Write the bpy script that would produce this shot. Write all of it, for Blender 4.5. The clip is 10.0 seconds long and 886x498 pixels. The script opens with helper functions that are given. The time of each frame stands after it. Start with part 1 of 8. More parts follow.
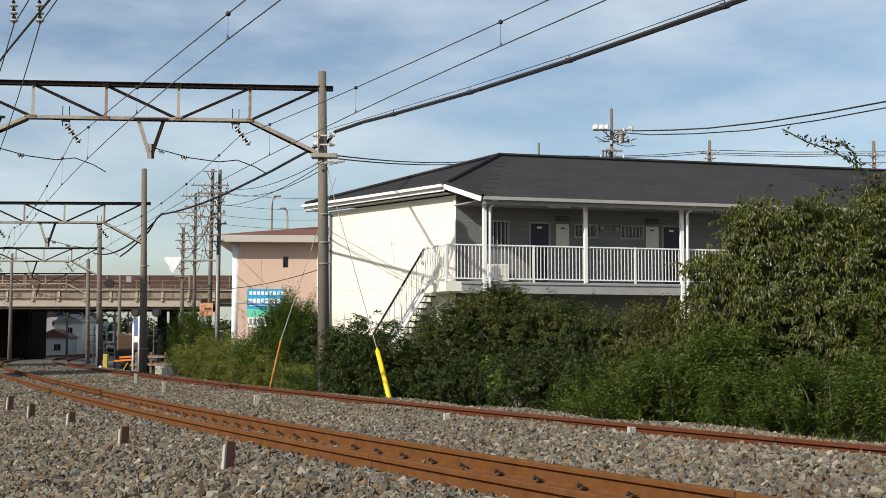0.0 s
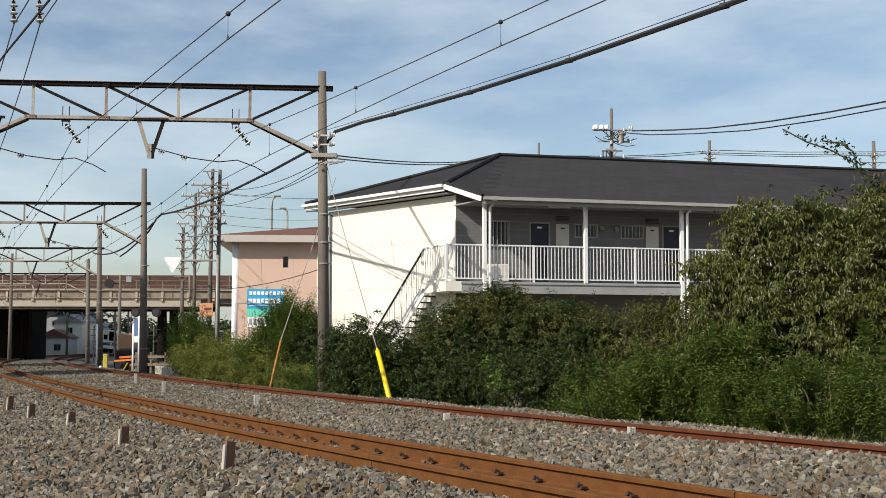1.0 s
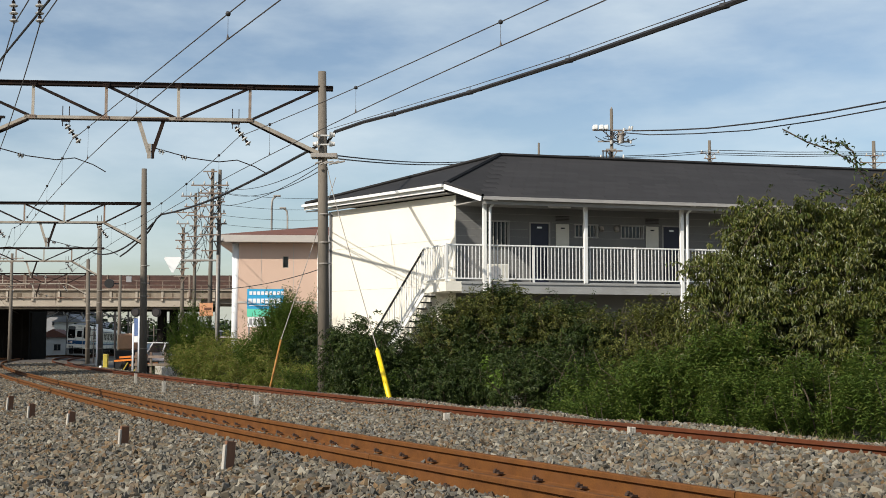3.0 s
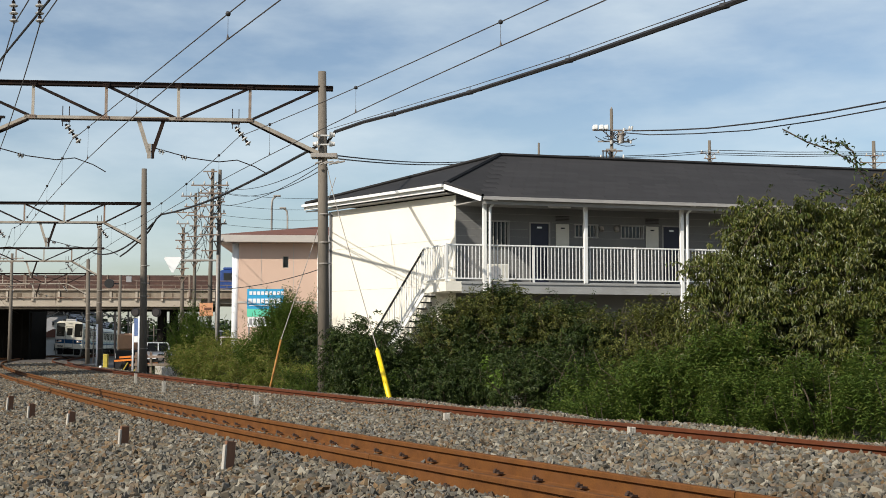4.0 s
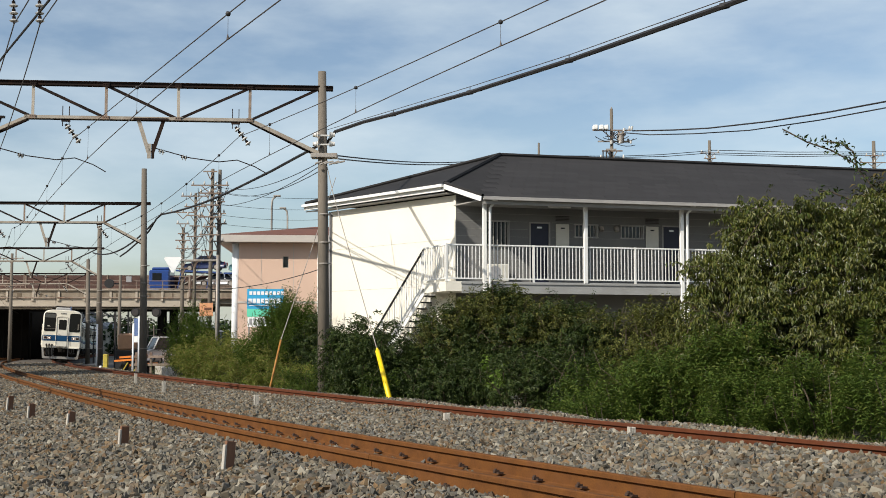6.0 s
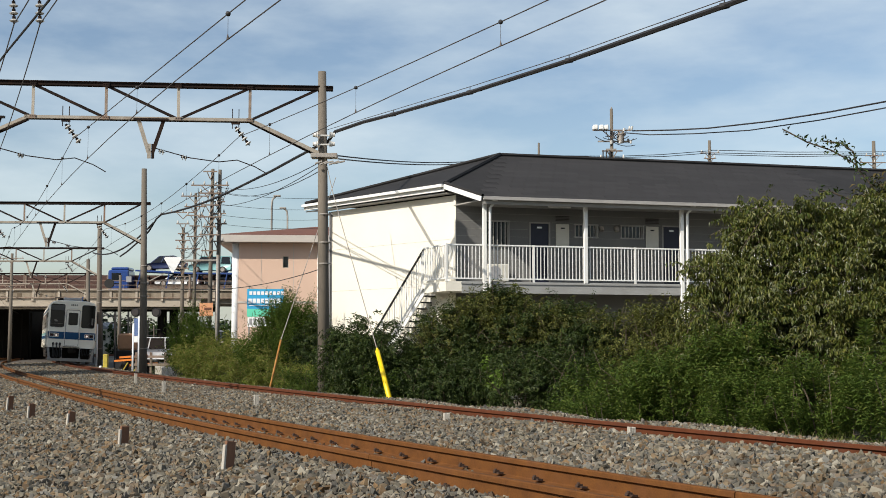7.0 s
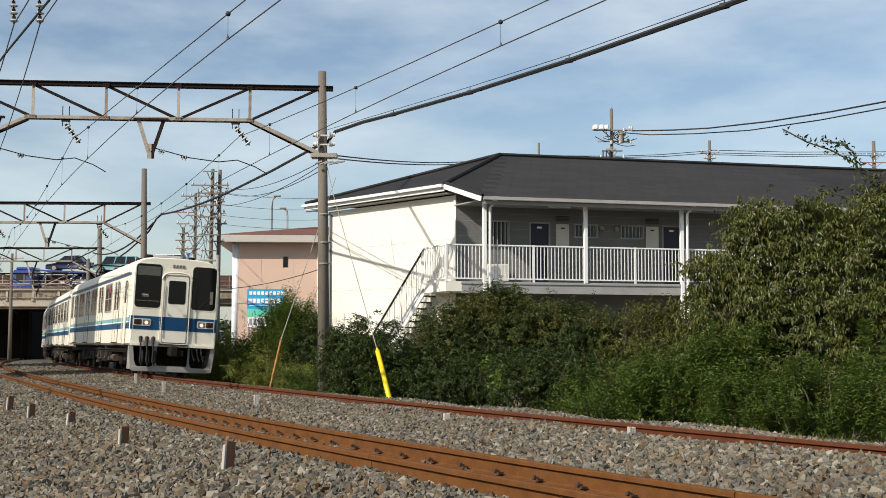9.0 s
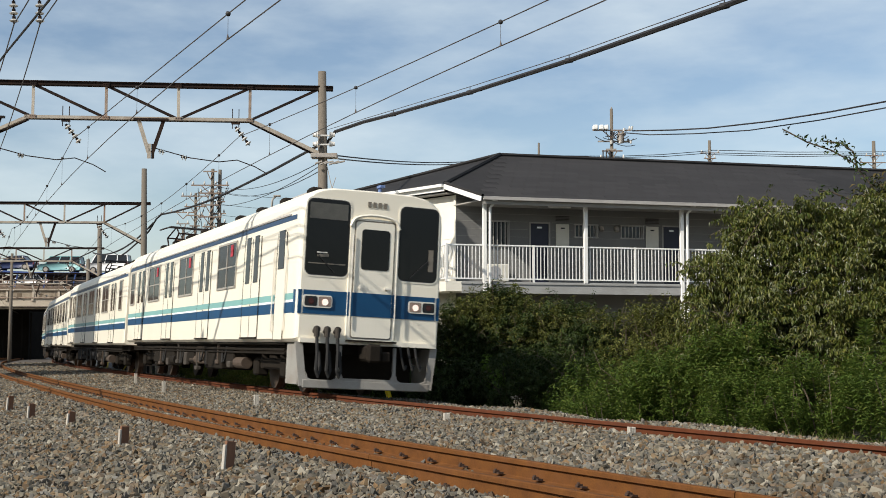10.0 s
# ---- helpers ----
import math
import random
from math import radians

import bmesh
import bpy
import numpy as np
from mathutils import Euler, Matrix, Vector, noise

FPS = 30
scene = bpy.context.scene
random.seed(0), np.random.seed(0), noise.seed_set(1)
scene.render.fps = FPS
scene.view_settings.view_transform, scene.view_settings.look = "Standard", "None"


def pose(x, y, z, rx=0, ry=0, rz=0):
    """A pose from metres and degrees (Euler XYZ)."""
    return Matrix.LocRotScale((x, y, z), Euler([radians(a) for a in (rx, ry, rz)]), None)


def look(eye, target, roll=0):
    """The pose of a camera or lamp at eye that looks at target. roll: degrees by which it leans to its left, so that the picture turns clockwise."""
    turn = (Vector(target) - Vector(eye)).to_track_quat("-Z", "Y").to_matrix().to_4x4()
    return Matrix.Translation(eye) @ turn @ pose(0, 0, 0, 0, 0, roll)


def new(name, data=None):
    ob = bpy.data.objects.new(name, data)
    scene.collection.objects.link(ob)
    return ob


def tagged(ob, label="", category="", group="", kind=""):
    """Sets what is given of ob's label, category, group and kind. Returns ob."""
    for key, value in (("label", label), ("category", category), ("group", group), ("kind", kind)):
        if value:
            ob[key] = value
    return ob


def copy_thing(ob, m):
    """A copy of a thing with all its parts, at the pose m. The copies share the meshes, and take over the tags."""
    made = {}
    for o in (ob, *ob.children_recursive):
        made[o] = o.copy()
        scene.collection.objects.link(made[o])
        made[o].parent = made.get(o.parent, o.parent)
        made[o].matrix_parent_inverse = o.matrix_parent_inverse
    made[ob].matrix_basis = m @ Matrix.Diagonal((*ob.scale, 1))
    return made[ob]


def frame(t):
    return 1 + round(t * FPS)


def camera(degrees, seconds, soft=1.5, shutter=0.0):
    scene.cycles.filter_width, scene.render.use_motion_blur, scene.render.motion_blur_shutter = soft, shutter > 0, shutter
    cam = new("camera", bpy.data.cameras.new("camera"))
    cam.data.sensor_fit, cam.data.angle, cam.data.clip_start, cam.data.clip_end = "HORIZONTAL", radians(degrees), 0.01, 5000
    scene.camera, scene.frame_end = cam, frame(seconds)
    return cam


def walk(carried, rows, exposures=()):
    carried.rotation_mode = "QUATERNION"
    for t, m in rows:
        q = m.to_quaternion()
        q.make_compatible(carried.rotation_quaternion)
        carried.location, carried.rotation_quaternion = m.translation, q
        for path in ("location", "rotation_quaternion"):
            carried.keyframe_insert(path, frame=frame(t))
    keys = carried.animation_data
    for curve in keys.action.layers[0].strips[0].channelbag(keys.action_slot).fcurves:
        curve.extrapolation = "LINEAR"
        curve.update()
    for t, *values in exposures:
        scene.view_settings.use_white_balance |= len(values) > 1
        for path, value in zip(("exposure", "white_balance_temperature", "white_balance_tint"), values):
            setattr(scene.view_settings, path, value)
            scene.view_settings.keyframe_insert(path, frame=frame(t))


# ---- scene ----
# ---- camera: it stands still beside the line ----
cam = camera(39.39, 10.0, soft=0.9, shutter=0.1)
EYE = pose(0, 0, 0.995, 94.347, 0, 0) @ pose(0, 0, 0, 0, 0, 0.06)
walk(cam, [(0.0, EYE), (10.0, EYE)], exposures=[(0.0, 0.06), (10.0, 0.06)])

# ---- sky and sun ----
SUN_TO = Vector((-0.745, -0.667, 0.0)).normalized()      # level direction towards the sun
SUN_EL = radians(37)
world = bpy.data.worlds.new("sky")
scene.world = world
world.use_nodes = True
wn, wl = world.node_tree.nodes, world.node_tree.links
wn.clear()
sky = wn.new("ShaderNodeTexSky")
sky.sky_type, sky.sun_disc = "NISHITA", False
sky.sun_elevation, sky.sun_rotation = SUN_EL, math.atan2(SUN_TO.x, SUN_TO.y)
sky.air_density, sky.dust_density, sky.ozone_density = 1.0, 1.1, 0.9
coord = wn.new("ShaderNodeTexCoord")
stretch = wn.new("ShaderNodeMapping")
stretch.inputs["Scale"].default_value = (2.2, 2.2, 7.0)
stretch.inputs["Rotation"].default_value = (0.0, 0.35, 0.5)
wisp = wn.new("ShaderNodeTexNoise")
wisp.inputs["Scale"].default_value, wisp.inputs["Detail"].default_value, wisp.inputs["Roughness"].default_value = 2.1, 6.0, 0.55
ramp = wn.new("ShaderNodeValToRGB")
ramp.color_ramp.elements[0].position, ramp.color_ramp.elements[0].color = 0.37, (0, 0, 0, 1)
ramp.color_ramp.elements[1].position, ramp.color_ramp.elements[1].color = 0.80, (0.70, 0.70, 0.70, 1)
cloudy = wn.new("ShaderNodeMix")
cloudy.data_type = "RGBA"
cloudy.inputs["B"].default_value = (6.8, 7.6, 7.9, 1)
back = wn.new("ShaderNodeBackground")
back.inputs["Strength"].default_value = 0.116
wout = wn.new("ShaderNodeOutputWorld")
wl.new(coord.outputs["Generated"], stretch.inputs["Vector"])
wl.new(stretch.outputs["Vector"], wisp.inputs["Vector"])
wl.new(wisp.outputs["Fac"], ramp.inputs["Fac"])
wl.new(ramp.outputs["Color"], cloudy.inputs["Factor"])
wl.new(sky.outputs["Color"], cloudy.inputs["A"])
wl.new(cloudy.outputs["Result"], back.inputs["Color"])
wl.new(back.outputs["Background"], wout.inputs["Surface"])
sun = new("sun", bpy.data.lights.new("sun", "SUN"))
sun.data.energy, sun.data.angle, sun.data.color = 5.0, radians(0.55), (1.0, 0.93, 0.82)
sun.matrix_world = look((0, 0, 60), Vector((0, 0, 60)) - (SUN_TO * math.cos(SUN_EL) + Vector((0, 0, math.sin(SUN_EL)))))


# ---- materials ----
def mat(name, a, b=None, rough=0.8, metal=0.0, scale=6.0, bump=0.15, fine=60.0, stain=None, amount=0.35, spec=0.4, streak=1.0):
    """A surface that wanders between the colours a and b at two scales, with fine relief and, if given, stains."""
    m = bpy.data.materials.new(name)
    m.use_nodes = True
    n, l = m.node_tree.nodes, m.node_tree.links
    p = n["Principled BSDF"]
    b = b or tuple(c * 0.82 for c in a)
    tc = n.new("ShaderNodeTexCoord")
    mp = n.new("ShaderNodeMapping")
    mp.inputs["Scale"].default_value = (1, 1, 1 / streak)
    l.new(tc.outputs["Object"], mp.inputs["Vector"])
    big, small = n.new("ShaderNodeTexNoise"), n.new("ShaderNodeTexNoise")
    big.inputs["Scale"].default_value, big.inputs["Detail"].default_value = scale, 4
    small.inputs["Scale"].default_value, small.inputs["Detail"].default_value = fine, 2
    l.new(mp.outputs["Vector"], big.inputs["Vector"])
    l.new(mp.outputs["Vector"], small.inputs["Vector"])
    mx = n.new("ShaderNodeMix")
    mx.data_type = "RGBA"
    mx.inputs["A"].default_value, mx.inputs["B"].default_value = (*a, 1), (*b, 1)
    add = n.new("ShaderNodeMath")
    add.operation = "MULTIPLY_ADD"
    add.inputs[1].default_value, add.inputs[2].default_value = 0.5, 0.0
    l.new(small.outputs["Fac"], add.inputs[0])
    add2 = n.new("ShaderNodeMath")
    add2.operation = "MULTIPLY_ADD"
    add2.inputs[1].default_value = 0.75
    l.new(big.outputs["Fac"], add2.inputs[0])
    l.new(add.outputs[0], add2.inputs[2])
    rp = n.new("ShaderNodeMapRange")
    rp.inputs["From Min"].default_value, rp.inputs["From Max"].default_value = 0.35, 0.9
    l.new(add2.outputs[0], rp.inputs["Value"])
    l.new(rp.outputs["Result"], mx.inputs["Factor"])
    out = mx.outputs["Result"]
    if stain:
        st = n.new("ShaderNodeTexNoise")
        st.inputs["Scale"].default_value, st.inputs["Detail"].default_value = scale * 0.45, 5
        l.new(mp.outputs["Vector"], st.inputs["Vector"])
        sr = n.new("ShaderNodeMapRange")
        sr.inputs["From Min"].default_value, sr.inputs["From Max"].default_value = 0.5, 0.72
        sr.inputs["To Max"].default_value = amount
        l.new(st.outputs["Fac"], sr.inputs["Value"])
        mx2 = n.new("ShaderNodeMix")
        mx2.data_type = "RGBA"
        mx2.inputs["B"].default_value = (*stain, 1)
        l.new(sr.outputs["Result"], mx2.inputs["Factor"])
        l.new(out, mx2.inputs["A"])
        out = mx2.outputs["Result"]
    l.new(out, p.inputs["Base Color"])
    p.inputs["Roughness"].default_value, p.inputs["Metallic"].default_value = rough, metal
    p.inputs["Specular IOR Level"].default_value = spec
    if bump:
        bp = n.new("ShaderNodeBump")
        bp.inputs["Strength"].default_value, bp.inputs["Distance"].default_value = bump, 0.01
        l.new(small.outputs["Fac"], bp.inputs["Height"])
        l.new(bp.outputs["Normal"], p.inputs["Normal"])
    return m


def pieces(name, colours, rough=0.9, fine=90.0, island=True, translucent=0.0, spec=0.3):
    """Each piece (island or object) takes a colour of its own from the row of colours."""
    m = mat(name, colours[0], colours[0], rough=rough, fine=fine, bump=0.3, spec=spec)
    n, l = m.node_tree.nodes, m.node_tree.links
    p = n["Principled BSDF"]
    if island:
        rnd = n.new("ShaderNodeNewGeometry").outputs["Random Per Island"]
    else:
        rnd = n.new("ShaderNodeObjectInfo").outputs["Random"]
    rp = n.new("ShaderNodeValToRGB")
    e = rp.color_ramp.elements
    while len(e) < len(colours):
        e.new(0.5)
    for i, c in enumerate(colours):
        e[i].position, e[i].color = i / (len(colours) - 1), (*c, 1)
    l.new(rnd, rp.inputs["Fac"])
    nz = n.new("ShaderNodeTexNoise")
    nz.inputs["Scale"].default_value = fine
    mr = n.new("ShaderNodeMapRange")
    mr.inputs["To Min"].default_value, mr.inputs["To Max"].default_value = 0.75, 1.25
    l.new(nz.outputs["Fac"], mr.inputs["Value"])
    mul = n.new("ShaderNodeMix")
    mul.data_type, mul.blend_type = "RGBA", "MULTIPLY"
    mul.inputs["Factor"].default_value = 1.0
    l.new(rp.outputs["Color"], mul.inputs["A"])
    l.new(mr.outputs["Result"], mul.inputs["B"])
    l.new(mul.outputs["Result"], p.inputs["Base Color"])
    if translucent:
        tr = n.new("ShaderNodeBsdfTranslucent")
        l.new(mul.outputs["Result"], tr.inputs["Color"])
        ms = n.new("ShaderNodeMixShader")
        ms.inputs["Fac"].default_value = translucent
        l.new(p.outputs["BSDF"], ms.inputs[1])
        l.new(tr.outputs["BSDF"], ms.inputs[2])
        l.new(ms.outputs["Shader"], n["Material Output"].inputs["Surface"])
    return m


def glassy(name, tint, rough=0.05):
    """Dark glazing with a room behind it that cannot be made out."""
    m = mat(name, tint, tint, rough=rough, bump=0.0, spec=0.35)
    m.node_tree.nodes["Principled BSDF"].inputs["Coat Weight"].default_value = 0.1
    m.node_tree.nodes["Principled BSDF"].inputs["Coat Roughness"].default_value = 0.03
    return m


def glow(name, colour, strength):
    m = bpy.data.materials.new(name)
    m.use_nodes = True
    p = m.node_tree.nodes["Principled BSDF"]
    p.inputs["Base Color"].default_value = (*colour, 1)
    p.inputs["Emission Color"].default_value = (*colour, 1)
    p.inputs["Emission Strength"].default_value = strength
    return m


M = dict(
    soil=mat("soil", (0.16, 0.13, 0.09), (0.09, 0.075, 0.05), scale=1.2, fine=25, stain=(0.10, 0.12, 0.05), amount=0.5),
    ballast_bed=mat("ballast_bed", (0.12, 0.10, 0.08), (0.045, 0.038, 0.03), scale=9, fine=34, bump=1.0),
    stones=pieces("stones", [(0.1232, 0.1116, 0.0872), (0.0616, 0.0541, 0.041), (0.2032, 0.1852, 0.1463), (0.117, 0.0735, 0.0359), (0.1478, 0.1323, 0.1001), (0.0524, 0.0471, 0.0385), (0.1662, 0.1617, 0.1436), (0.1539, 0.097, 0.0488), (0.1847, 0.1587, 0.1103), (0.0862, 0.0823, 0.0719), (0.2832, 0.2585, 0.2052), (0.0985, 0.0618, 0.0334), (0.1355, 0.1293, 0.1154)], fine=25, spec=0.2),
    rust_near=mat("rust_near", (0.165, 0.066, 0.018), (0.080, 0.033, 0.012), rough=0.9, spec=0.12, scale=7, fine=80, stain=(0.13, 0.055, 0.025), amount=0.5),
    rust_far=mat("rust_far", (0.120, 0.038, 0.016), (0.065, 0.022, 0.011), rough=0.9, spec=0.12, scale=7, fine=80, stain=(0.10, 0.04, 0.025), amount=0.5),
    clip=mat("clip", (0.06, 0.035, 0.025), rough=0.7),
    sleeper=mat("sleeper", (0.20, 0.15, 0.11), (0.11, 0.085, 0.065), scale=5, fine=70),
    old_concrete=mat("old_concrete", (0.27, 0.245, 0.205), (0.18, 0.16, 0.13), scale=3, stain=(0.17, 0.13, 0.09), amount=0.55),
    pole=mat("pole", (0.165, 0.14, 0.11), (0.105, 0.09, 0.072), scale=2.5, fine=40, stain=(0.10, 0.085, 0.07), amount=0.5, streak=6),
    steel_dark=mat("steel_dark", (0.035, 0.033, 0.035), (0.06, 0.05, 0.045), rough=0.6, metal=0.2),
    steel_grey=mat("steel_grey", (0.38, 0.36, 0.33), (0.25, 0.22, 0.19), rough=0.55, metal=0.3, scale=5, stain=(0.22, 0.12, 0.06), amount=0.5),
    steel_weather=mat("steel_weather", (0.30, 0.24, 0.19), (0.13, 0.09, 0.07), rough=0.65, metal=0.2, scale=4, stain=(0.17, 0.07, 0.03), amount=0.7),
    porcelain=mat("porcelain", (0.62, 0.61, 0.58), (0.50, 0.49, 0.46), rough=0.2, bump=0.0),
    cable=mat("cable", (0.022, 0.021, 0.022), rough=0.6, bump=0.0),
    wire=mat("wire", (0.09, 0.075, 0.065), rough=0.5, metal=0.4, bump=0.0),
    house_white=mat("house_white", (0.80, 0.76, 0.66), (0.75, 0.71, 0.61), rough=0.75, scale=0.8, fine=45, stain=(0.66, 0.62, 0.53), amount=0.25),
    # grey siding, its colour lowered further to carry the gallery's shade
    house_grey_shade=mat("house_grey_shade", (0.165, 0.165, 0.162), (0.135, 0.135, 0.133), rough=0.75, scale=1.0, fine=45, stain=(0.20, 0.19, 0.18), amount=0.3),
    white_paint=mat("white_paint", (0.82, 0.82, 0.80), (0.74, 0.74, 0.71), rough=0.45, scale=3, stain=(0.55, 0.50, 0.42), amount=0.25),
    slate=mat("slate", (0.025, 0.024, 0.024), (0.016, 0.015, 0.015), rough=0.85, scale=1.6, fine=35, stain=(0.05, 0.048, 0.05), amount=0.4, spec=0.25),
    soffit=mat("soffit", (0.32, 0.31, 0.29), rough=0.8),
    door_blue=mat("door_blue", (0.014, 0.016, 0.035), (0.010, 0.011, 0.026), rough=0.4, bump=0.05),
    slab=mat("slab", (0.36, 0.36, 0.35), (0.27, 0.27, 0.26), scale=2, stain=(0.25, 0.24, 0.22), amount=0.5),
    dark_glass=glassy("dark_glass", (0.012, 0.014, 0.016)),
    pink=mat("pink", (0.68, 0.48, 0.37), (0.62, 0.44, 0.34), scale=0.7, fine=30, stain=(0.58, 0.40, 0.31), amount=0.3),
    pink_trim=mat("pink_trim", (0.55, 0.50, 0.45), (0.46, 0.42, 0.38), scale=1.5),
    roof_brown=mat("roof_brown", (0.17, 0.07, 0.045), (0.12, 0.05, 0.035), scale=2, fine=30),
    sign_blue=mat("sign_blue", (0.03, 0.33, 0.62), (0.04, 0.38, 0.66), rough=0.4, bump=0.0),
    sign_green=mat("sign_green", (0.12, 0.62, 0.45), (0.16, 0.66, 0.42), rough=0.4, bump=0.0),
    sign_white=mat("sign_white", (0.85, 0.86, 0.86), (0.80, 0.81, 0.81), rough=0.5, bump=0.0),
    orange=mat("orange", (0.68, 0.33, 0.17), (0.60, 0.28, 0.14), rough=0.5),
    orange_bright=mat("orange_bright", (0.80, 0.24, 0.03), (0.62, 0.17, 0.03), rough=0.5, scale=5),
    yellow=mat("yellow", (0.85, 0.62, 0.01), (0.78, 0.52, 0.01), rough=0.4, scale=4),
    yellow_old=mat("yellow_old", (0.55, 0.44, 0.06), (0.42, 0.34, 0.06), rough=0.6, scale=4),
    ochre=mat("ochre", (0.42, 0.20, 0.035), (0.30, 0.13, 0.03), rough=0.6, scale=6),
    black=mat("black", (0.015, 0.015, 0.016), rough=0.7),
    rubber=mat("rubber", (0.02, 0.02, 0.02), rough=0.8),
    deck_brown=mat("deck_brown", (0.085, 0.042, 0.032), (0.05, 0.026, 0.021), scale=1.5, stain=(0.19, 0.10, 0.07), amount=0.4, streak=0.3),
    girder=mat("girder", (0.46, 0.40, 0.32), (0.34, 0.29, 0.23), scale=0.6, stain=(0.30, 0.24, 0.17), amount=0.35, streak=0.4),
    parapet=mat("parapet", (0.33, 0.28, 0.21), (0.17, 0.13, 0.095), scale=1.5, stain=(0.085, 0.06, 0.04), amount=0.8, streak=3.5),
    asphalt=mat("asphalt", (0.055, 0.055, 0.055), (0.04, 0.04, 0.04), scale=2, fine=60),
    far_wall=mat("far_wall", (0.62, 0.60, 0.56), (0.50, 0.48, 0.45), scale=0.5),
    far_grey=mat("far_grey", (0.33, 0.33, 0.34), (0.24, 0.24, 0.25), scale=0.5),
    bark=mat("bark", (0.10, 0.075, 0.05), (0.055, 0.042, 0.03), scale=8, streak=4),
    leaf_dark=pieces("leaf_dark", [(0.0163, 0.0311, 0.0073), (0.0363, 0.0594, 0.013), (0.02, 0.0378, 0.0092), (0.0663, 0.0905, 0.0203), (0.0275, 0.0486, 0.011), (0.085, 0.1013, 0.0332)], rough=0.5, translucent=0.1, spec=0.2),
    leaf_mid=pieces("leaf_mid", [(0.0506, 0.0912, 0.0148), (0.0838, 0.1318, 0.0203), (0.0345, 0.0616, 0.011), (0.1221, 0.1528, 0.0296), (0.0604, 0.1096, 0.0184)], rough=0.6, translucent=0.25, spec=0.15),
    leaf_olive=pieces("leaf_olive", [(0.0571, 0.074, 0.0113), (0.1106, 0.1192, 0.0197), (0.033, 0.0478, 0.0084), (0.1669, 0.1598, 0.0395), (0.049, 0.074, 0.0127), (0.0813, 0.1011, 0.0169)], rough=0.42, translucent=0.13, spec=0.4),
    leaf_light=pieces("leaf_light", [(0.12, 0.204, 0.0336), (0.168, 0.252, 0.042), (0.09, 0.15, 0.0288)], rough=0.5, translucent=0.3),
    grass=pieces("grass", [(0.102, 0.126, 0.036), (0.156, 0.15, 0.054), (0.072, 0.102, 0.024), (0.192, 0.168, 0.072)], rough=0.6, translucent=0.25),
)


# ---- mesh helpers ----
def part(name, bm, material, parent=None, label="", smooth=False):
    """Links a bmesh as one mesh object, under a thing or part if given."""
    me = bpy.data.meshes.new(name)
    bm.to_mesh(me)
    bm.free()
    if smooth:
        me.polygons.foreach_set("use_smooth", [True] * len(me.polygons))
    me.materials.append(material)
    ob = new(name, me)
    if parent is not None:
        ob.parent = parent
    if label:
        tagged(ob, label)
    return ob


def share(name, mesh, m, parent=None):
    """An object of its own on a shared mesh."""
    ob = new(name, mesh)
    if parent is not None:
        ob.parent = parent
    ob.matrix_basis = m
    return ob


def thing(name, label, category, m=None, group="", kind=""):
    ob = new(name)
    ob.empty_display_size = 0.3
    if m is not None:
        ob.matrix_basis = m
    return tagged(ob, label, category, group, kind)


def box(bm, c, s, rot=None, bevel=0.0):
    m = Matrix.Translation(c) @ (rot or Matrix()) @ Matrix.Diagonal((*s, 1))
    g = bmesh.ops.create_cube(bm, size=1.0, matrix=m)
    if bevel:
        ed = list({e for v in g["verts"] for e in v.link_edges})
        bmesh.ops.bevel(bm, geom=ed, offset=bevel, segments=1, affect="EDGES")
    return bm


def B():
    return bmesh.new()


def boxes(*items):
    bm = B()
    for it in items:
        box(bm, *it)
    return bm


def rod(bm, a, b, r, r2=None, n=8, caps=True):
    a, b = Vector(a), Vector(b)
    d = b - a
    q = d.to_track_quat("Z", "Y").to_matrix().to_4x4()
    bmesh.ops.create_cone(bm, cap_ends=caps, segments=n, radius1=r, radius2=r if r2 is None else r2, depth=d.length,
                          matrix=Matrix.Translation((a + b) / 2) @ q)
    return bm


def beam(bm, a, b, w, h, up=(0, 0, 1)):
    """A straight bar of section w (across) by h (upwards) from a to b."""
    a, b = Vector(a), Vector(b)
    y = (b - a).normalized()
    x = y.cross(Vector(up)).normalized()
    z = x.cross(y)
    m = Matrix(((x.x, y.x, z.x, 0), (x.y, y.y, z.y, 0), (x.z, y.z, z.z, 0), (0, 0, 0, 1)))
    return box(bm, (a + b) / 2, (w, (b - a).length, h), m)


def tube(bm, pts, r, n=6):
    """A round tube along a row of points."""
    pts = [Vector(p) for p in pts]
    rings = []
    for i, p in enumerate(pts):
        d = (pts[min(i + 1, len(pts) - 1)] - pts[max(i - 1, 0)]).normalized()
        x = d.cross(Vector((0, 0, 1)))
        x = x.normalized() if x.length > 1e-4 else Vector((1, 0, 0))
        y = x.cross(d)
        rings.append([bm.verts.new(p + (x * math.cos(k * math.tau / n) + y * math.sin(k * math.tau / n)) * r) for k in range(n)])
    for a, b in zip(rings, rings[1:]):
        for k in range(n):
            bm.faces.new((a[k], a[(k + 1) % n], b[(k + 1) % n], b[k]))
    return bm


def sweep(bm, frames, profile, closed=True):
    """Sweeps a profile (x, z) along matrices."""
    rings = [[bm.verts.new(m @ Vector((x, 0, z))) for x, z in profile] for m in frames]
    k = len(profile)
    for a, b in zip(rings, rings[1:]):
        for i in range(k if closed else k - 1):
            bm.faces.new((a[i], a[(i + 1) % k], b[(i + 1) % k], b[i]))
    return rings


def prism(bm, poly, z0, z1):
    lo, hi = [bm.verts.new((x, y, z0)) for x, y in poly], [bm.verts.new((x, y, z1)) for x, y in poly]
    k = len(poly)
    for i in range(k):
        bm.faces.new((lo[i], lo[(i + 1) % k], hi[(i + 1) % k], hi[i]))
    bm.faces.new(lo[::-1])
    bm.faces.new(hi)
    return bm


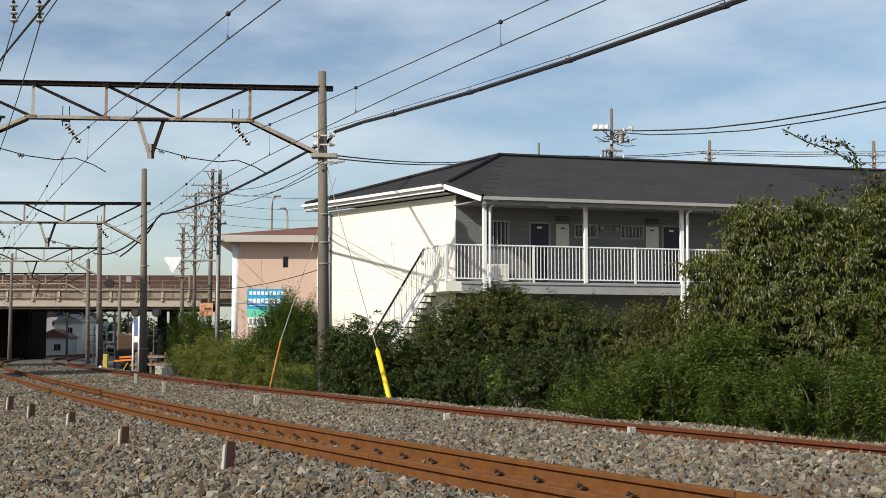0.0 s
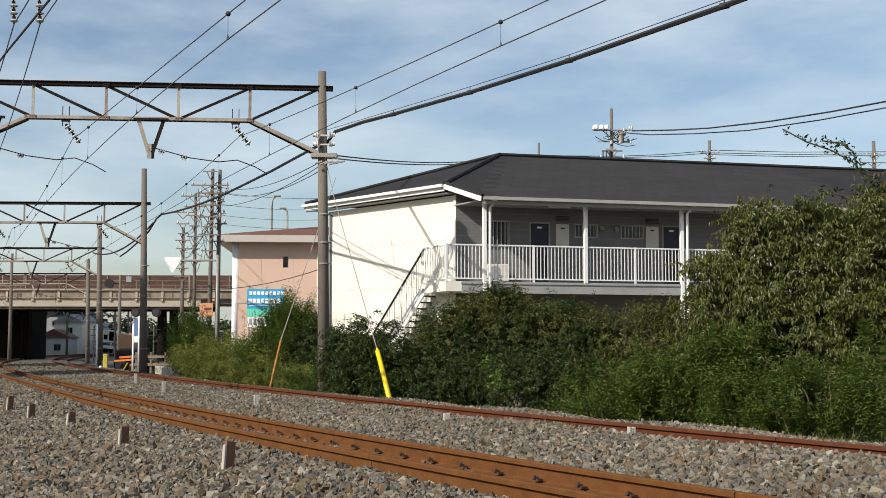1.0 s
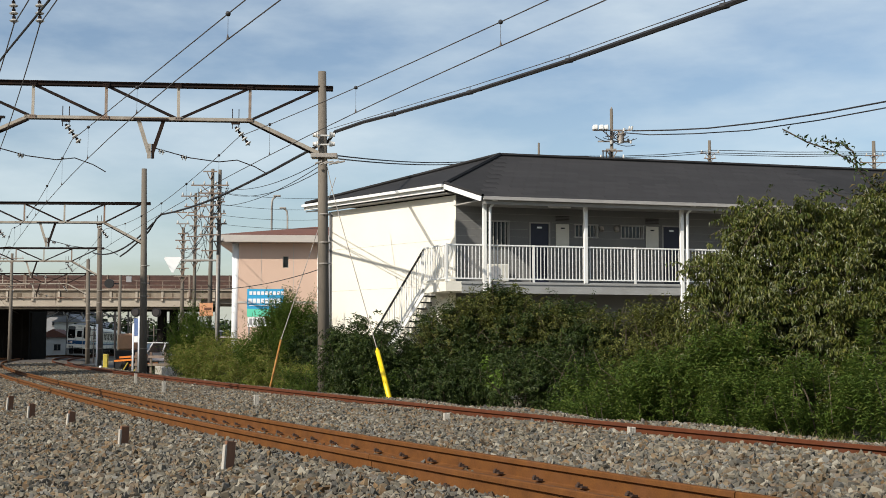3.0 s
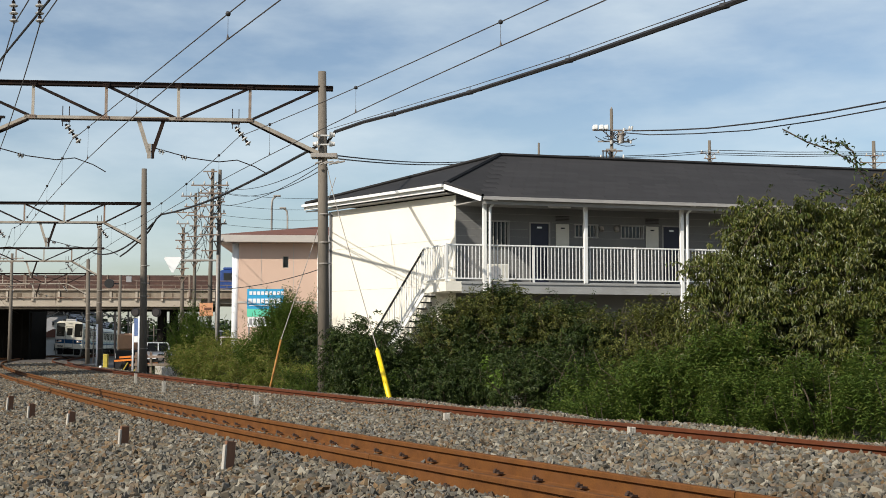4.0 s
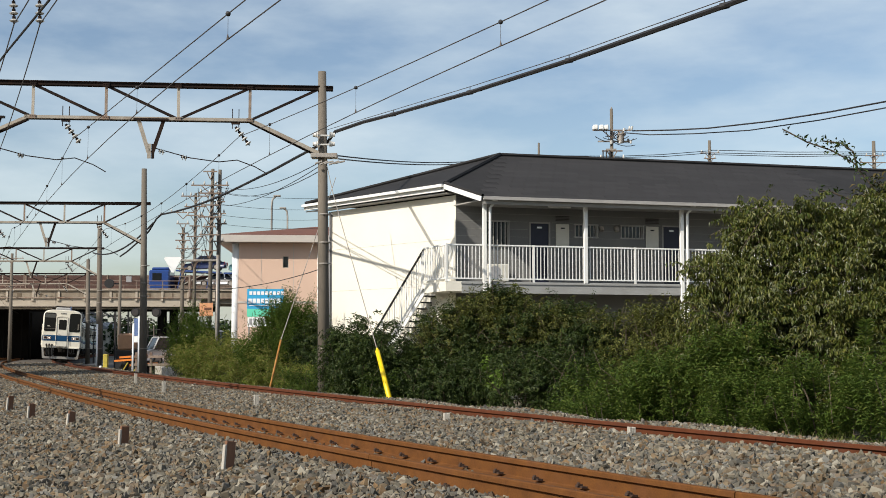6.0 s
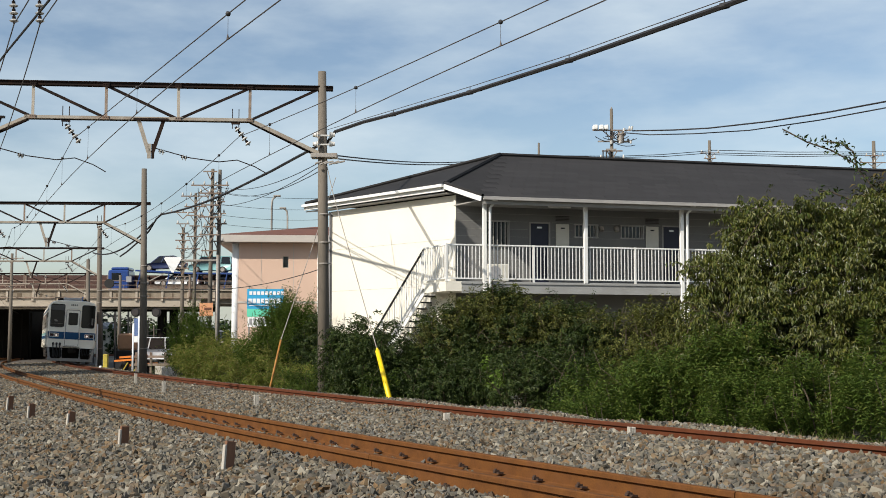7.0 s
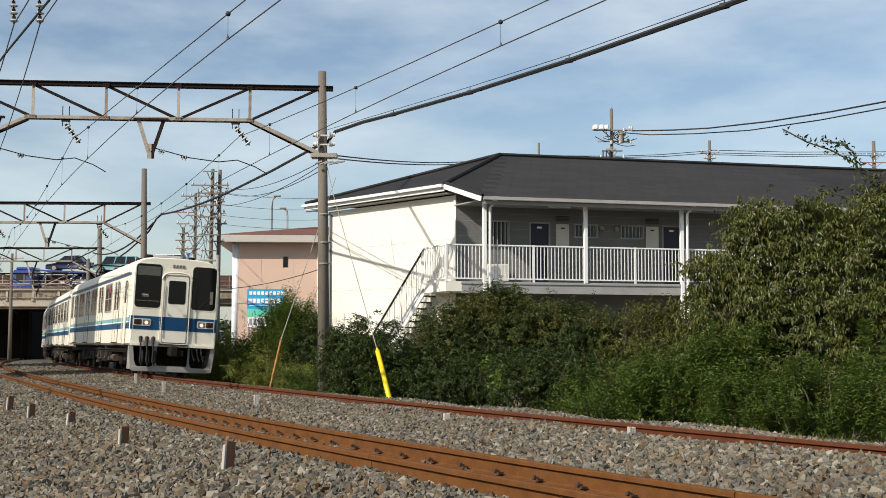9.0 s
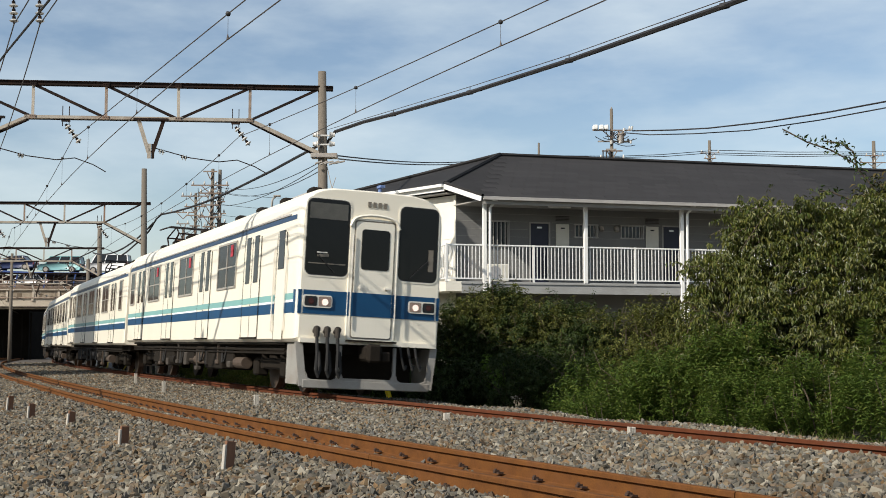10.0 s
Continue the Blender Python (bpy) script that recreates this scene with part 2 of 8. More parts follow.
def solid(name, verts, faces, material, parent=None, label=""):
    me = bpy.data.meshes.new(name)
    me.from_pydata([tuple(v) for v in verts], [], faces)
    me.materials.append(material)
    ob = new(name, me)
    if parent is not None:
        ob.parent = parent
    if label:
        tagged(ob, label)
    return ob


# ---- the line's plan: distance s along the far track, measured back from the near end ----
K_S = np.array((-20.0, 10.0, 45.0, 80.0, 120.0, 165.0, 182.0, 260.0))
K_V = np.array((0.4915, 0.0278, 0.0917, 0.1018, 0.0788, 0.0954, -0.10, -0.16))       # degrees of turn a metre
S = np.linspace(-40, 320, 3601)
_k = np.radians(np.interp(S, K_S, K_V))
_h = -np.concatenate([[0], np.cumsum((_k[1:] + _k[:-1]) / 2 * 0.1)])
_i0 = 400
HEAD = _h - _h[_i0] + radians(24.095)
_dx, _dy = -np.sin(HEAD), np.cos(HEAD)
TX = np.concatenate([[0], np.cumsum((_dx[1:] + _dx[:-1]) / 2 * 0.1)])
TY = np.concatenate([[0], np.cumsum((_dy[1:] + _dy[:-1]) / 2 * 0.1)])
TX, TY = TX - TX[_i0] - 1.4065, TY - TY[_i0] + 23.2507
CANT, GRADE = radians(2.72), -0.004874


def gap(s):
    s = min(max(s, -40), 110)
    return 4.362 + 0.0032 * s


def centre(s):
    return float(np.interp(s, S, TX)), float(np.interp(s, S, TY)), float(np.interp(s, S, HEAD))


def along(s, lat=0.0, z=0.0, cant=0.0):
    """The frame at s: x away from the viewer's side, y back along the line, z up."""
    x, y, h = centre(s)
    return Matrix.Translation((x, y, GRADE * s)) @ Matrix.Rotation(h, 4, "Z") @ Matrix.Translation((lat, 0, z)) @ Matrix.Rotation(cant, 4, "Y")


def spot(s, lat, z=0.0):
    return along(s, lat, z).translation


def near_z(s):
    return 0.007


# ---- ground and ballast ----
def ground_z(x, y):
    return -0.62 - 0.0045 * min(max(y, 0.0), 130.0)


def make_ground():
    xs = sorted({*range(-60, 61, 4), -2500, -900, -400, -200, -120, -90, 90, 120, 200, 400, 900, 2500})
    ys = sorted({*range(-20, 151, 5), -900, -300, -100, -50, 180, 230, 300, 420, 700, 1300, 2600, 4500})
    vs = [(x, y, ground_z(x, y)) for y in ys for x in xs]
    k = len(xs)
    fs = [(j * k + i, j * k + i + 1, (j + 1) * k + i + 1, (j + 1) * k + i) for j in range(len(ys) - 1) for i in range(k - 1)]
    tagged(solid("ground", vs, fs, M["soil"]), "dry earth with thin weeds beside the railway", "ground", kind="structure")


# across the line: (offset from the far track's centre or from the near track's, height)
def bed_profile(s):
    d = gap(s)
    zn = near_z(s)
    near = min(max((9.0 - s) / 10.0, 0.0), 1.0)          # heaped higher towards the near end
    heap = near * (0.045 + 0.02 * math.sin(s * 1.3))
    return [(-d - 9.0, zn - 0.66), (-d - 5.5, zn - 0.50), (-d - 2.6, zn - 0.33), (-d - 1.7, zn - 0.20), (-d - 1.2, zn - 0.13), (-d - 0.8, zn - 0.12), (-d - 0.62, zn - 0.13), (-d - 0.3, zn - 0.22), (-d, zn - 0.25), (-d + 0.62, zn - 0.21),
            (-d + 1.3, zn - 0.17), (-d * 0.5, -0.15 + 0.3 * heap), (-1.5, -0.14 + 0.6 * heap), (-0.8, -0.13 + 0.8 * heap), (-0.62, -0.14 + 0.7 * heap), (-0.3, -0.19), (0.0, -0.21), (0.55, -0.25 + 0.8 * heap), (1.35, -0.24 + 1.4 * heap), (1.9, -0.31 + 1.7 * heap), (2.6, -0.58 + 1.2 * heap), (3.4, -0.85)]


def make_bed():
    vs, fs, k = [], [], None
    ss = [*np.arange(-34, 60, 0.5), *np.arange(60, 310, 4)]
    for s in ss:
        pr = bed_profile(s)
        k = len(pr)
        for l, z in pr:
            p = spot(s, l, z)
            wob = (noise.noise((p.x * 1.3, p.y * 1.3, 0)) * 0.035 if abs(l) > 0.8 and abs(l + gap(s)) > 0.8 else 0.0)
            vs.append((p.x, p.y, p.z + wob))
    for j in range(len(ss) - 1):
        for i in range(k - 1):
            fs.append((j * k + i, j * k + i + 1, (j + 1) * k + i + 1, (j + 1) * k + i))
    ob = solid("ballast_bed", vs, fs, M["ballast_bed"])
    tagged(ob, "grey brown crushed stone track bed", "track bed", kind="structure")


STONE_BASES = []


def stone_bases():
    """Broken stones: hulls of a few random points, so that every face is flat and every edge sharp."""
    rng = np.random.default_rng(3)
    for _ in range(16):
        bm = B()
        for p in rng.uniform(-0.5, 0.5, (11, 3)) * rng.uniform((0.95, 0.8, 0.6), (1.3, 1.1, 0.9)):
            bm.verts.new(p)
        bmesh.ops.convex_hull(bm, input=bm.verts)
        bmesh.ops.delete(bm, geom=[v for v in bm.verts if not v.link_faces], context="VERTS")
        bmesh.ops.triangulate(bm, faces=bm.faces)
        bm.verts.index_update()
        STONE_BASES.append((np.array([v.co[:] for v in bm.verts]), np.array([[w.index for w in x.verts] for x in bm.faces])))
        bm.free()


def scatter_stones(name, places, label):
    """Joins many small broken stones into one object. places: rows of x, y, z, size."""
    rng = np.random.default_rng(11)
    V, F, off = [], [], 0
    for (x, y, z, r) in places:
        v, f = STONE_BASES[int(rng.integers(16))]
        a = rng.normal(size=4)
        a /= np.linalg.norm(a)
        w, i, j, k = a
        R = np.array(((1 - 2 * (j * j + k * k), 2 * (i * j - k * w), 2 * (i * k + j * w)), (2 * (i * j + k * w), 1 - 2 * (i * i + k * k), 2 * (j * k - i * w)),
                      (2 * (i * k - j * w), 2 * (j * k + i * w), 1 - 2 * (i * i + j * j))))
        V.append(v @ R.T * r + (x, y, z))
        F.append(f + off)
        off += len(v)
    big_mesh(name, np.concatenate(V), np.concatenate(F), M["stones"], label, "ballast")


def big_mesh(name, V, F, material, label="", category="", parent=None, kind="stuff"):
    """A mesh of triangles or quads from arrays."""
    me = bpy.data.meshes.new(name)
    n, m = len(V), len(F)
    c = F.shape[1]
    me.vertices.add(n)
    me.vertices.foreach_set("co", V.astype(np.float32).ravel())
    me.loops.add(m * c)
    me.loops.foreach_set("vertex_index", F.astype(np.int32).ravel())
    me.polygons.add(m)
    me.polygons.foreach_set("loop_start", np.arange(0, m * c, c, dtype=np.int32))
    me.polygons.foreach_set("use_smooth", np.zeros(m, dtype=bool))
    me.update(calc_edges=True)
    me.materials.append(material)
    ob = new(name, me)
    if parent is not None:
        ob.parent = parent
    return tagged(ob, label, category, kind=kind)


def make_stones():
    rng = np.random.default_rng(5)
    rows = []
    # (s from, s to, stones a square metre, size)
    for s0, s1, dens, size in ((-15, -3, 760, 0.078), (-3, 8, 680, 0.078), (8, 20, 430, 0.086), (20, 42, 170, 0.11), (42, 70, 50, 0.15)):
        s = s0
        while s < s1:
            pr = bed_profile(s)
            ls, zs = [a for a, _ in pr], [b for _, b in pr]
            lo = -gap(s) - (5.2 if s < 20 else 4.0)
            n = rng.poisson(dens * 0.5 * (2.5 - lo))
            for l, ds in zip(rng.uniform(lo, 2.5, n), rng.uniform(0, 0.5, n)):
                dn = l + gap(s)
                if min(abs(abs(l) - 0.533), abs(abs(dn) - 0.533)) < 0.09:
                    continue
                p = spot(s + ds, l, np.interp(l, ls, zs))
                if p.y < 6 or p.x < -0.37 * p.y - 1.5 or p.x > 0.37 * p.y + 1.5:
                    continue
                r = size * rng.uniform(0.6, 1.35)
                rows.append((p.x, p.y, p.z + rng.uniform(-0.012, 0.026), r))
            s += 0.5
    scatter_stones("ballast_stones", rows, "loose grey and tan crushed stone ballast")


RAIL = [(-0.061, 0.0), (0.061, 0.0), (0.061, 0.011), (0.018, 0.026), (0.009, 0.034), (0.009, 0.108), (0.033, 0.118), (0.033, 0.146), (0.025, 0.153), (-0.025, 0.153),
        (-0.033, 0.146), (-0.033, 0.118), (-0.009, 0.108), (-0.009, 0.034), (-0.018, 0.026), (-0.061, 0.011)]


RAIL = [(x * 1.1, z * 1.14) for x, z in RAIL]           # the heavier section of this line


def make_track(name, offset, level, cant, material, label, rail_label):
    """Two rails in lengths, sleepers and their fastenings. offset and level are functions of s."""
    tr = tagged(new(name), label, "railway track", kind="structure")
    tr.empty_display_size = 0.3
    for side in (-0.5665, 0.5665):
        s = -33.0 + (0.0 if side > 0 else 3.0)
        while s < 300:
            e = min(s + (18.0 if s < 80 else 60.0), 300)
            bm = B()
            fr = [along(q, offset(q), level(q), cant) @ Matrix.Translation((side, 0, -0.1744)) for q in np.linspace(s, e - 0.012, max(3, int((e - s) / 0.75)))]
            rings = sweep(bm, fr, RAIL)
            bm.faces.new(rings[0])
            bm.faces.new(rings[-1][::-1])
            part("rail", bm, material, tr, rail_label)
            if s > -12 and e < 90:                      # fishplates at the joint
                bm = B()
                m = along(e, offset(e), level(e), cant) @ Matrix.Translation((side, 0, -0.1744))
                for sx in (-1, 1):
                    box(bm, m @ Vector((sx * 0.022, 0, 0.07)), (0.022, 0.56, 0.075), m.to_3x3().to_4x4())
                    for k in (-0.2, -0.07, 0.07, 0.2):
                        box(bm, m @ Vector((sx * 0.038, k, 0.072)), (0.02, 0.032, 0.032), m.to_3x3().to_4x4())
                part("fishplate", bm, M["clip"] if side < 0 else material, tr)
            s = e
    sl = boxes(((0, 0, -0.315), (1.96, 0.22, 0.16)))
    first = part("sleeper", sl, M["sleeper"], tr)
    bm = B()
    for sx in (-1, 1):
        for k in (-1, 1):
            c = (sx * 0.5665 + k * 0.085, 0, -0.115)
            box(bm, c, (0.045, 0.028, 0.016))
            rod(bm, (c[0] + k * 0.008, 0, -0.12), (c[0] + k * 0.008, 0, -0.096), 0.011, n=6)
            box(bm, (c[0] - k * 0.02, 0, -0.128), (0.05, 0.09, 0.014))
    fast = part("fastening", bm, M["clip"], tr)
    q = -14.0
    k = 0
    while q < 62:
        m = along(q, offset(q), level(q), cant)
        if k == 0:
            first.matrix_basis, fast.matrix_basis = m, m
        else:
            share("sleeper", first.data, m, tr)
            share("fastening", fast.data, m, tr)
        k += 1
        q += 0.6
    return tr


# ---- short posts along the line ----
def make_stakes():
    at_ = [(-1.83, 10.64, 0.33, -5), (-3.48, 13.61, 0.26, 3), (-5.08, 17.02, 0.23, -4), (-6.33, 19.17, 0.23, 2), (-7.56, 21.76, 0.24, 0)]
    for x, y, h, tilt in at_:
        bm = B()
        box(bm, (0, 0, h / 2 - 0.1), (0.105, 0.032, h + 0.2), None, 0.005)
        ob = part("track_stake", bm, M["stake"])
        # sunlit left edge of the stake, put in as a pale strip
        part("edge", boxes(((-0.060, -0.004, h / 2 - 0.03), (0.026, 0.034, h - 0.01), None, 0.004)), M["old_concrete_light"], ob, "edge coloured pale for the sun on it")
        ob.matrix_basis = pose(x, y, -0.17, tilt, 4 - tilt, 50)
        tagged(ob, "short weathered brown stake with a pale edge in the ballast", "stake", "stakes along the near track")
    for x, y, h in [(0.05, 16.73, 0.19), (2.12, 14.02, 0.19), (-3.27, 21.83, 0.22), (-6.43, 28.67, 0.24), (-8.69, 35.19, 0.26)]:
        bm = B()
        for k in range(3):
            box(bm, (k * 0.028 - 0.028, 0, h / 2 - 0.1), (0.026, 0.06, h + 0.2 + 0.014 * math.sin(k * 5.1)), bevel=0.004)
        ob = part("marker_post", bm, M["old_concrete_light"])
        ob.matrix_basis = pose(x, y, -0.13, 0, 0, 20)
        tagged(ob, "stubby pale concrete marker post between the tracks", "marker post", "marker posts between the tracks")


M["stake"] = mat("stake", (0.20, 0.095, 0.05), (0.11, 0.055, 0.033), scale=12, fine=90, stain=(0.32, 0.26, 0.2), amount=0.35, streak=5)
M["old_concrete_light"] = mat("old_concrete_light", (0.46, 0.43, 0.37), (0.30, 0.27, 0.23), scale=8, fine=70)

def holed_wall(name, us, zs, holes, t, to_world, material, parent, label=""):
    """One wall of thickness t with openings: us, zs are its grid lines; to_world takes (u, depth, z)."""
    solid_cell = lambda i, j: 0 <= i < len(us) - 1 and 0 <= j < len(zs) - 1 and not any(
        h[0] <= (us[i] + us[i + 1]) / 2 <= h[1] and h[2] <= (zs[j] + zs[j + 1]) / 2 <= h[3] for h in holes)
    bm = B()
    grid = {(i, j, k): bm.verts.new(to_world(us[i], -t * k, zs[j])) for i in range(len(us)) for j in range(len(zs)) for k in (0, 1)}
    for i in range(len(us) - 1):
        for j in range(len(zs) - 1):
            if not solid_cell(i, j):
                continue
            c = [(i, j), (i + 1, j), (i + 1, j + 1), (i, j + 1)]
            bm.faces.new([grid[(*q, 0)] for q in c])
            bm.faces.new([grid[(*q, 1)] for q in reversed(c)])
            for (a, b), (di, dj) in zip(zip(c, c[1:] + c[:1]), ((0, -1), (1, 0), (0, 1), (-1, 0))):
                if not solid_cell(i + di, j + dj):
                    bm.faces.new((grid[(*b, 0)], grid[(*a, 0)], grid[(*a, 1)], grid[(*b, 1)]))
    bmesh.ops.delete(bm, geom=[v for v in bm.verts if not v.link_faces], context="VERTS")
    return part(name, bm, material, parent, label)


def make_kerb():
    """Low wall of old concrete blocks at the foot of the bank."""
    k = tagged(new("retaining_kerb"), "low weathered wall of concrete blocks at the bank's foot", "retaining wall")
    k.empty_display_size = 0.3
    a, b = Vector((-14.1, 61.5, -0.42)), Vector((-11.3, 54.2, -0.40))
    d = (b - a) / 9
    rot = Matrix.Rotation(math.atan2(d.y, d.x), 4, "Z")
    for i in range(9):
        c = a + d * (i + 0.5)
        bm = box(B(), (0, 0, 0), (d.length - 0.03, 0.28, 0.52 + 0.03 * math.sin(i * 2.3)), None, 0.02)
        ob = part("block", bm, M["old_concrete_light"], k)
        ob.matrix_basis = Matrix.Translation(c) @ rot @ Matrix.Rotation(0.03 * math.sin(i * 4.1), 4, "X")


# ---- the white house with its outside gallery ----
HA = Vector((0.40, 38.55, 0))                       # wall corner by the stairs
HU = Vector((0.9675, 0.2530, 0))                    # along the gallery
HN = Vector((0.2530, -0.9675, 0))                   # out of the gallery
HE = Vector((-0.657, 0.754, 0))                     # along the end wall
FLOOR2, EAVE = 2.85, 5.38
HROT = Matrix.Rotation(math.atan2(HU.y, HU.x), 4, "Z")


def hp(u, n, z):
    """A point of the house: u along the gallery, n out of its wall."""
    p = HA + HU * u + HN * n
    return Vector((p.x, p.y, z))


def hbox(bm, u, n, z, su, sn, sz, bevel=0.0):
    return box(bm, hp(u, n, z), (su, sn, sz), HROT, bevel)


def make_house():
    h = thing("apartment_house", "two-storey white apartment house with black slate roof and outside gallery", "house")
    base = -0.75
    t = 0.16
    # end wall, in courses of siding board with a thin shadow joint
    e0, e1 = HA, HA + HE * 6.63
    n_e = Vector((-0.754, -0.657, 0))
    me_rot = Matrix.Rotation(math.atan2(HE.y, HE.x), 4, "Z")
    bm = B()
    mid = (e0 + e1) / 2
    box(bm, mid - n_e * (t / 2) + Vector((0, 0, (base + 5.62) / 2)), (6.63, t, 5.62 - base), me_rot)
    part("end_wall", bm, M["house_white"], h, "plain cream white end wall in full sun")
    # thin vertical and level joints of the end wall's boards
    bm = B()
    for z in (1.35, 2.8, 4.25):
        box(bm, mid + n_e * 0.001 + Vector((0, 0, z)), (6.60, 0.004, 0.006), me_rot)
    part("siding_joint", bm, M["house_grey_shade"], h)
    # gallery wall with real openings, storey by storey
    L = 28.5
    # openings: u0, u1, z0, z1
    up = [(0.95, 1.73, 4.02, 4.86), (2.42, 3.12, FLOOR2, 4.84), (3.95, 4.72, 4.36, 4.82), (5.54, 6.30, 4.36, 4.82), (6.99, 7.68, FLOOR2, 4.84), (9.2, 9.9, FLOOR2, 4.84), (10.6, 11.4, 4.36, 4.82), (13.0, 13.7, FLOOR2, 4.84)]
    holed_wall("gallery_wall", sorted({0.0, L, *[a for o in up for a in o[:2]]}), sorted({base, 5.7, *[a for o in up for a in o[2:]]}), up, t, lambda u, n, z: hp(u, n, z), M["house_grey_shade"], h, "grey boarded wall, darkened in colour for the gallery's shade")
    bm = B()
    for k in range(12):
        z = FLOOR2 + 0.3 + k * 0.24
        cut = sorted([0.0, L, *[e for a, b, z0, z1 in up if z0 - 0.05 < z < z1 + 0.05 for e in (a - 0.05, b + 0.05)]])
        for a, b in zip(cut[::2], cut[1::2]):
            hbox(bm, (a + b) / 2, 0.002, z, b - a, 0.006, 0.008)
    part("siding_joint", bm, M["soffit"], h)
    # the closing walls
    f = HA + HU * L
    bk, fb = e1, e1 + HU * (L + 3)
    bm = B()
    for a, b in ((f, fb), (fb, bk)):
        beam(bm, a + Vector((0, 0, (base + 5.6) / 2)), b + Vector((0, 0, (base + 5.6) / 2)), t, 5.6 - base)
    part("back_wall", bm, M["house_grey_shade"], h)
    bm = B()
    prism(bm, [tuple((HA - HN * 0.2 + HU * 0.3)[:2]), tuple((f - HN * 0.2)[:2]), tuple((fb - HU * 0.3)[:2]), tuple((bk + HU * 0.4)[:2])], 5.55, 5.62)
    part("ceiling_slab", bm, M["soffit"], h)
    bm = B()
    hbox(bm, L / 2 + 0.4, -2.2, (base + 5.5) / 2, L - 1.0, 0.1, 5.5 - base)
    part("inner_wall", bm, M["black"], h)
    # doors, windows, meters
    for a, b, z0, z1 in up:
        w, uc, zc = b - a, (a + b) / 2, (z0 + z1) / 2
        if z0 == FLOOR2:
            bm = B()
            hbox(bm, uc, -0.06, zc, w - 0.08, 0.05, z1 - z0 - 0.04, 0.006)
            d = part("door", bm, M["door_blue"], h, "dark navy flat door with a small white plate")
            part("door_frame", B_frame(a, b, z0, z1, 0.045, -0.02), M["soffit"], d)
            bm = B()
            hbox(bm, uc, -0.032, z1 - 0.17, 0.16, 0.008, 0.055)
            part("plate", bm, M["sign_white"], d)
            bm = B()
            rod(bm, hp(b - 0.16, 0.0, z0 + 0.93), hp(b - 0.16, 0.0, z0 + 1.09), 0.012)
            part("handle", bm, M["steel_grey"], d)
        else:
            bm = B()
            hbox(bm, uc, -0.11, zc, w, 0.02, z1 - z0)
            wd = part("window", bm, M["dark_glass"], h)
            part("window_frame", B_frame(a, b, z0, z1, 0.04, -0.04), M["gutter_grey"], wd)
            n = int(w / 0.115)
            for k in range(n + 1):
                bm = B()
                hbox(bm, a + w * k / n, 0.05, zc, 0.026, 0.025, z1 - z0)
                part("window_bar", bm, M["gutter_grey"], wd)
            for z in (z0 + 0.03, z1 - 0.03):
                bm = B()
                hbox(bm, uc, 0.035, z, w + 0.08, 0.02, 0.03)
                part("bar_rail", bm, M["gutter_grey"], wd)
    for u0 in (3.26, 6.36, 10.0):
        bm = B()
        hbox(bm, u0 + 0.27, 0.02, 4.42, 0.44, 0.05, 0.74, 0.01)
        mb = part("meter_door", bm, M["meter"], h, "cream meter cupboard door with a narrow grille above")
        bm = B()
        hbox(bm, u0 + 0.27, 0.048, 4.66, 0.14, 0.008, 0.04)
        part("plate", bm, M["black"], mb)
        for k in range(4):
            bm = B()
            hbox(bm, u0 + 0.27, 0.02, 4.90 + k * 0.045, 0.46, 0.03, 0.02)
            part("grille_slat", bm, M["steel_dark"], mb)
    for u0 in (4.86, 5.38, 11.7):
        bm = B()
        rod(bm, hp(u0, 0.0, 4.70), hp(u0, 0.10, 4.70), 0.075, 0.06, n=12)
        rod(bm, hp(u0, 0.06, 4.70), hp(u0, 0.09, 4.60), 0.06, 0.07, n=12)
        part("vent_hood", bm, M["steel_grey"], h)
    bm = B()
    hbox(bm, 3.2, 0.65, 5.26, 0.75, 0.10, 0.05, 0.01)
    part("gallery_light", bm, M["white_paint"], h)
    # gallery floor, edge beam, rails
    bm = B()
    hbox(bm, 14.2, 0.68, FLOOR2 - 0.06, 28.8, 1.46, 0.12)
    part("gallery_floor", bm, M["slab"], h, "grey concrete gallery floor")
    bm = B()
    hbox(bm, 14.2, 1.36, FLOOR2 - 0.22, 28.8, 0.10, 0.26)
    hbox(bm, 14.2, 1.40, FLOOR2 - 0.05, 28.84, 0.08, 0.05)
    part("edge_beam", bm, M["slab"], h)
    rn = 1.38
    bm = B()
    hbox(bm, 13.9, rn, FLOOR2 + 1.10, 29.1, 0.055, 0.045, 0.008)
    part("handrail", bm, M["white_paint"], h)
    bm = B()
    hbox(bm, 13.9, rn, FLOOR2 + 0.09, 29.1, 0.04, 0.04)
    part("bottom_rail", bm, M["white_paint"], h)
    pk = boxes(((0, 0, 0), (0.022, 0.022, 0.98)))
    p0 = part("picket", pk, M["white_paint"], h)
    p0.matrix_basis = Matrix.Translation(hp(-0.62, rn, FLOOR2 + 0.59)) @ HROT
    u = -0.555
    while u < 13.6:
        share("picket", p0.data, Matrix.Translation(hp(u, rn, FLOOR2 + 0.59)) @ HROT, h)
        u += 0.115
    for u in (-0.67, 2.09, 5.43, 8.8, 12.0):
        bm = B()
        hbox(bm, u, rn, FLOOR2 + 0.56, 0.06, 0.06, 1.14)
        part("rail_post", bm, M["white_paint"], h)
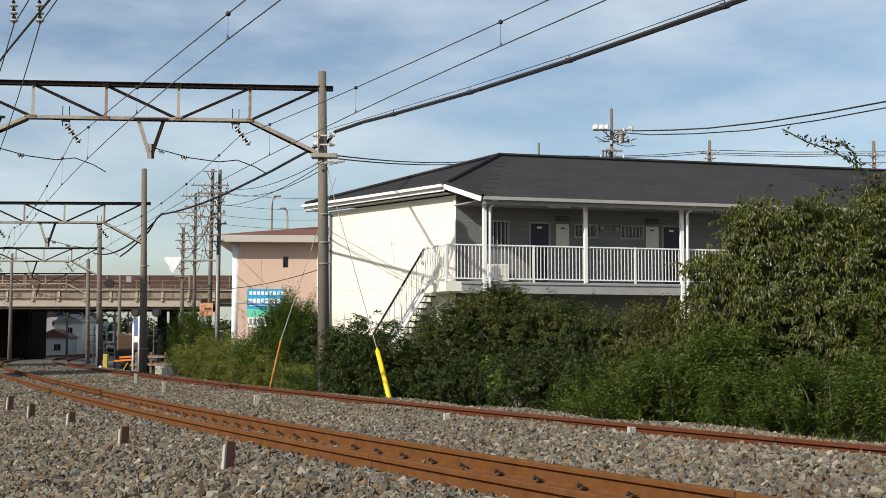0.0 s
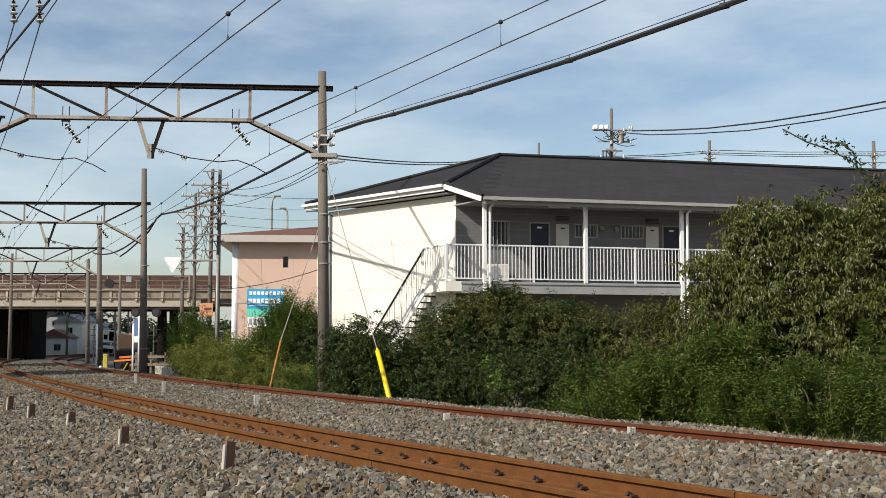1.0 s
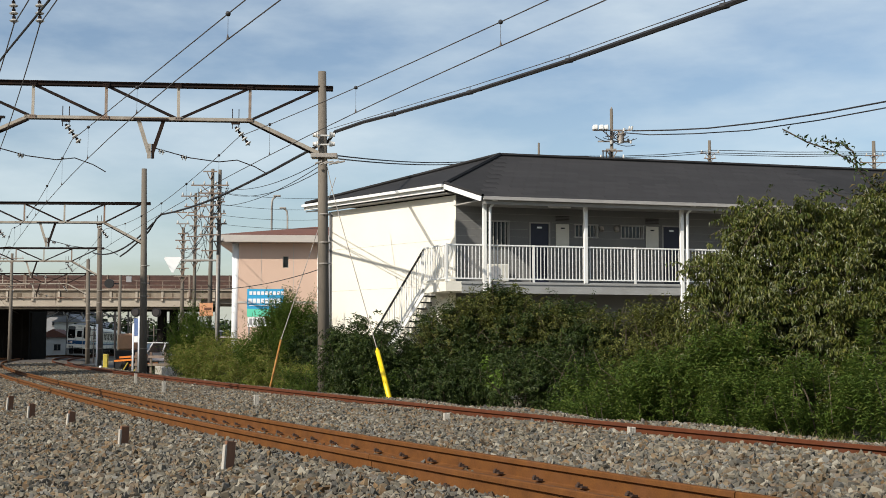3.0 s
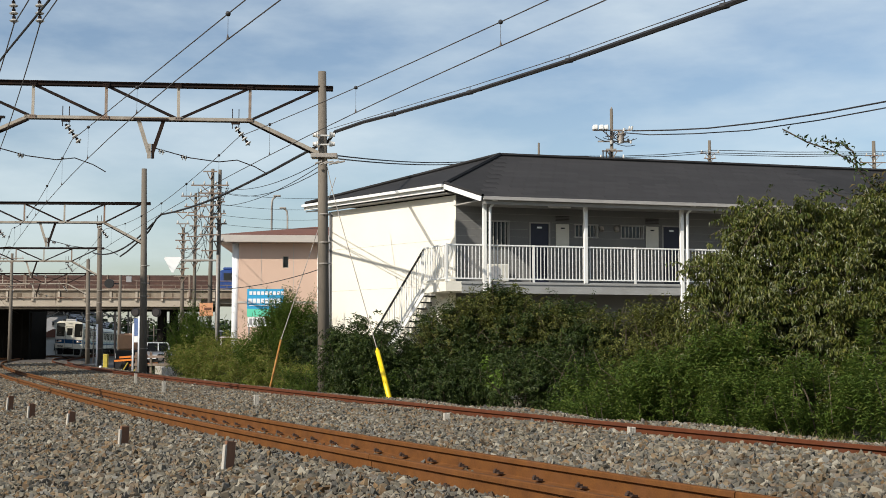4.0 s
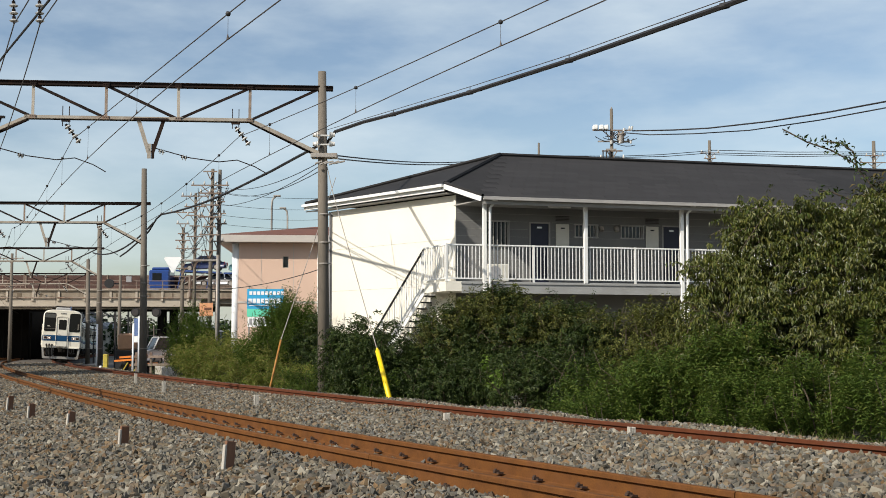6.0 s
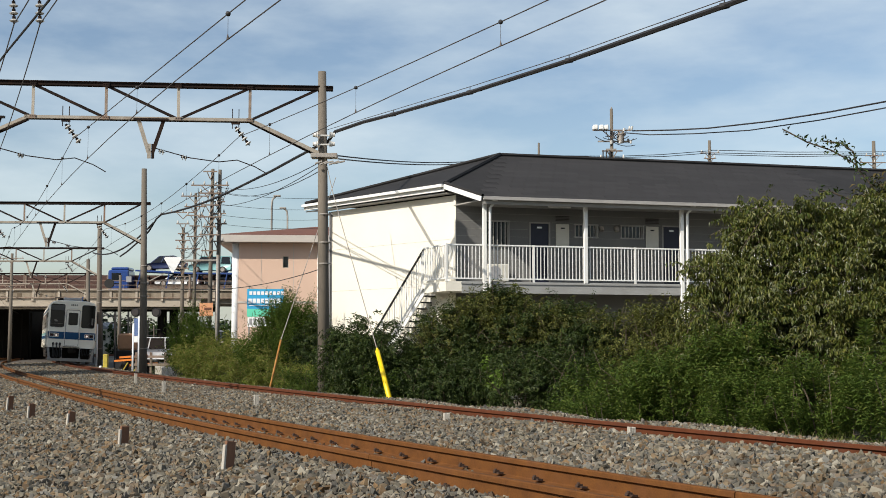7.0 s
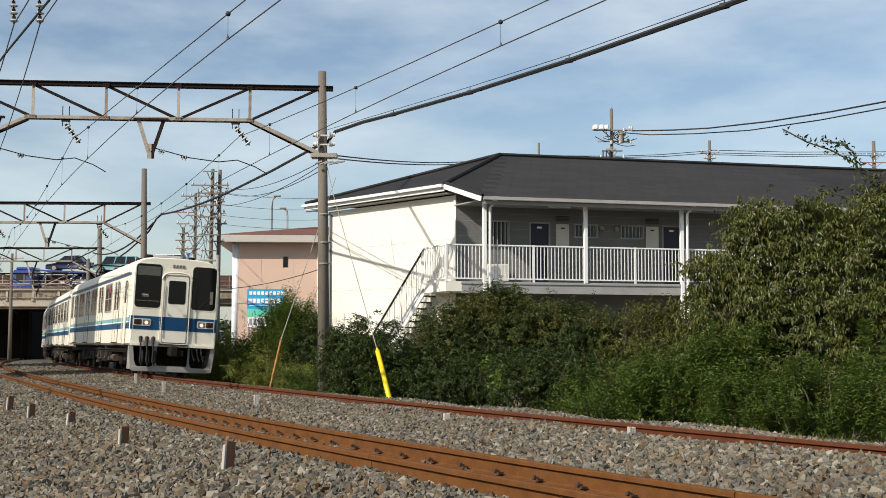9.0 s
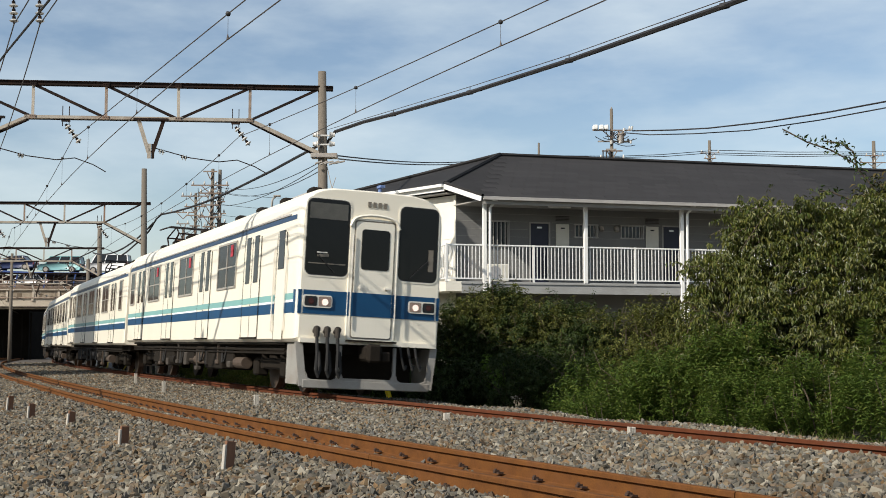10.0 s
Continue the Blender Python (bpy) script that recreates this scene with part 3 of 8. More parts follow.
    # roof posts with a downpipe
    for u, pipe in ((0.64, True), (3.78, False), (7.14, True), (10.4, False), (13.7, True)):
        bm = B()
        foot_z = base if pipe else FLOOR2 - 0.05
        hbox(bm, u - 0.12 if pipe else u, rn + 0.01, (foot_z + EAVE) / 2, 0.12, 0.12, EAVE - foot_z - 0.04, 0.012)
        part("roof_post", bm, M["white_paint"], h)
        if pipe:
            bm = B()
            tube(bm, [hp(u + 0.10, 1.72, EAVE - 0.02), hp(u + 0.10, 1.72, EAVE - 0.16), hp(u + 0.02, 1.52, EAVE - 0.30), hp(u + 0.02, 1.50, FLOOR2), hp(u + 0.02, 1.50, base)], 0.042, 8)
            box(bm, hp(u + 0.10, 1.72, EAVE - 0.05), (0.16, 0.16, 0.14), HROT)
            part("downpipe", bm, M["white_paint"], h, smooth=False)
    # end railing of the gallery, landing and stairs
    q0 = hp(-0.67, rn, 0)
    q1 = Vector((-0.60, 38.75, 0))
    for z, w in ((FLOOR2 + 1.10, 0.05), (FLOOR2 + 0.09, 0.04)):
        bm = B()
        beam(bm, q0 + Vector((0, 0, z)), q1 + Vector((0, 0, z)), w, w)
        part("handrail", bm, M["white_paint"], h)
    nn = 13
    for k in range(1, nn + 1):
        c = q0.lerp(q1, k / nn)
        share("picket", p0.data, Matrix.Translation(c + Vector((0, 0, FLOOR2 + 0.59))) @ HROT, h)
    bm = B()
    prism(bm, [tuple(v[:2]) for v in (hp(-0.69, 1.40, 0), hp(0.6, 1.40, 0), hp(0.6, 0.0, 0), HA + HE * 0.9 + n_e * 0.02, q1)], FLOOR2 - 0.30, FLOOR2 - 0.003)
    part("landing", bm, M["house_white"], h, "white stair landing")
    st = HE
    foot = q1 + st * 3.05
    drop = 3.15
    def on(f, z):
        p = q1.lerp(foot, f)
        return Vector((p.x, p.y, FLOOR2 - drop * f + z))
    for off in (0.02, 1.02):
        for z in (-0.05, -0.28):
            bm = B()
            o = -n_e * off
            beam(bm, on(0, z) + o, on(1, z) + o, 0.05, 0.12)
            part("stringer", bm, M["white_paint"], h)
    for off in (0.02,):
        bm = B()
        beam(bm, on(0, 1.08), on(1, 1.08), 0.05, 0.05)
        part("stair_handrail", bm, M["steel_dark"], h)
    for k in range(1, 25):
        share("picket", p0.data, Matrix.Translation(on(k / 25, 0.55)) @ HROT, h)
    for f_ in (0.02, 0.36, 0.7, 0.98):
        bm = B()
        beam(bm, on(f_, -0.1), on(f_, 1.1), 0.055, 0.055, up=(1, 0, 0))
        part("rail_post", bm, M["white_paint"], h)
    # treads coloured dark to hold the shade they lie in
    for k in range(16):
        bm = B()
        c = on((k + 0.5) / 16, -0.08) - n_e * 0.52
        box(bm, c, (0.25, 1.0, 0.04), me_rot)
        part("stair_tread", bm, M["steel_dark"], h)
    # roof: hipped at the end, lower over the gallery
    sl = 0.357
    G0, G1 = hp(-0.75, 1.78, EAVE), hp(29.5, 1.78, EAVE)
    c0 = Vector((0.065, 38.40, 5.95))
    c1 = Vector((-4.95, 44.15, 5.95))
    r0, r1 = Vector((2.01, 43.38, 7.60)), Vector((2.01, 43.38, 7.60)) + HU * 27
    b1 = c1 + HU * 33
    g0 = hp(0.35, 1.78, EAVE)
    vs = [g0, G1, r1, r0, c0, c1, b1]
    dn = Vector((0, 0, -0.09))
    vs2 = [v + dn for v in vs]
    fs = [(0, 1, 2, 3), (0, 3, 4), (4, 3, 5), (5, 3, 2, 6)]
    k = len(vs)
    fs += [tuple(i + k for i in reversed(f_)) for f_ in fs]
    for a, b in ((0, 1), (1, 2), (2, 6), (6, 5), (5, 4), (4, 0)):
        fs.append((a, a + k, b + k, b))
    roof = solid("roof", vs + vs2, fs, M["slate"], h, "black slate roof, hipped at the end")
    # slates: courses on the two seen slopes
    slate = boxes(((0, 0, 0), (0.89, 0.36, 0.006)))
    s0 = part("slate", slate, M["slate_piece_ob"], roof)
    nrm = (G1 - g0).cross(r0 - g0).normalized()
    upv = nrm.cross(HU).normalized()
    if upv.z < 0:
        upv = -upv
    def slate_m(p, ux, uy, uz):
        tilt = Matrix.Rotation(0.012, 4, "X")
        return Matrix(((ux.x, uy.x, uz.x, p.x), (ux.y, uy.y, uz.y, p.y), (ux.z, uy.z, uz.z, p.z), (0, 0, 0, 1))) @ tilt
    nrm = nrm if nrm.z > 0 else -nrm
    first = True
    length = (r0 - g0).dot(upv)
    rows_ = int(length / 0.33)
    hip = (r0 - g0)
    cnt = 0
    for j in range(rows_):
        v = 0.17 + j * 0.33
        start = hip.dot(HU) * (v / length) + 0.32
        u = start + (0.45 if j % 2 else 0.0)
        while u < 13.5 and cnt < 290:
            p = g0 + HU * u + upv * v + nrm * 0.005
            m = slate_m(p, HU, upv, nrm)
            if first:
                s0.matrix_basis, first = m, False
            else:
                share("slate", s0.data, m, roof)
            cnt += 1
            u += 0.9
    bm = B()
    tube(bm, [c0 + Vector((0, 0, 0.03)), r0 + Vector((0, 0, 0.05))], 0.07, 6)
    tube(bm, [g0 + Vector((0, 0, 0.03)), c0 + Vector((0, 0, 0.03))], 0.06, 6)
    tube(bm, [r0 + Vector((0, 0, 0.04)), r1 + Vector((0, 0, 0.04))], 0.07, 6)
    tube(bm, [r0 + Vector((0, 0, 0.05)), c1 + Vector((0, 0, 0.03))], 0.07, 6)
    part("ridge_cap", bm, M["slate"], roof)
    # fascia, barge and gutters
    bm = B()
    beam(bm, c0 + n_e * 0.02 + Vector((0, 0, -0.12)), c1 + n_e * 0.02 + Vector((0, 0, -0.12)), 0.05, 0.20)
    part("fascia", bm, M["white_paint"], h)
    bm = B()
    beam(bm, c0 + n_e * 0.10 + Vector((0, 0, -0.05)), c1 + n_e * 0.10 + Vector((0, 0, -0.07)), 0.11, 0.09)
    part("gutter", bm, M["white_paint"], h)
    bm = B()
    beam(bm, c0 + Vector((-0.03, -0.03, -0.08)), g0 + Vector((-0.04, -0.03, -0.07)), 0.04, 0.15)
    part("barge_board", bm, M["white_paint"], h)
    bm = B()
    beam(bm, g0 + HN * 0.06 + Vector((0, 0, -0.05)), G1 + HN * 0.06 + Vector((0, 0, -0.05)), 0.12, 0.02)
    beam(bm, g0 + HN * 0.11 + Vector((0, 0, -0.02)), G1 + HN * 0.11 + Vector((0, 0, -0.02)), 0.02, 0.05)
    beam(bm, g0 + HN * 0.08 + Vector((0, 0, -0.075)), G1 + HN * 0.08 + Vector((0, 0, -0.075)), 0.09, 0.04)
    part("gutter", bm, M["gutter_grey"], h)
    bm = B()
    beam(bm, g0 - HN * 0.04 + Vector((0, 0, -0.14)), G1 - HN * 0.04 + Vector((0, 0, -0.14)), 0.04, 0.16)
    part("fascia", bm, M["soffit"], h)
    bm = B()
    prism(bm, [tuple(v[:2]) for v in (g0 - HN * 0.05, G1 - HN * 0.05, hp(29.5, 0, 0), HA + HE * 0.1)], EAVE - 0.10, EAVE - 0.06)
    part("soffit", bm, M["soffit"], h)
    bm = B()
    prism(bm, [tuple(v[:2]) for v in (c0 - n_e * 0.04, HA + HN * 0.05, HA + HE * 6.6, c1 - n_e * 0.04)], 5.66, 5.70)
    part("soffit", bm, M["soffit"], h)
    bm = B()
    tube(bm, [e1 + n_e * 0.05 + Vector((0, 0, 5.6)), e1 + n_e * 0.05 + Vector((0, 0, base))], 0.035, 8)
    part("downpipe", bm, M["far_grey"], h)
    # small things on the gallery
    for u, w in ((1.25, 0.70),):
        bm = B()
        hbox(bm, u, 0.30, FLOOR2 + 0.33, w, 0.28, 0.54, 0.02)
        ac = part("air_conditioner", bm, M["meter"])
        tagged(ac, "off-white outdoor air conditioner unit on the gallery floor", "air conditioner", "air conditioners on the gallery")
        bm = B()
        rod(bm, hp(u - 0.1, 0.43, FLOOR2 + 0.33), hp(u - 0.1, 0.45, FLOOR2 + 0.33), 0.21, n=20)
        part("fan_grille", bm, M["far_grey"], ac)
        bm = B()
        for dx in (-0.25, 0.25):
            hbox(bm, u + dx, 0.30, FLOOR2 + 0.03, 0.08, 0.30, 0.062)
        part("foot", bm, M["black"], ac)
    return h


M["gutter_grey"] = mat("gutter_grey", (0.40, 0.385, 0.36), (0.30, 0.285, 0.27), rough=0.5, scale=3)
M["meter"] = mat("meter", (0.62, 0.60, 0.53), (0.55, 0.53, 0.47), rough=0.6)
M["slate_piece_ob"] = pieces("slate_piece_ob", [(0.031, 0.029, 0.029), (0.026, 0.0245, 0.0245), (0.034, 0.032, 0.032), (0.028, 0.0265, 0.0265)], fine=30, spec=0.25, rough=0.85, island=False)


def B_frame(a, b, z0, z1, w, n):
    bm = B()
    zc, uc = (z0 + z1) / 2, (a + b) / 2
    hbox(bm, a + w / 2, n, zc, w, 0.07, z1 - z0)
    hbox(bm, b - w / 2, n, zc, w, 0.07, z1 - z0)
    hbox(bm, uc, n, z1 - w / 2, b - a - 2 * w, 0.07, w)
    hbox(bm, uc, n, z0 + w / 2, b - a - 2 * w, 0.07, w)
    return bm


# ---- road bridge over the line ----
# near black: deep shade under the bridge, put into the colour
M["bridge_shade"] = mat("bridge_shade", (0.016, 0.014, 0.012), (0.009, 0.008, 0.007), rough=0.95, spec=0.03, scale=1.0, stain=(0.028, 0.024, 0.02), amount=0.3)
M["soot_stain"] = mat("soot_stain", (0.10, 0.075, 0.052), (0.17, 0.135, 0.10), scale=3, streak=4, spec=0.1)
BR_Y, BR_W = 117.5, 9.5
BROT = Matrix.Rotation(radians(1.2), 4, "Z")


def make_bridge():
    b = thing("road_bridge", "concrete and steel road bridge with stained parapet and brown barrier", "bridge", Matrix.Translation((-33, BR_Y, 0)) @ BROT, kind="structure")
    x0, x1 = -40.0, 40.0
    part("deck", boxes(((-2.5, BR_W / 2, 4.95), (200.0, BR_W - 0.5, 0.5))), M["old_concrete"], b)
    # girders
    for k in range(5):
        y = 0.3 + k * (BR_W - 0.6) / 4
        bm = boxes((((x0 + 10.2) / 2, y, 4.45), (10.2 - x0, 0.35, 0.55)), (((x0 + 10.2) / 2, y, 4.20), (10.2 - x0, 0.6, 0.06)))
        part("girder", bm, M["girder"] if k == 0 else M["bridge_shade"], b)
    bm = boxes((((x0 + 10.0) / 2, -0.06, 4.72), (10.0 - x0, 0.3, 0.86)))
    part("edge_girder", bm, M["girder"], b, "pale stained edge girder")
    part("far_parapet", boxes(((-72.0, -0.02, 5.55), (63.0, 0.18, 0.82))), M["parapet"], b)
    part("far_parapet", boxes(((69.0, -0.02, 5.55), (57.0, 0.18, 0.82))), M["parapet"], b)
    part("embankment", boxes(((-70.0, 4.7, 1.5), (75.0, 9.0, 6.0))), M["soil"], b)
    part("embankment", boxes(((57.5, 4.7, 1.5), (80.0, 9.0, 6.0))), M["soil"], b)
    # parapet panels with posts
    n = 0
    x = x0
    while x < x1:
        bm = boxes(((x + 1.22, -0.02, 5.55), (2.40, 0.18, 0.82)))
        part("parapet_panel", bm, M["parapet"], b)
        bm = boxes(((x, -0.14, 5.50), (0.22, 0.10, 0.95)))
        part("parapet_post", bm, M["girder"], b)
        part("ledge", boxes(((x + 1.22, -0.17, 5.98), (2.42, 0.26, 0.10), None, 0.01)), M["girder"], b)
        part("drip_stain", boxes(((x + 0.55 + 0.6 * math.sin(x * 2.1), -0.116, 5.42), (0.34 + 0.2 * math.sin(x * 3.7), 0.012, 0.50))), M["soot_stain"], b)
        part("bracket", prism(B(), [(x - 0.12, -0.36), (x + 0.12, -0.36), (x + 0.12, -0.2), (x - 0.12, -0.2)], 4.95, 5.14), M["girder"], b)
        bm = B()
        rod(bm, (x, -0.10, 5.9), (x, -0.10, 6.85), 0.045, n=6)
        part("rail_post", bm, M["steel_weather"], b)
        bm = B()
        rod(bm, (x + 1.22, -0.10, 5.9), (x + 1.22, -0.10, 6.45), 0.035, n=6)
        part("rail_post", bm, M["steel_weather"], b)
        x += 2.44
    for z, r in ((6.85, 0.04), (6.45, 0.035), (6.12, 0.035)):
        bm = B()
        rod(bm, (x0, -0.10, z), (x1, -0.10, z), r, n=6)
        part("hand_rail", bm, M["steel_weather"], b)
    part("kerb", boxes(((0, 0.6, 5.28), (x1 - x0, 0.25, 0.18))), M["girder"], b)
    # brown barrier of panels between the carriageways
    x = x0
    while x < x1:
        part("barrier_panel", boxes(((x + 1.98, 4.55, 6.42), (3.92, 0.10, 2.44))), M["deck_brown"], b)
        part("barrier_post", boxes(((x, 4.50, 6.42), (0.14, 0.14, 2.5))), M["steel_weather"], b)
        x += 4.0
    # abutment and piers; the near-black ones carry the shade under the deck
    part("abutment", boxes(((-21.15, 12.5, 1.5), (24.0, 6.0, 5.6))), M["bridge_shade"], b, "abutment coloured near black for the shade under the bridge")
    part("abutment", boxes(((16.5, 4.7, 1.6), (1.0, 9.6, 5.4))), M["far_grey"], b)
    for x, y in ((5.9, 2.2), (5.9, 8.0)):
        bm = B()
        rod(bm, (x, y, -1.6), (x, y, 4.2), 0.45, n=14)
        part("pier", bm, M["bridge_shade"], b)
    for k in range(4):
        part("fence_post", boxes(((-7.6 - k * 0.9, 5.2, 1.2), (0.12, 0.12, 5.4))), M["bridge_shade"], b)
    part("service_pipe", rod(B(), (x0, -0.34, 5.22), (x1, -0.34, 5.22), 0.06, n=8), M["steel_weather"], b)
    part("service_pipe", rod(B(), (x0, -0.30, 4.36), (10.0, -0.30, 4.36), 0.05, n=8), M["bridge_shade"], b)
    bm = B()
    rod(bm, (9.0, -0.4, 5.3), (9.0, -0.4, 7.4), 0.12, n=8)
    part("drain_pipe", bm, M["steel_weather"], b)
    bm = boxes(((3.2, -0.3, 7.0), (0.5, 0.1, 0.55)))
    part("sign_plate", bm, M["far_grey"], b)


# ---- overhead line ----
def angle_bar(bm, a, b, w, up=(0, 0, 1), side=1.0):
    """An angle section of leg w from a to b: one leg upright, one level."""
    a, b = Vector(a), Vector(b)
    y = (b - a).normalized()
    x = y.cross(Vector(up)).normalized()
    z = x.cross(y)
    beam(bm, a, b, 0.014, w, up)
    o = x * (w / 2 * side) - z * (w / 2)
    beam(bm, a + o, b + o, w, 0.014, up)
    return bm


def disc_string(bm_porcelain, bm_caps, a, b, n, r):
    """A string of n ribbed discs with dark metal caps from a to b."""
    a, b = Vector(a), Vector(b)
    for k in range(n):
        c, e = a.lerp(b, k / n), a.lerp(b, (k + 1) / n)
        rod(bm_caps, c, c.lerp(e, 0.45), r * 0.42, n=8)
        rod(bm_porcelain, c.lerp(e, 0.38), c.lerp(e, 0.58), r * 0.5, r, n=14)
        rod(bm_porcelain, c.lerp(e, 0.58), c.lerp(e, 0.72), r, r * 0.75, n=14)
        rod(bm_caps, c.lerp(e, 0.72), e, r * 0.2, n=6)


def make_portal(base, top_z, r0, r1, left, zb_r, zb_l, drop, bays, n_feed, label):
    """A concrete pole with a truss beam that reaches across both tracks to a second pole. base, left: (x, y)."""
    bx, by = base
    lx, ly = left
    gz = ground_z(bx, by) - 0.6
    t = thing("line_portal", label, "catenary portal", pose(bx, by, gz), "portals over the tracks")
    Lp = Vector((lx - bx, ly - by, 0))
    u = Lp.normalized()
    part("pole", rod(B(), (0, 0, 0), (-0.14 if r0 > 0.15 else 0.0, 0, top_z - gz), r0, r1, n=18), M["pole"], t, smooth=True)
    for z in (2.2, 4.6, 5.2, 6.0):
        bm = B()
        rod(bm, (-0.02, 0, z), (-0.02, 0, z + 0.03), r0 + 0.005, n=14)
        box(bm, (-0.02 + r0, -0.03, z + 0.015), (0.05, 0.06, 0.05))
        part("band", bm, M["steel_grey"], t)
    part("pole", rod(B(), Lp, Lp + Vector((0, 0, top_z - gz)), r0, r1, n=14), M["pole"], t, smooth=True)
    near = by < 50
    fr = Vector((u.y, -u.x, 0)).normalized()
    if fr.y > 0:
        fr = -fr                                         # towards the viewer's side
    def on(d, z, out=0.0):
        return u * d + Vector((0, 0, z - gz)) + fr * out
    Ln = Lp.length
    up_z = lambda d: zb_r + (zb_l - zb_r) * d / Ln
    # top chord: two angles back to back under a cover strip, with a collar round the pole
    bm = B()
    angle_bar(bm, on(-0.18, up_z(0), 0.04), on(Ln + 0.18, up_z(Ln), 0.04), 0.10)
    angle_bar(bm, on(-0.18, up_z(0), -0.04), on(Ln + 0.18, up_z(Ln), -0.04), 0.10)
    beam(bm, on(-0.18, up_z(0) + 0.055), on(Ln + 0.18, up_z(Ln) + 0.055), 0.18, 0.02)
    part("top_chord", bm, M["steel_black"], t)
    d1 = bays[0]
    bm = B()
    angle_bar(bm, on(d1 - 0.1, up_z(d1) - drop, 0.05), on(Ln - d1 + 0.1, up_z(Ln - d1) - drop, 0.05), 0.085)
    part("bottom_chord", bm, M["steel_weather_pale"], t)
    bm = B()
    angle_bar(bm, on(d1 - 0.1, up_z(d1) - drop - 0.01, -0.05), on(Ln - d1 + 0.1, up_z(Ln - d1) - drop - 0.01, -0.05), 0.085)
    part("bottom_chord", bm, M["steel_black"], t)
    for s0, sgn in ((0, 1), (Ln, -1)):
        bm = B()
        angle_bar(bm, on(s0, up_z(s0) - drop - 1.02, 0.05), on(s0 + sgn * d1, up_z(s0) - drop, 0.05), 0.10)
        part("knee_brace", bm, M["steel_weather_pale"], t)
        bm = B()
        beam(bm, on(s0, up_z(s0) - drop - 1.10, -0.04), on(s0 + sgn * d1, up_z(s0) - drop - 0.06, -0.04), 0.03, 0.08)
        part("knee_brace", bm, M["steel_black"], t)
    ds = list(bays)
    while ds[-1] + 2.0 < Ln - d1:
        ds.append(ds[-1] + (bays[1] - bays[0]))
    for k, dd in enumerate(ds):
        bm = B()
        angle_bar(bm, on(dd, up_z(dd) - drop, 0.02), on(dd, up_z(dd), 0.02), 0.075, up=(1, 0, 0))
        part("web_post", bm, M["steel_weather_pale"] if k % 2 else M["steel_weather"], t)
        if near:                                         # gussets with their bolts
            for z, g_ in ((up_z(dd) - drop, "steel_weather"), (up_z(dd) - 0.03, "steel_black")):
                bm = B()
                beam(bm, on(dd - 0.09, z, 0.075), on(dd + 0.09, z, 0.075), 0.012, 0.10)
                for e in (-0.06, 0.0, 0.06):
                    rod(bm, on(dd + e, z + 0.02, 0.08), on(dd + e, z + 0.02, 0.10), 0.012, n=6)
                part("gusset", bm, M[g_], t)
        a = ds[k - 1] if k else 0.25
        bm = B()
        if k % 4 in (0, 1):
            angle_bar(bm, on(dd, up_z(dd) - drop), on(a, up_z(a) - 0.03), 0.07)
        else:
            angle_bar(bm, on(a, up_z(a) - drop), on(dd, up_z(dd) - 0.03), 0.07)
        part("web_diagonal", bm, M["steel_black"], t)
    bm = B()
    angle_bar(bm, on(ds[-1], up_z(ds[-1]) - drop), on(Ln - 0.25, up_z(Ln) - 0.03), 0.07)
    part("web_diagonal", bm, M["steel_black"], t)
    # a bracket in a V, with its insulators and steady arm
    for d0 in n_feed:
        zb = up_z(d0) - drop
        bm = B()
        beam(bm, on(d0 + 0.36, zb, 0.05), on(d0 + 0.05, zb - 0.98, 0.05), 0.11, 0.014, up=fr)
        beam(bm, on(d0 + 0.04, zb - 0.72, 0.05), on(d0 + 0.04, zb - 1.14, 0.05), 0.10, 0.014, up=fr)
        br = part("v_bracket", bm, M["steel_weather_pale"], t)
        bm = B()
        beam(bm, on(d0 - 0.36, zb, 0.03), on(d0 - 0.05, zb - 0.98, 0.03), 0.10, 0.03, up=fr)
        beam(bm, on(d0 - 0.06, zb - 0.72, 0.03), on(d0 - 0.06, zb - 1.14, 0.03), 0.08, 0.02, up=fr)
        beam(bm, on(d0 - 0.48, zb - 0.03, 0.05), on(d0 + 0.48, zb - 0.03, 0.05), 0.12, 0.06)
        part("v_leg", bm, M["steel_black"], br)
        for e in (0.22, 0.85):
            bm, bc = B(), B()
            disc_string(bm, bc, on(d0 - e, zb - 0.86 - e * 0.25), on(d0 - e - 0.16, zb - 0.90 - e * 0.25), 2, 0.085)
            part("insulator", bm, M["porcelain"], br)
            part("insulator_cap", bc, M["steel_black"], br)
        bm = B()
        tube(bm, [on(d0 - 0.05, zb - 0.82), on(d0 - 1.1, zb - 1.1), on(d0 - 1.9, zb - 1.2), on(d0 - 2.4, zb - 1.14), on(d0 - 2.9, zb - 1.32), on(d0 - 3.25, zb - 1.52)], 0.016, 6)
        part("steady_arm", bm, M["steel_black"], br)
    # hanging insulators that carry the upper wires
    for d0 in (n_feed[0] - 2.35, n_feed[0] + 2.35):
        zb = up_z(d0) - drop
        bm = B()
        for e in (-0.09, 0.09):
            beam(bm, on(d0 + e, zb - 0.25), on(d0 + e, zb + 0.32), 0.02, 0.02, up=(1, 0, 0))
        beam(bm, on(d0 - 0.12, zb - 0.1), on(d0 + 0.12, zb - 0.1), 0.05, 0.05)
        hg = part("hanger", bm, M["steel_black"], t)
        bm, bc = B(), B()
        disc_string(bm, bc, on(d0, zb - 0.2), on(d0 - 0.40, zb - 0.72), 4, 0.10)
        part("insulator", bm, M["porcelain"], hg)
        part("insulator_cap", bc, M["steel_black"], hg)
    return t


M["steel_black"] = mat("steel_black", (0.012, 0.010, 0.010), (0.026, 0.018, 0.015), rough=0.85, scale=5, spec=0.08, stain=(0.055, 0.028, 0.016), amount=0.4)
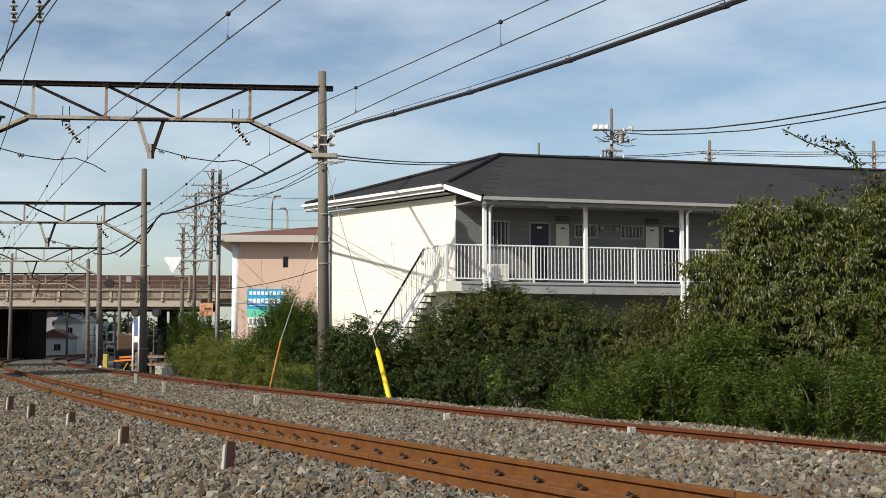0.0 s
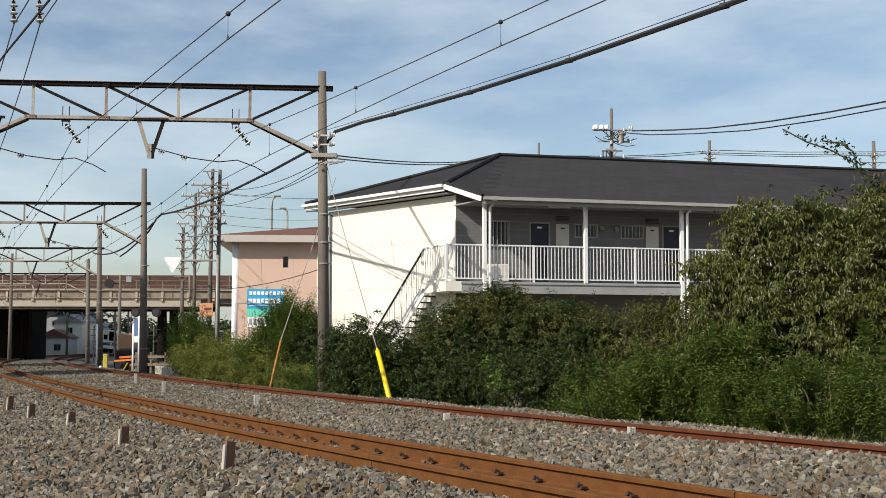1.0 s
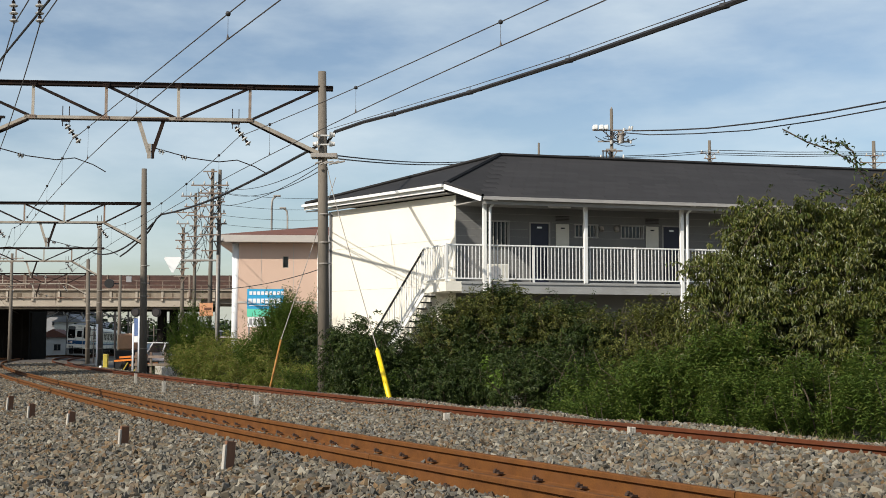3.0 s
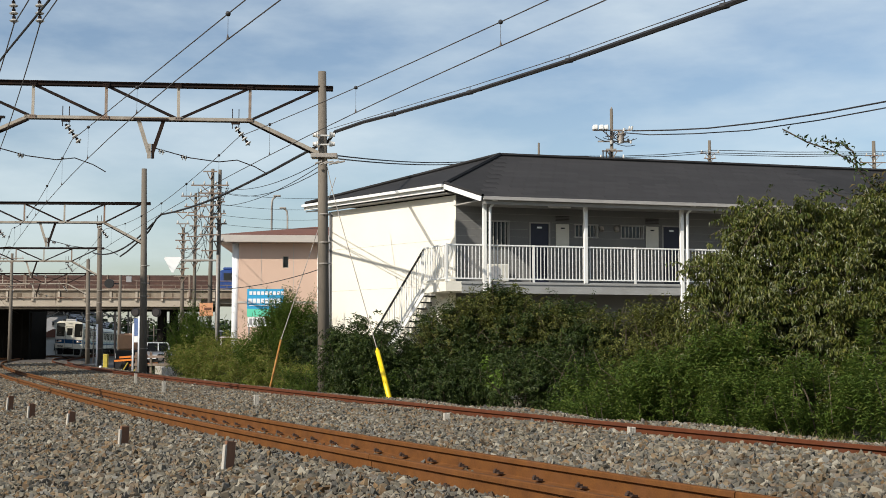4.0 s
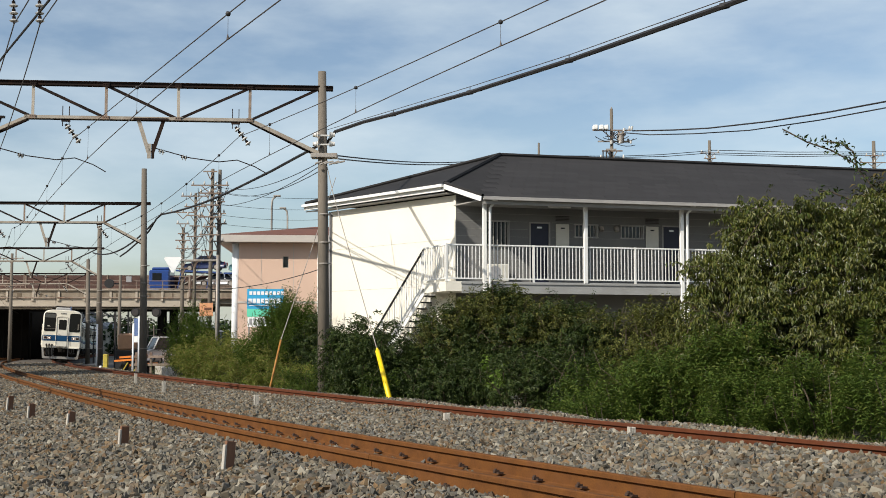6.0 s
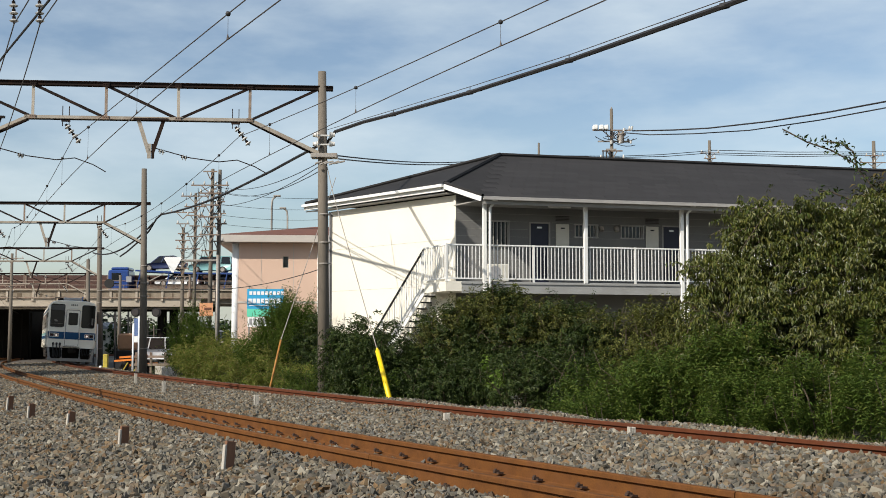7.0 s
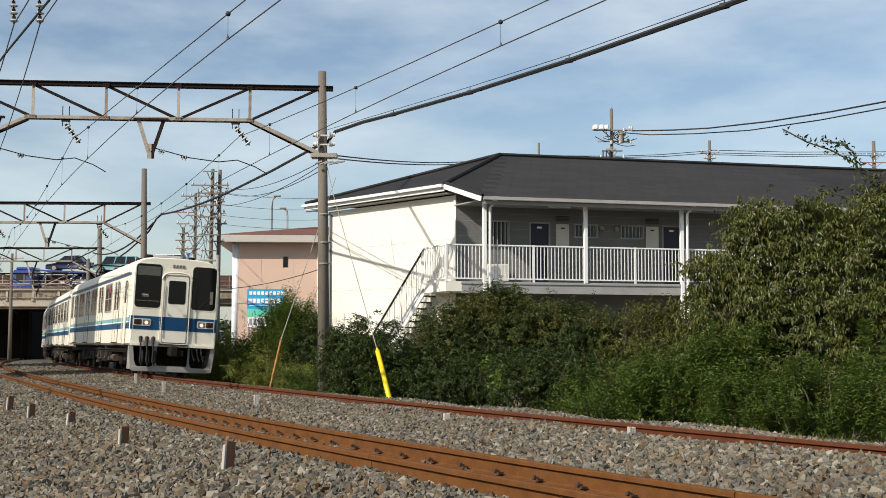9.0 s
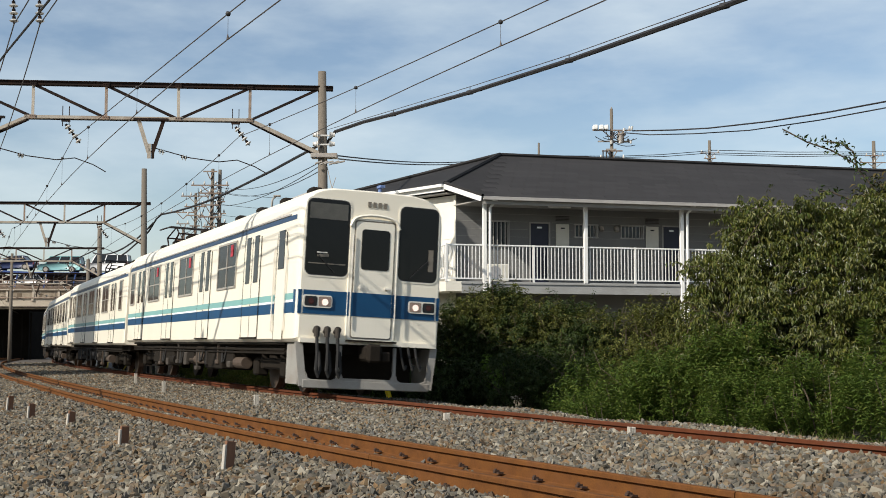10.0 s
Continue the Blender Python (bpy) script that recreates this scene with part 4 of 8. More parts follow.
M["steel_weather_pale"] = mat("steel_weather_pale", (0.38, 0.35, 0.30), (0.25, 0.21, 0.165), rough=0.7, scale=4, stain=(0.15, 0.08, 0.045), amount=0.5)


def wire(name, pts, r, material, label, sub=1):
    if sub > 1:
        out = []
        for a, b in zip(pts, pts[1:]):
            for k in range(sub):
                out.append(Vector(a).lerp(Vector(b), k / sub))
        pts = out + [Vector(pts[-1])]
    ob = part(name, tube(B(), pts, r, 6), material)
    return tagged(ob, label, "overhead wire")


def catenary(offset, lat, c_z, ends, label):
    """Contact wire, messenger wire and droppers over a track. ends: s of the supports."""
    ct, ms = [], []
    for a, b in zip(ends, ends[1:]):
        for k in range(13):
            f = k / 12
            s = a + (b - a) * f
            side = lat + 0.10 * math.cos(math.pi * ends.index(a) + math.pi * f)
            rise = 0.33 + 0.52 * (2 * f - 1) ** 2 if s < 88 else 0.06
            c = spot(s, offset(s) + side, c_z(s))
            m = spot(s, offset(s) + side, c_z(s) + rise)
            if k == 12 and b != ends[-1]:
                continue
            ct.append(c)
            ms.append(m)
    w = wire("contact_wire", ct, 0.0085, M["wire"], "dark copper contact wire " + label)
    m_ = wire("messenger_wire", ms, 0.0085, M["wire"], "dark stranded messenger wire " + label)
    for i in range(1, len(ct) - 1, 2):
        if ms[i].y > 75:
            continue
        bm = B()
        rod(bm, ct[i], ms[i], 0.003, n=4)
        part("dropper", bm, M["wire"], m_)
        bm = B()
        bmesh.ops.create_icosphere(bm, subdivisions=2, radius=0.036, matrix=Matrix.Translation(ms[i]))
        part("clamp", bm, M["cable"], m_)
        bm = B()
        rod(bm, ct[i], ct[i] + Vector((0, 0, 0.07)), 0.02, 0.006, n=5)
        part("ear", bm, M["wire"], m_)


def sag(a, b, d, n=14):
    a, b = Vector(a), Vector(b)
    return [a.lerp(b, k / n) - Vector((0, 0, d * 4 * (k / n) * (1 - k / n))) for k in range(n + 1)]


def make_overhead():
    make_portal((-3.33, 35.0), 8.75, 0.185, 0.115, (-13.75, 33.97), 8.26, 8.24, 0.955, (2.17, 4.17), (4.92, 9.4), "weathered concrete catenary pole with a steel truss beam across the tracks")
    make_portal((-13.73, 57.0), 9.05, 0.185, 0.12, (-25.6, 56.6), 7.42, 7.42, 0.88, (1.92, 3.75), (4.5, 8.6), "weathered concrete catenary pole with a truss beam farther down the line")
    make_portal((-22.70, 82.0), 8.75, 0.20, 0.14, (-35.0, 82.0), 7.25, 7.25, 0.85, (1.95, 3.8), (4.6, 8.8), "distant concrete catenary pole with a truss beam")
    for s_ in (140, 166, 192):
        c_ = spot(s_, 2.6)
        e_ = spot(s_, -gap(s_) - 2.6)
        make_portal((c_.x, c_.y), 7.6, 0.20, 0.15, (e_.x, e_.y), 6.4, 6.4, 0.85, (1.95, 3.8), (4.6, 6.8), "distant concrete catenary pole with a truss beam beyond the bridge")
    make_portal((-30.6, 107.0), 8.20, 0.20, 0.15, (-43.0, 107.0), 6.95, 6.95, 0.85, (1.95, 3.8), (4.6, 8.8), "distant concrete catenary pole with a truss beam")
    catenary(lambda s: -gap(s), 0.06, lambda s: float(np.interp(s, (-40, 30, 60, 90), (4.80, 5.12, 5.0, 4.5))), [-26, 8.5, 33, 59, 85, 112], "over the near track")
    catenary(lambda s: 0.0, -0.52, lambda s: float(np.interp(s, (-40, 30, 60, 90), (4.98, 5.3, 5.1, 4.5))), [-26, 7.5, 33.5, 60, 86, 113], "over the far track")
    # thick feeder cable on the poles
    F = lambda x, y, z: Vector((x, y, z))
    at = lambda s, l, z: spot(s, l, z - GRADE * s)
    wire("feeder_cable", [at(12.1, 2.9, 6.55), at(11.8, 3.0, 6.75), at(11.4, 3.1, 7.0), at(9.4, 3.25, 6.96), at(7.5, 3.4, 6.86), at(3.4, 3.7, 6.69), at(-1.0, 3.8, 6.52), at(-6.0, 3.75, 6.37), at(-9.5, 3.7, 6.33), at(-16, 3.7, 6.35)], 0.048, M["cable"], "thick black feeder cable on the poles", 3)
    wire("feeder_cable", [at(12.2, 2.85, 6.7), at(14.5, 2.8, 6.64), at(17, 2.75, 6.57), at(20, 2.65, 6.51), at(23, 2.58, 6.48), at(26, 2.5, 6.5), at(29, 2.42, 6.57), at(32, 2.32, 6.68), at(34.8, 2.2, 6.83), at(35.6, 2.1, 6.7), at(36.5, 1.9, 6.2), at(38.5, 1.7, 5.85), at(42, 1.6, 5.6), at(45, 1.6, 5.55)], 0.042, M["cable"], "thick black feeder cable on the poles", 2)
    wire("feeder_cable", sag(at(36.5, 2.1, 6.6), at(62.0, 1.5, 6.9), 0.6), 0.045, M["cable"], "thick black feeder cable on the poles")
    wire("support_wire", [at(11.9, 3.0, 7.12), at(7.5, 3.4, 6.97), at(3.4, 3.7, 6.82), at(-1.0, 3.8, 6.63), at(-6.0, 3.75, 6.47), at(-16, 3.7, 6.45)], 0.008, M["wire"], "thin wire above the feeder cable", 3)
    for s_, l_, z_ in ((7.5, 3.4, 6.86), (3.4, 3.7, 6.69), (-1.0, 3.8, 6.52), (-6.0, 3.75, 6.37)):
        c = at(s_, l_, z_)
        bm = B()
        rod(bm, c - F(0.05, -0.05, 0), c + F(0.05, -0.05, 0), 0.058, n=10)
        rod(bm, c, c + F(0, 0, 0.12), 0.010, n=5)
        tagged(part("cable_clamp", bm, M["cable"]), "black clamp hanging the feeder cable from its wire", "clamp", "clamps on the feeder cable")
    for k, z in enumerate((6.86, 6.60)):
        for dx in (-0.22, 0.22):
            bm = B()
            for e in range(3):
                c = F(-3.38 + dx * (0.75 + 0.22 * e), 34.75, z + 0.02)
                rod(bm, c, c + F(0.05 * (1 if dx > 0 else -1), 0, 0), 0.10 - 0.02 * e, 0.06, n=12)
            rod(bm, F(-3.38, 34.75, z), F(-3.38 + dx * 1.25, 34.75, z), 0.025, n=6)
            ob = part("line_insulator", bm, M["porcelain"])
            tagged(ob, "white ribbed porcelain insulator on the pole", "insulator", "insulators on the pole")
    bm = B()
    box(bm, (-3.38, 34.95, 6.30), (0.75, 0.42, 0.12), None, 0.01)
    for k in range(5):
        rod(bm, (-3.62 + k * 0.13, 34.7, 6.05 - 0.03 * (k % 2)), (-3.42 + k * 0.16, 34.7, 6.12), 0.025, n=6)
    ob = part("cross_arm", bm, M["steel_grey"])
    tagged(ob, "galvanised bracket with clamps on the pole", "bracket")
    # wires that leave the pole for the poles beyond the house
    for z, e in ((6.27, (2.61, 66.0, 10.89)), (6.18, (2.61, 66.0, 10.80))):
        wire("service_wire", sag((-3.2, 34.9, z + 0.06), e, 0.22), 0.022, M["cable"], "black service wires from the pole")
    for k, (a, b, d) in enumerate([((-3.4, 35.0, 6.2), (-11.6, 62.0, 8.95), 0.5), ((-3.4, 35.0, 5.95), (-11.6, 62.0, 8.8), 0.6), ((-3.4, 35.0, 6.1), (-11.6, 62.0, 7.9), 0.4)]):
        wire("service_wire", sag(a, b, d), 0.012, M["cable"], "black service wires from the pole")
    # guy wire down to its yellow sleeve
    bm = B()
    tube(bm, [(-3.30, 34.9, 6.0), (-3.05, 34.2, 5.1), (-1.58, 30.0, 0.80)], 0.012, 5)
    ob = part("guy_wire", bm, M["steel_grey"])
    tagged(ob, "thin steel guy wire from the pole", "guy wire")
    bm = B()
    rod(bm, (-1.58, 30.0, 0.80), (-1.10, 28.75, -0.80), 0.055, 0.068, n=12)
    rod(bm, (-1.58, 30.0, 0.80), (-1.595, 30.04, 0.87), 0.055, 0.02, n=12)
    ob = part("guy_cover", bm, M["yellow"], smooth=True)
    tagged(ob, "bright yellow plastic guy wire cover", "guy cover")
    bm = B()
    rod(bm, (-4.70, 36.0, 1.08), (-5.02, 35.4, -0.75), 0.030, n=10)
    ob = part("guy_cover", bm, M["ochre"], smooth=True)
    tagged(ob, "faded orange guy wire cover leaning in the weeds", "guy cover")
    wire("guy_wire", [(-4.70, 36.0, 1.08), (-3.45, 39.5, 6.3)], 0.012, M["steel_grey"], "thin steel guy wire above the orange cover")
    # wires over the corner of the picture, from insulators on an arm
    for x, y, z in ((-8.14, 23.0, 7.36), (-7.65, 23.0, 7.36)):
        bm = B()
        bc = B()
        disc_string(bm, bc, (x, y, z + 0.22), (x + 0.03, y, z - 0.36), 4, 0.085)
        ob = part("hanging_insulator", bm, M["porcelain"])
        part("insulator_cap", bc, M["steel_black"], ob)
        tagged(ob, "white porcelain insulator string hanging from a steel arm", "insulator", "hanging insulators")
    bm = B()
    beam(bm, (-13.5, 23.0, 7.63), (-7.5, 23.0, 7.63), 0.09, 0.09)
    rod(bm, (-13.5, 23.0, -1.0), (-13.5, 23.0, 9.0), 0.16, 0.13, n=14)
    ob = part("feeder_pole", bm, M["steel_weather"])
    tagged(ob, "steel arm on a pole beside the near track", "pole")
    wire("feeder_wire", [(-13.75, 33.97, 6.9), (-8.4, 23.5, 6.6), (-6.66, 20.3, 6.6), (-1.0, 10.0, 6.75)], 0.022, M["cable"], "dark wire beside the near track", 4)
    for x, xe, ye, ze in ((-8.11, -24.2, 60.0, 8.5), (-7.62, -22.9, 60.0, 8.5)):
        wire("feeder_wire", sag((x, 23.0, 7.0), (xe, ye, ze), 0.9), 0.012, M["wire"], "thin wire below the hanging insulators")
        wire("feeder_wire", sag((x, 23.0, 7.0), (x + 5.4, 12.0, 7.1), 0.1), 0.012, M["wire"], "thin wire below the hanging insulators")


# ---- utility poles beyond the bushes, street furniture ----
def utility_pole(x, y, top, arms, label, lean=0.0, r=0.15):
    gz = ground_z(x, y) - 0.5
    t = thing("utility_pole", label, "utility pole", pose(x, y, gz), "utility poles")
    part("pole", rod(B(), (0, 0, 0), (lean, 0, top - gz), r, r * 0.62, n=14), M["pole"], t, smooth=True)
    for k, (z, w, ins) in enumerate(arms):
        bm = B()
        beam(bm, (-w / 2, -0.16, z - gz), (w / 2, -0.16, z - gz), 0.06, 0.06)
        beam(bm, (-w / 4, -0.16, z - gz), (0, -0.1, z - gz - 0.4), 0.04, 0.04)
        beam(bm, (w / 4, -0.16, z - gz), (0, -0.1, z - gz - 0.4), 0.04, 0.04)
        a = part("cross_arm", bm, M["steel_weather"], t)
        for j in range(ins):
            bm = B()
            px = -w / 2 + 0.1 + j * (w - 0.2) / max(ins - 1, 1)
            rod(bm, (px, -0.16, z - gz + 0.04), (px, -0.16, z - gz + 0.12), 0.04, 0.055, n=8)
            rod(bm, (px, -0.16, z - gz + 0.12), (px, -0.16, z - gz + 0.21), 0.045, 0.025, n=8)
            part("insulator", bm, M["porcelain"], a)
    return t


def make_utility():
    rng = random.Random(4)
    t = utility_pole(-11.72, 62.0, 9.75, [(9.6, 0.7, 0), (8.9, 1.9, 4), (8.5, 1.1, 3), (7.9, 0.9, 2), (7.3, 1.2, 3), (6.8, 0.7, 2), (6.4, 1.0, 2), (5.6, 0.8, 0)], "tall concrete utility pole with many cross arms and cables", 0.1, 0.13)
    utility_pole(-11.36, 62.3, 9.75, [(8.5, 1.0, 3), (8.1, 0.7, 2), (7.5, 0.8, 2), (7.0, 0.9, 2), (6.1, 0.7, 2)], "tall concrete utility pole standing against another one", 0.05, 0.14)
    utility_pole(-14.07, 70.0, 9.5, [(9.3, 1.6, 4), (8.7, 1.2, 2), (8.2, 1.0, 2), (7.6, 0.6, 0), (7.0, 0.9, 2), (6.3, 0.6, 0), (5.6, 0.8, 0)], "grey utility pole with porcelain insulators", 0.0, 0.12)
    utility_pole(-15.80, 75.0, 8.0, [(8.9, 1.6, 3), (8.2, 0.8, 2), (7.6, 0.6, 0), (7.2, 0.9, 0), (6.7, 0.8, 2), (6.0, 1.2, 0), (5.5, 0.8, 0), (5.0, 1.0, 0)], "grey utility pole crowded with brackets", 0.0, 0.14)
    utility_pole(-26.1, 100.0, 6.46, [], "thin concrete pole beside the bridge", 0.0, 0.17)
    utility_pole(-34.9, 100.0, 8.2, [(7.8, 2.0, 2), (5.6, 2.2, 0)], "thin concrete pole at the dark abutment", 0.0, 0.17)
    # the pole behind the house with its transformer
    t = utility_pole(8.25, 60.0, 12.46, [(11.37, 1.9, 2), (9.95, 1.3, 2), (10.35, 1.0, 0)], "grey utility pole with a transformer behind the house", 0.0, 0.12)
    g = -(ground_z(8.25, 60.0) - 0.5)
    za = 11.37 + g
    for x, w in ((-0.82, 0.26), (-0.52, 0.22), (-0.28, 0.2)):
        part("switch_box", boxes(((x, -0.18, za + 0.13), (w, 0.3, 0.24), None, 0.04)), M["white_paint"], t, "white switch box")
    bm = B()
    rod(bm, (0.42, -0.1, za - 0.62), (0.42, -0.1, za - 0.22), 0.17, n=16)
    rod(bm, (0.42, -0.1, za - 0.22), (0.42, -0.1, za - 0.17), 0.19, n=16)
    rod(bm, (0.36, -0.1, za - 0.18), (0.32, -0.1, za - 0.02), 0.04, n=8)
    rod(bm, (0.48, -0.1, za - 0.18), (0.52, -0.1, za - 0.02), 0.04, n=8)
    part("transformer", bm, M["steel_grey"], t, "weathered grey transformer drum")
    for k in range(11):
        px, pz = rng.uniform(-0.25, 1.05), za + rng.uniform(-0.75, 0.2)
        bm = B()
        rod(bm, (px, -0.22, pz), (px + rng.uniform(-0.04, 0.04), -0.22, pz + 0.14), 0.045, 0.06, n=8)
        part("bushing", bm, M["porcelain"] if k % 3 else M["steel_dark"], t)
    for k in range(9):
        x0_, x1_ = rng.uniform(-0.9, 0.4), rng.uniform(0.1, 1.2)
        z0_, z1_ = za + rng.uniform(-0.5, 0.15), za + rng.uniform(-0.8, 0.1)
        part("jumper_wire", tube(B(), sag((x0_, -0.2, z0_), (x1_, -0.25, z1_), rng.uniform(0.08, 0.5), 6), 0.018, 5), M["cable"], t)
    part("ground_wire", rod(B(), (0.0, 0, za + 1.0), (0.0, 0, za + 1.18), 0.03, n=6), M["steel_grey"], t)
    part("lower_arm", boxes(((-0.05, -0.16, za - 0.95), (0.5, 0.08, 0.08)), ((0.1, -0.16, za - 0.55), (1.6, 0.07, 0.07)), ((0.55, -0.16, za - 0.3), (0.07, 0.07, 0.6))), M["steel_grey"], t)
    for k in range(3):
        part("bracket", boxes(((-0.45 + k * 0.16, -0.2, za - 1.25), (0.05, 0.1, 0.5))), M["steel_dark"], t)
    utility_pole(5.15, 66.0, 11.75, [(10.85, 0.5, 1)], "thin distant utility pole just above the roof", 0.0, 0.09)
    utility_pole(19.55, 90.0, 15.85, [(14.9, 1.4, 3), (14.5, 0.9, 2)], "distant utility pole beyond the roof", 0.0, 0.17)
    utility_pole(31.6, 90.0, 15.82, [(14.7, 1.4, 3), (14.2, 2.2, 3), (13.4, 1.8, 2)], "distant utility pole beyond the roof", 0.0, 0.2)
    wire("power_line", [(9.27, 60.00, 11.37), (10.95, 58.50, 11.15), (12.35, 57.00, 10.98), (14.40, 54.00, 10.76), (16.18, 51.00, 10.63), (17.39, 48.00, 10.47), (19.06, 45.00, 10.51)], 0.036, M["cable"], "thick black power line behind the house", 3)
    wire("power_line", [(8.95, 59.9, 11.25), (10.04, 59.50, 11.09), (11.93, 58.00, 10.89), (13.87, 55.50, 10.62), (15.96, 52.00, 10.45), (17.38, 48.00, 10.22), (19.06, 45.00, 10.26)], 0.028, M["cable"], "thick black power line behind the house", 3)
    for w in ([(2.61, 66.00, 10.89), (7.26, 73.00, 12.11), (11.27, 80.00, 13.15), (15.11, 85.00, 14.03), (19.69, 90.00, 15.09)], [(2.61, 66.00, 10.80), (7.26, 73.00, 12.01), (11.64, 80.00, 13.07), (15.50, 85.00, 13.91), (19.69, 90.00, 14.93)], [(19.69, 90.00, 15.13), (25.53, 90.00, 14.99), (31.88, 90.00, 15.02)], [(19.69, 90.00, 14.93), (25.53, 90.00, 14.81), (31.87, 90.00, 14.88)], [(19.68, 90.00, 14.80), (25.53, 90.00, 14.66), (31.87, 90.00, 14.77)], [(31.88, 90.00, 15.02), (38.40, 91.00, 15.23)], [(31.87, 90.00, 14.85), (38.39, 91.00, 15.06)]):
        wire("power_line", w, 0.026, M["cable"], "black power line behind the house", 3)
    # tangle of wires between the left poles
    P = [(-11.6, 62.0), (-14.07, 70.0), (-15.8, 75.0)]
    for k in range(14):
        a, b = rng.sample(P, 2)
        z0, z1 = rng.uniform(5.2, 9.3), rng.uniform(5.2, 9.2)
        wire("service_wire", sag((a[0] + rng.uniform(-0.8, 0.8), a[1] - 0.2, z0), (b[0] + rng.uniform(-0.9, 0.9), b[1] - 0.2, z1), rng.uniform(0.2, 0.9), 8), 0.014, M["cable"], "black service wires from the pole")
    for z in (8.6, 8.0, 7.45, 7.0):
        wire("service_wire", sag((-11.5, 62.0, z), (-3.4, 68.0, z + 0.7), 0.35), 0.010, M["cable"], "black service wires from the pole")
    wire("service_wire", sag((-13.0, 60.0, 3.6), (-4.6, 58.0, 4.9), 0.5), 0.02, M["cable"], "black service wires from the pole")
    # the white triangle on its arm
    t = thing("give_way_sign", "blank back of a triangular road sign on a long arm", "road sign", pose(-9.12, 50.0, ground_z(-9, 50)))
    g = -ground_z(-9, 50)
    part("post", rod(B(), (0, 0, 0), (0, 0, 4.55 + g), 0.06, n=10), M["steel_grey"], t, smooth=True)
    part("arm", rod(B(), (0, 0, 4.32 + g), (-1.95, 0, 4.32 + g), 0.04, n=8), M["steel_grey"], t)
    bm = B()
    tri = [(-2.20, 4.46 + g), (-1.42, 4.46 + g), (-1.81, 3.76 + g)]
    f = [bm.verts.new((x, -0.05, z)) for x, z in tri]
    k2 = [bm.verts.new((x, -0.03, z)) for x, z in tri]
    bm.faces.new(f)
    bm.faces.new(k2[::-1])
    for i in range(3):
        bm.faces.new((f[i], k2[i], k2[(i + 1) % 3], f[(i + 1) % 3]))
    bmesh.ops.bevel(bm, geom=[e for e in bm.edges if abs(e.verts[0].co.y - e.verts[1].co.y) > 0.01], offset=0.05, segments=2, affect="EDGES")
    part("plate", bm, M["sign_white"], t)
    # street lamps beyond the pink building
    for x, y, top, side in ((-15.3, 110.0, 14.1, 0.4), (-15.15, 120.0, 14.1, -0.4)):
        t = thing("street_lamp", "tall pale street lamp with a curved arm", "street lamp", pose(x, y, ground_z(x, y)), "street lamps")
        z = top - ground_z(x, y)
        part("pole", tube(B(), [(0, 0, 0), (0, 0, z - 0.9), (side * 0.15, 0, z - 0.3), (side * 0.9, 0, z)], 0.09, 8), M["steel_grey"], t, smooth=True)
        part("lamp_head", boxes(((side * 1.15, 0, z), (0.65, 0.28, 0.16), None, 0.04)), M["steel_grey"], t)


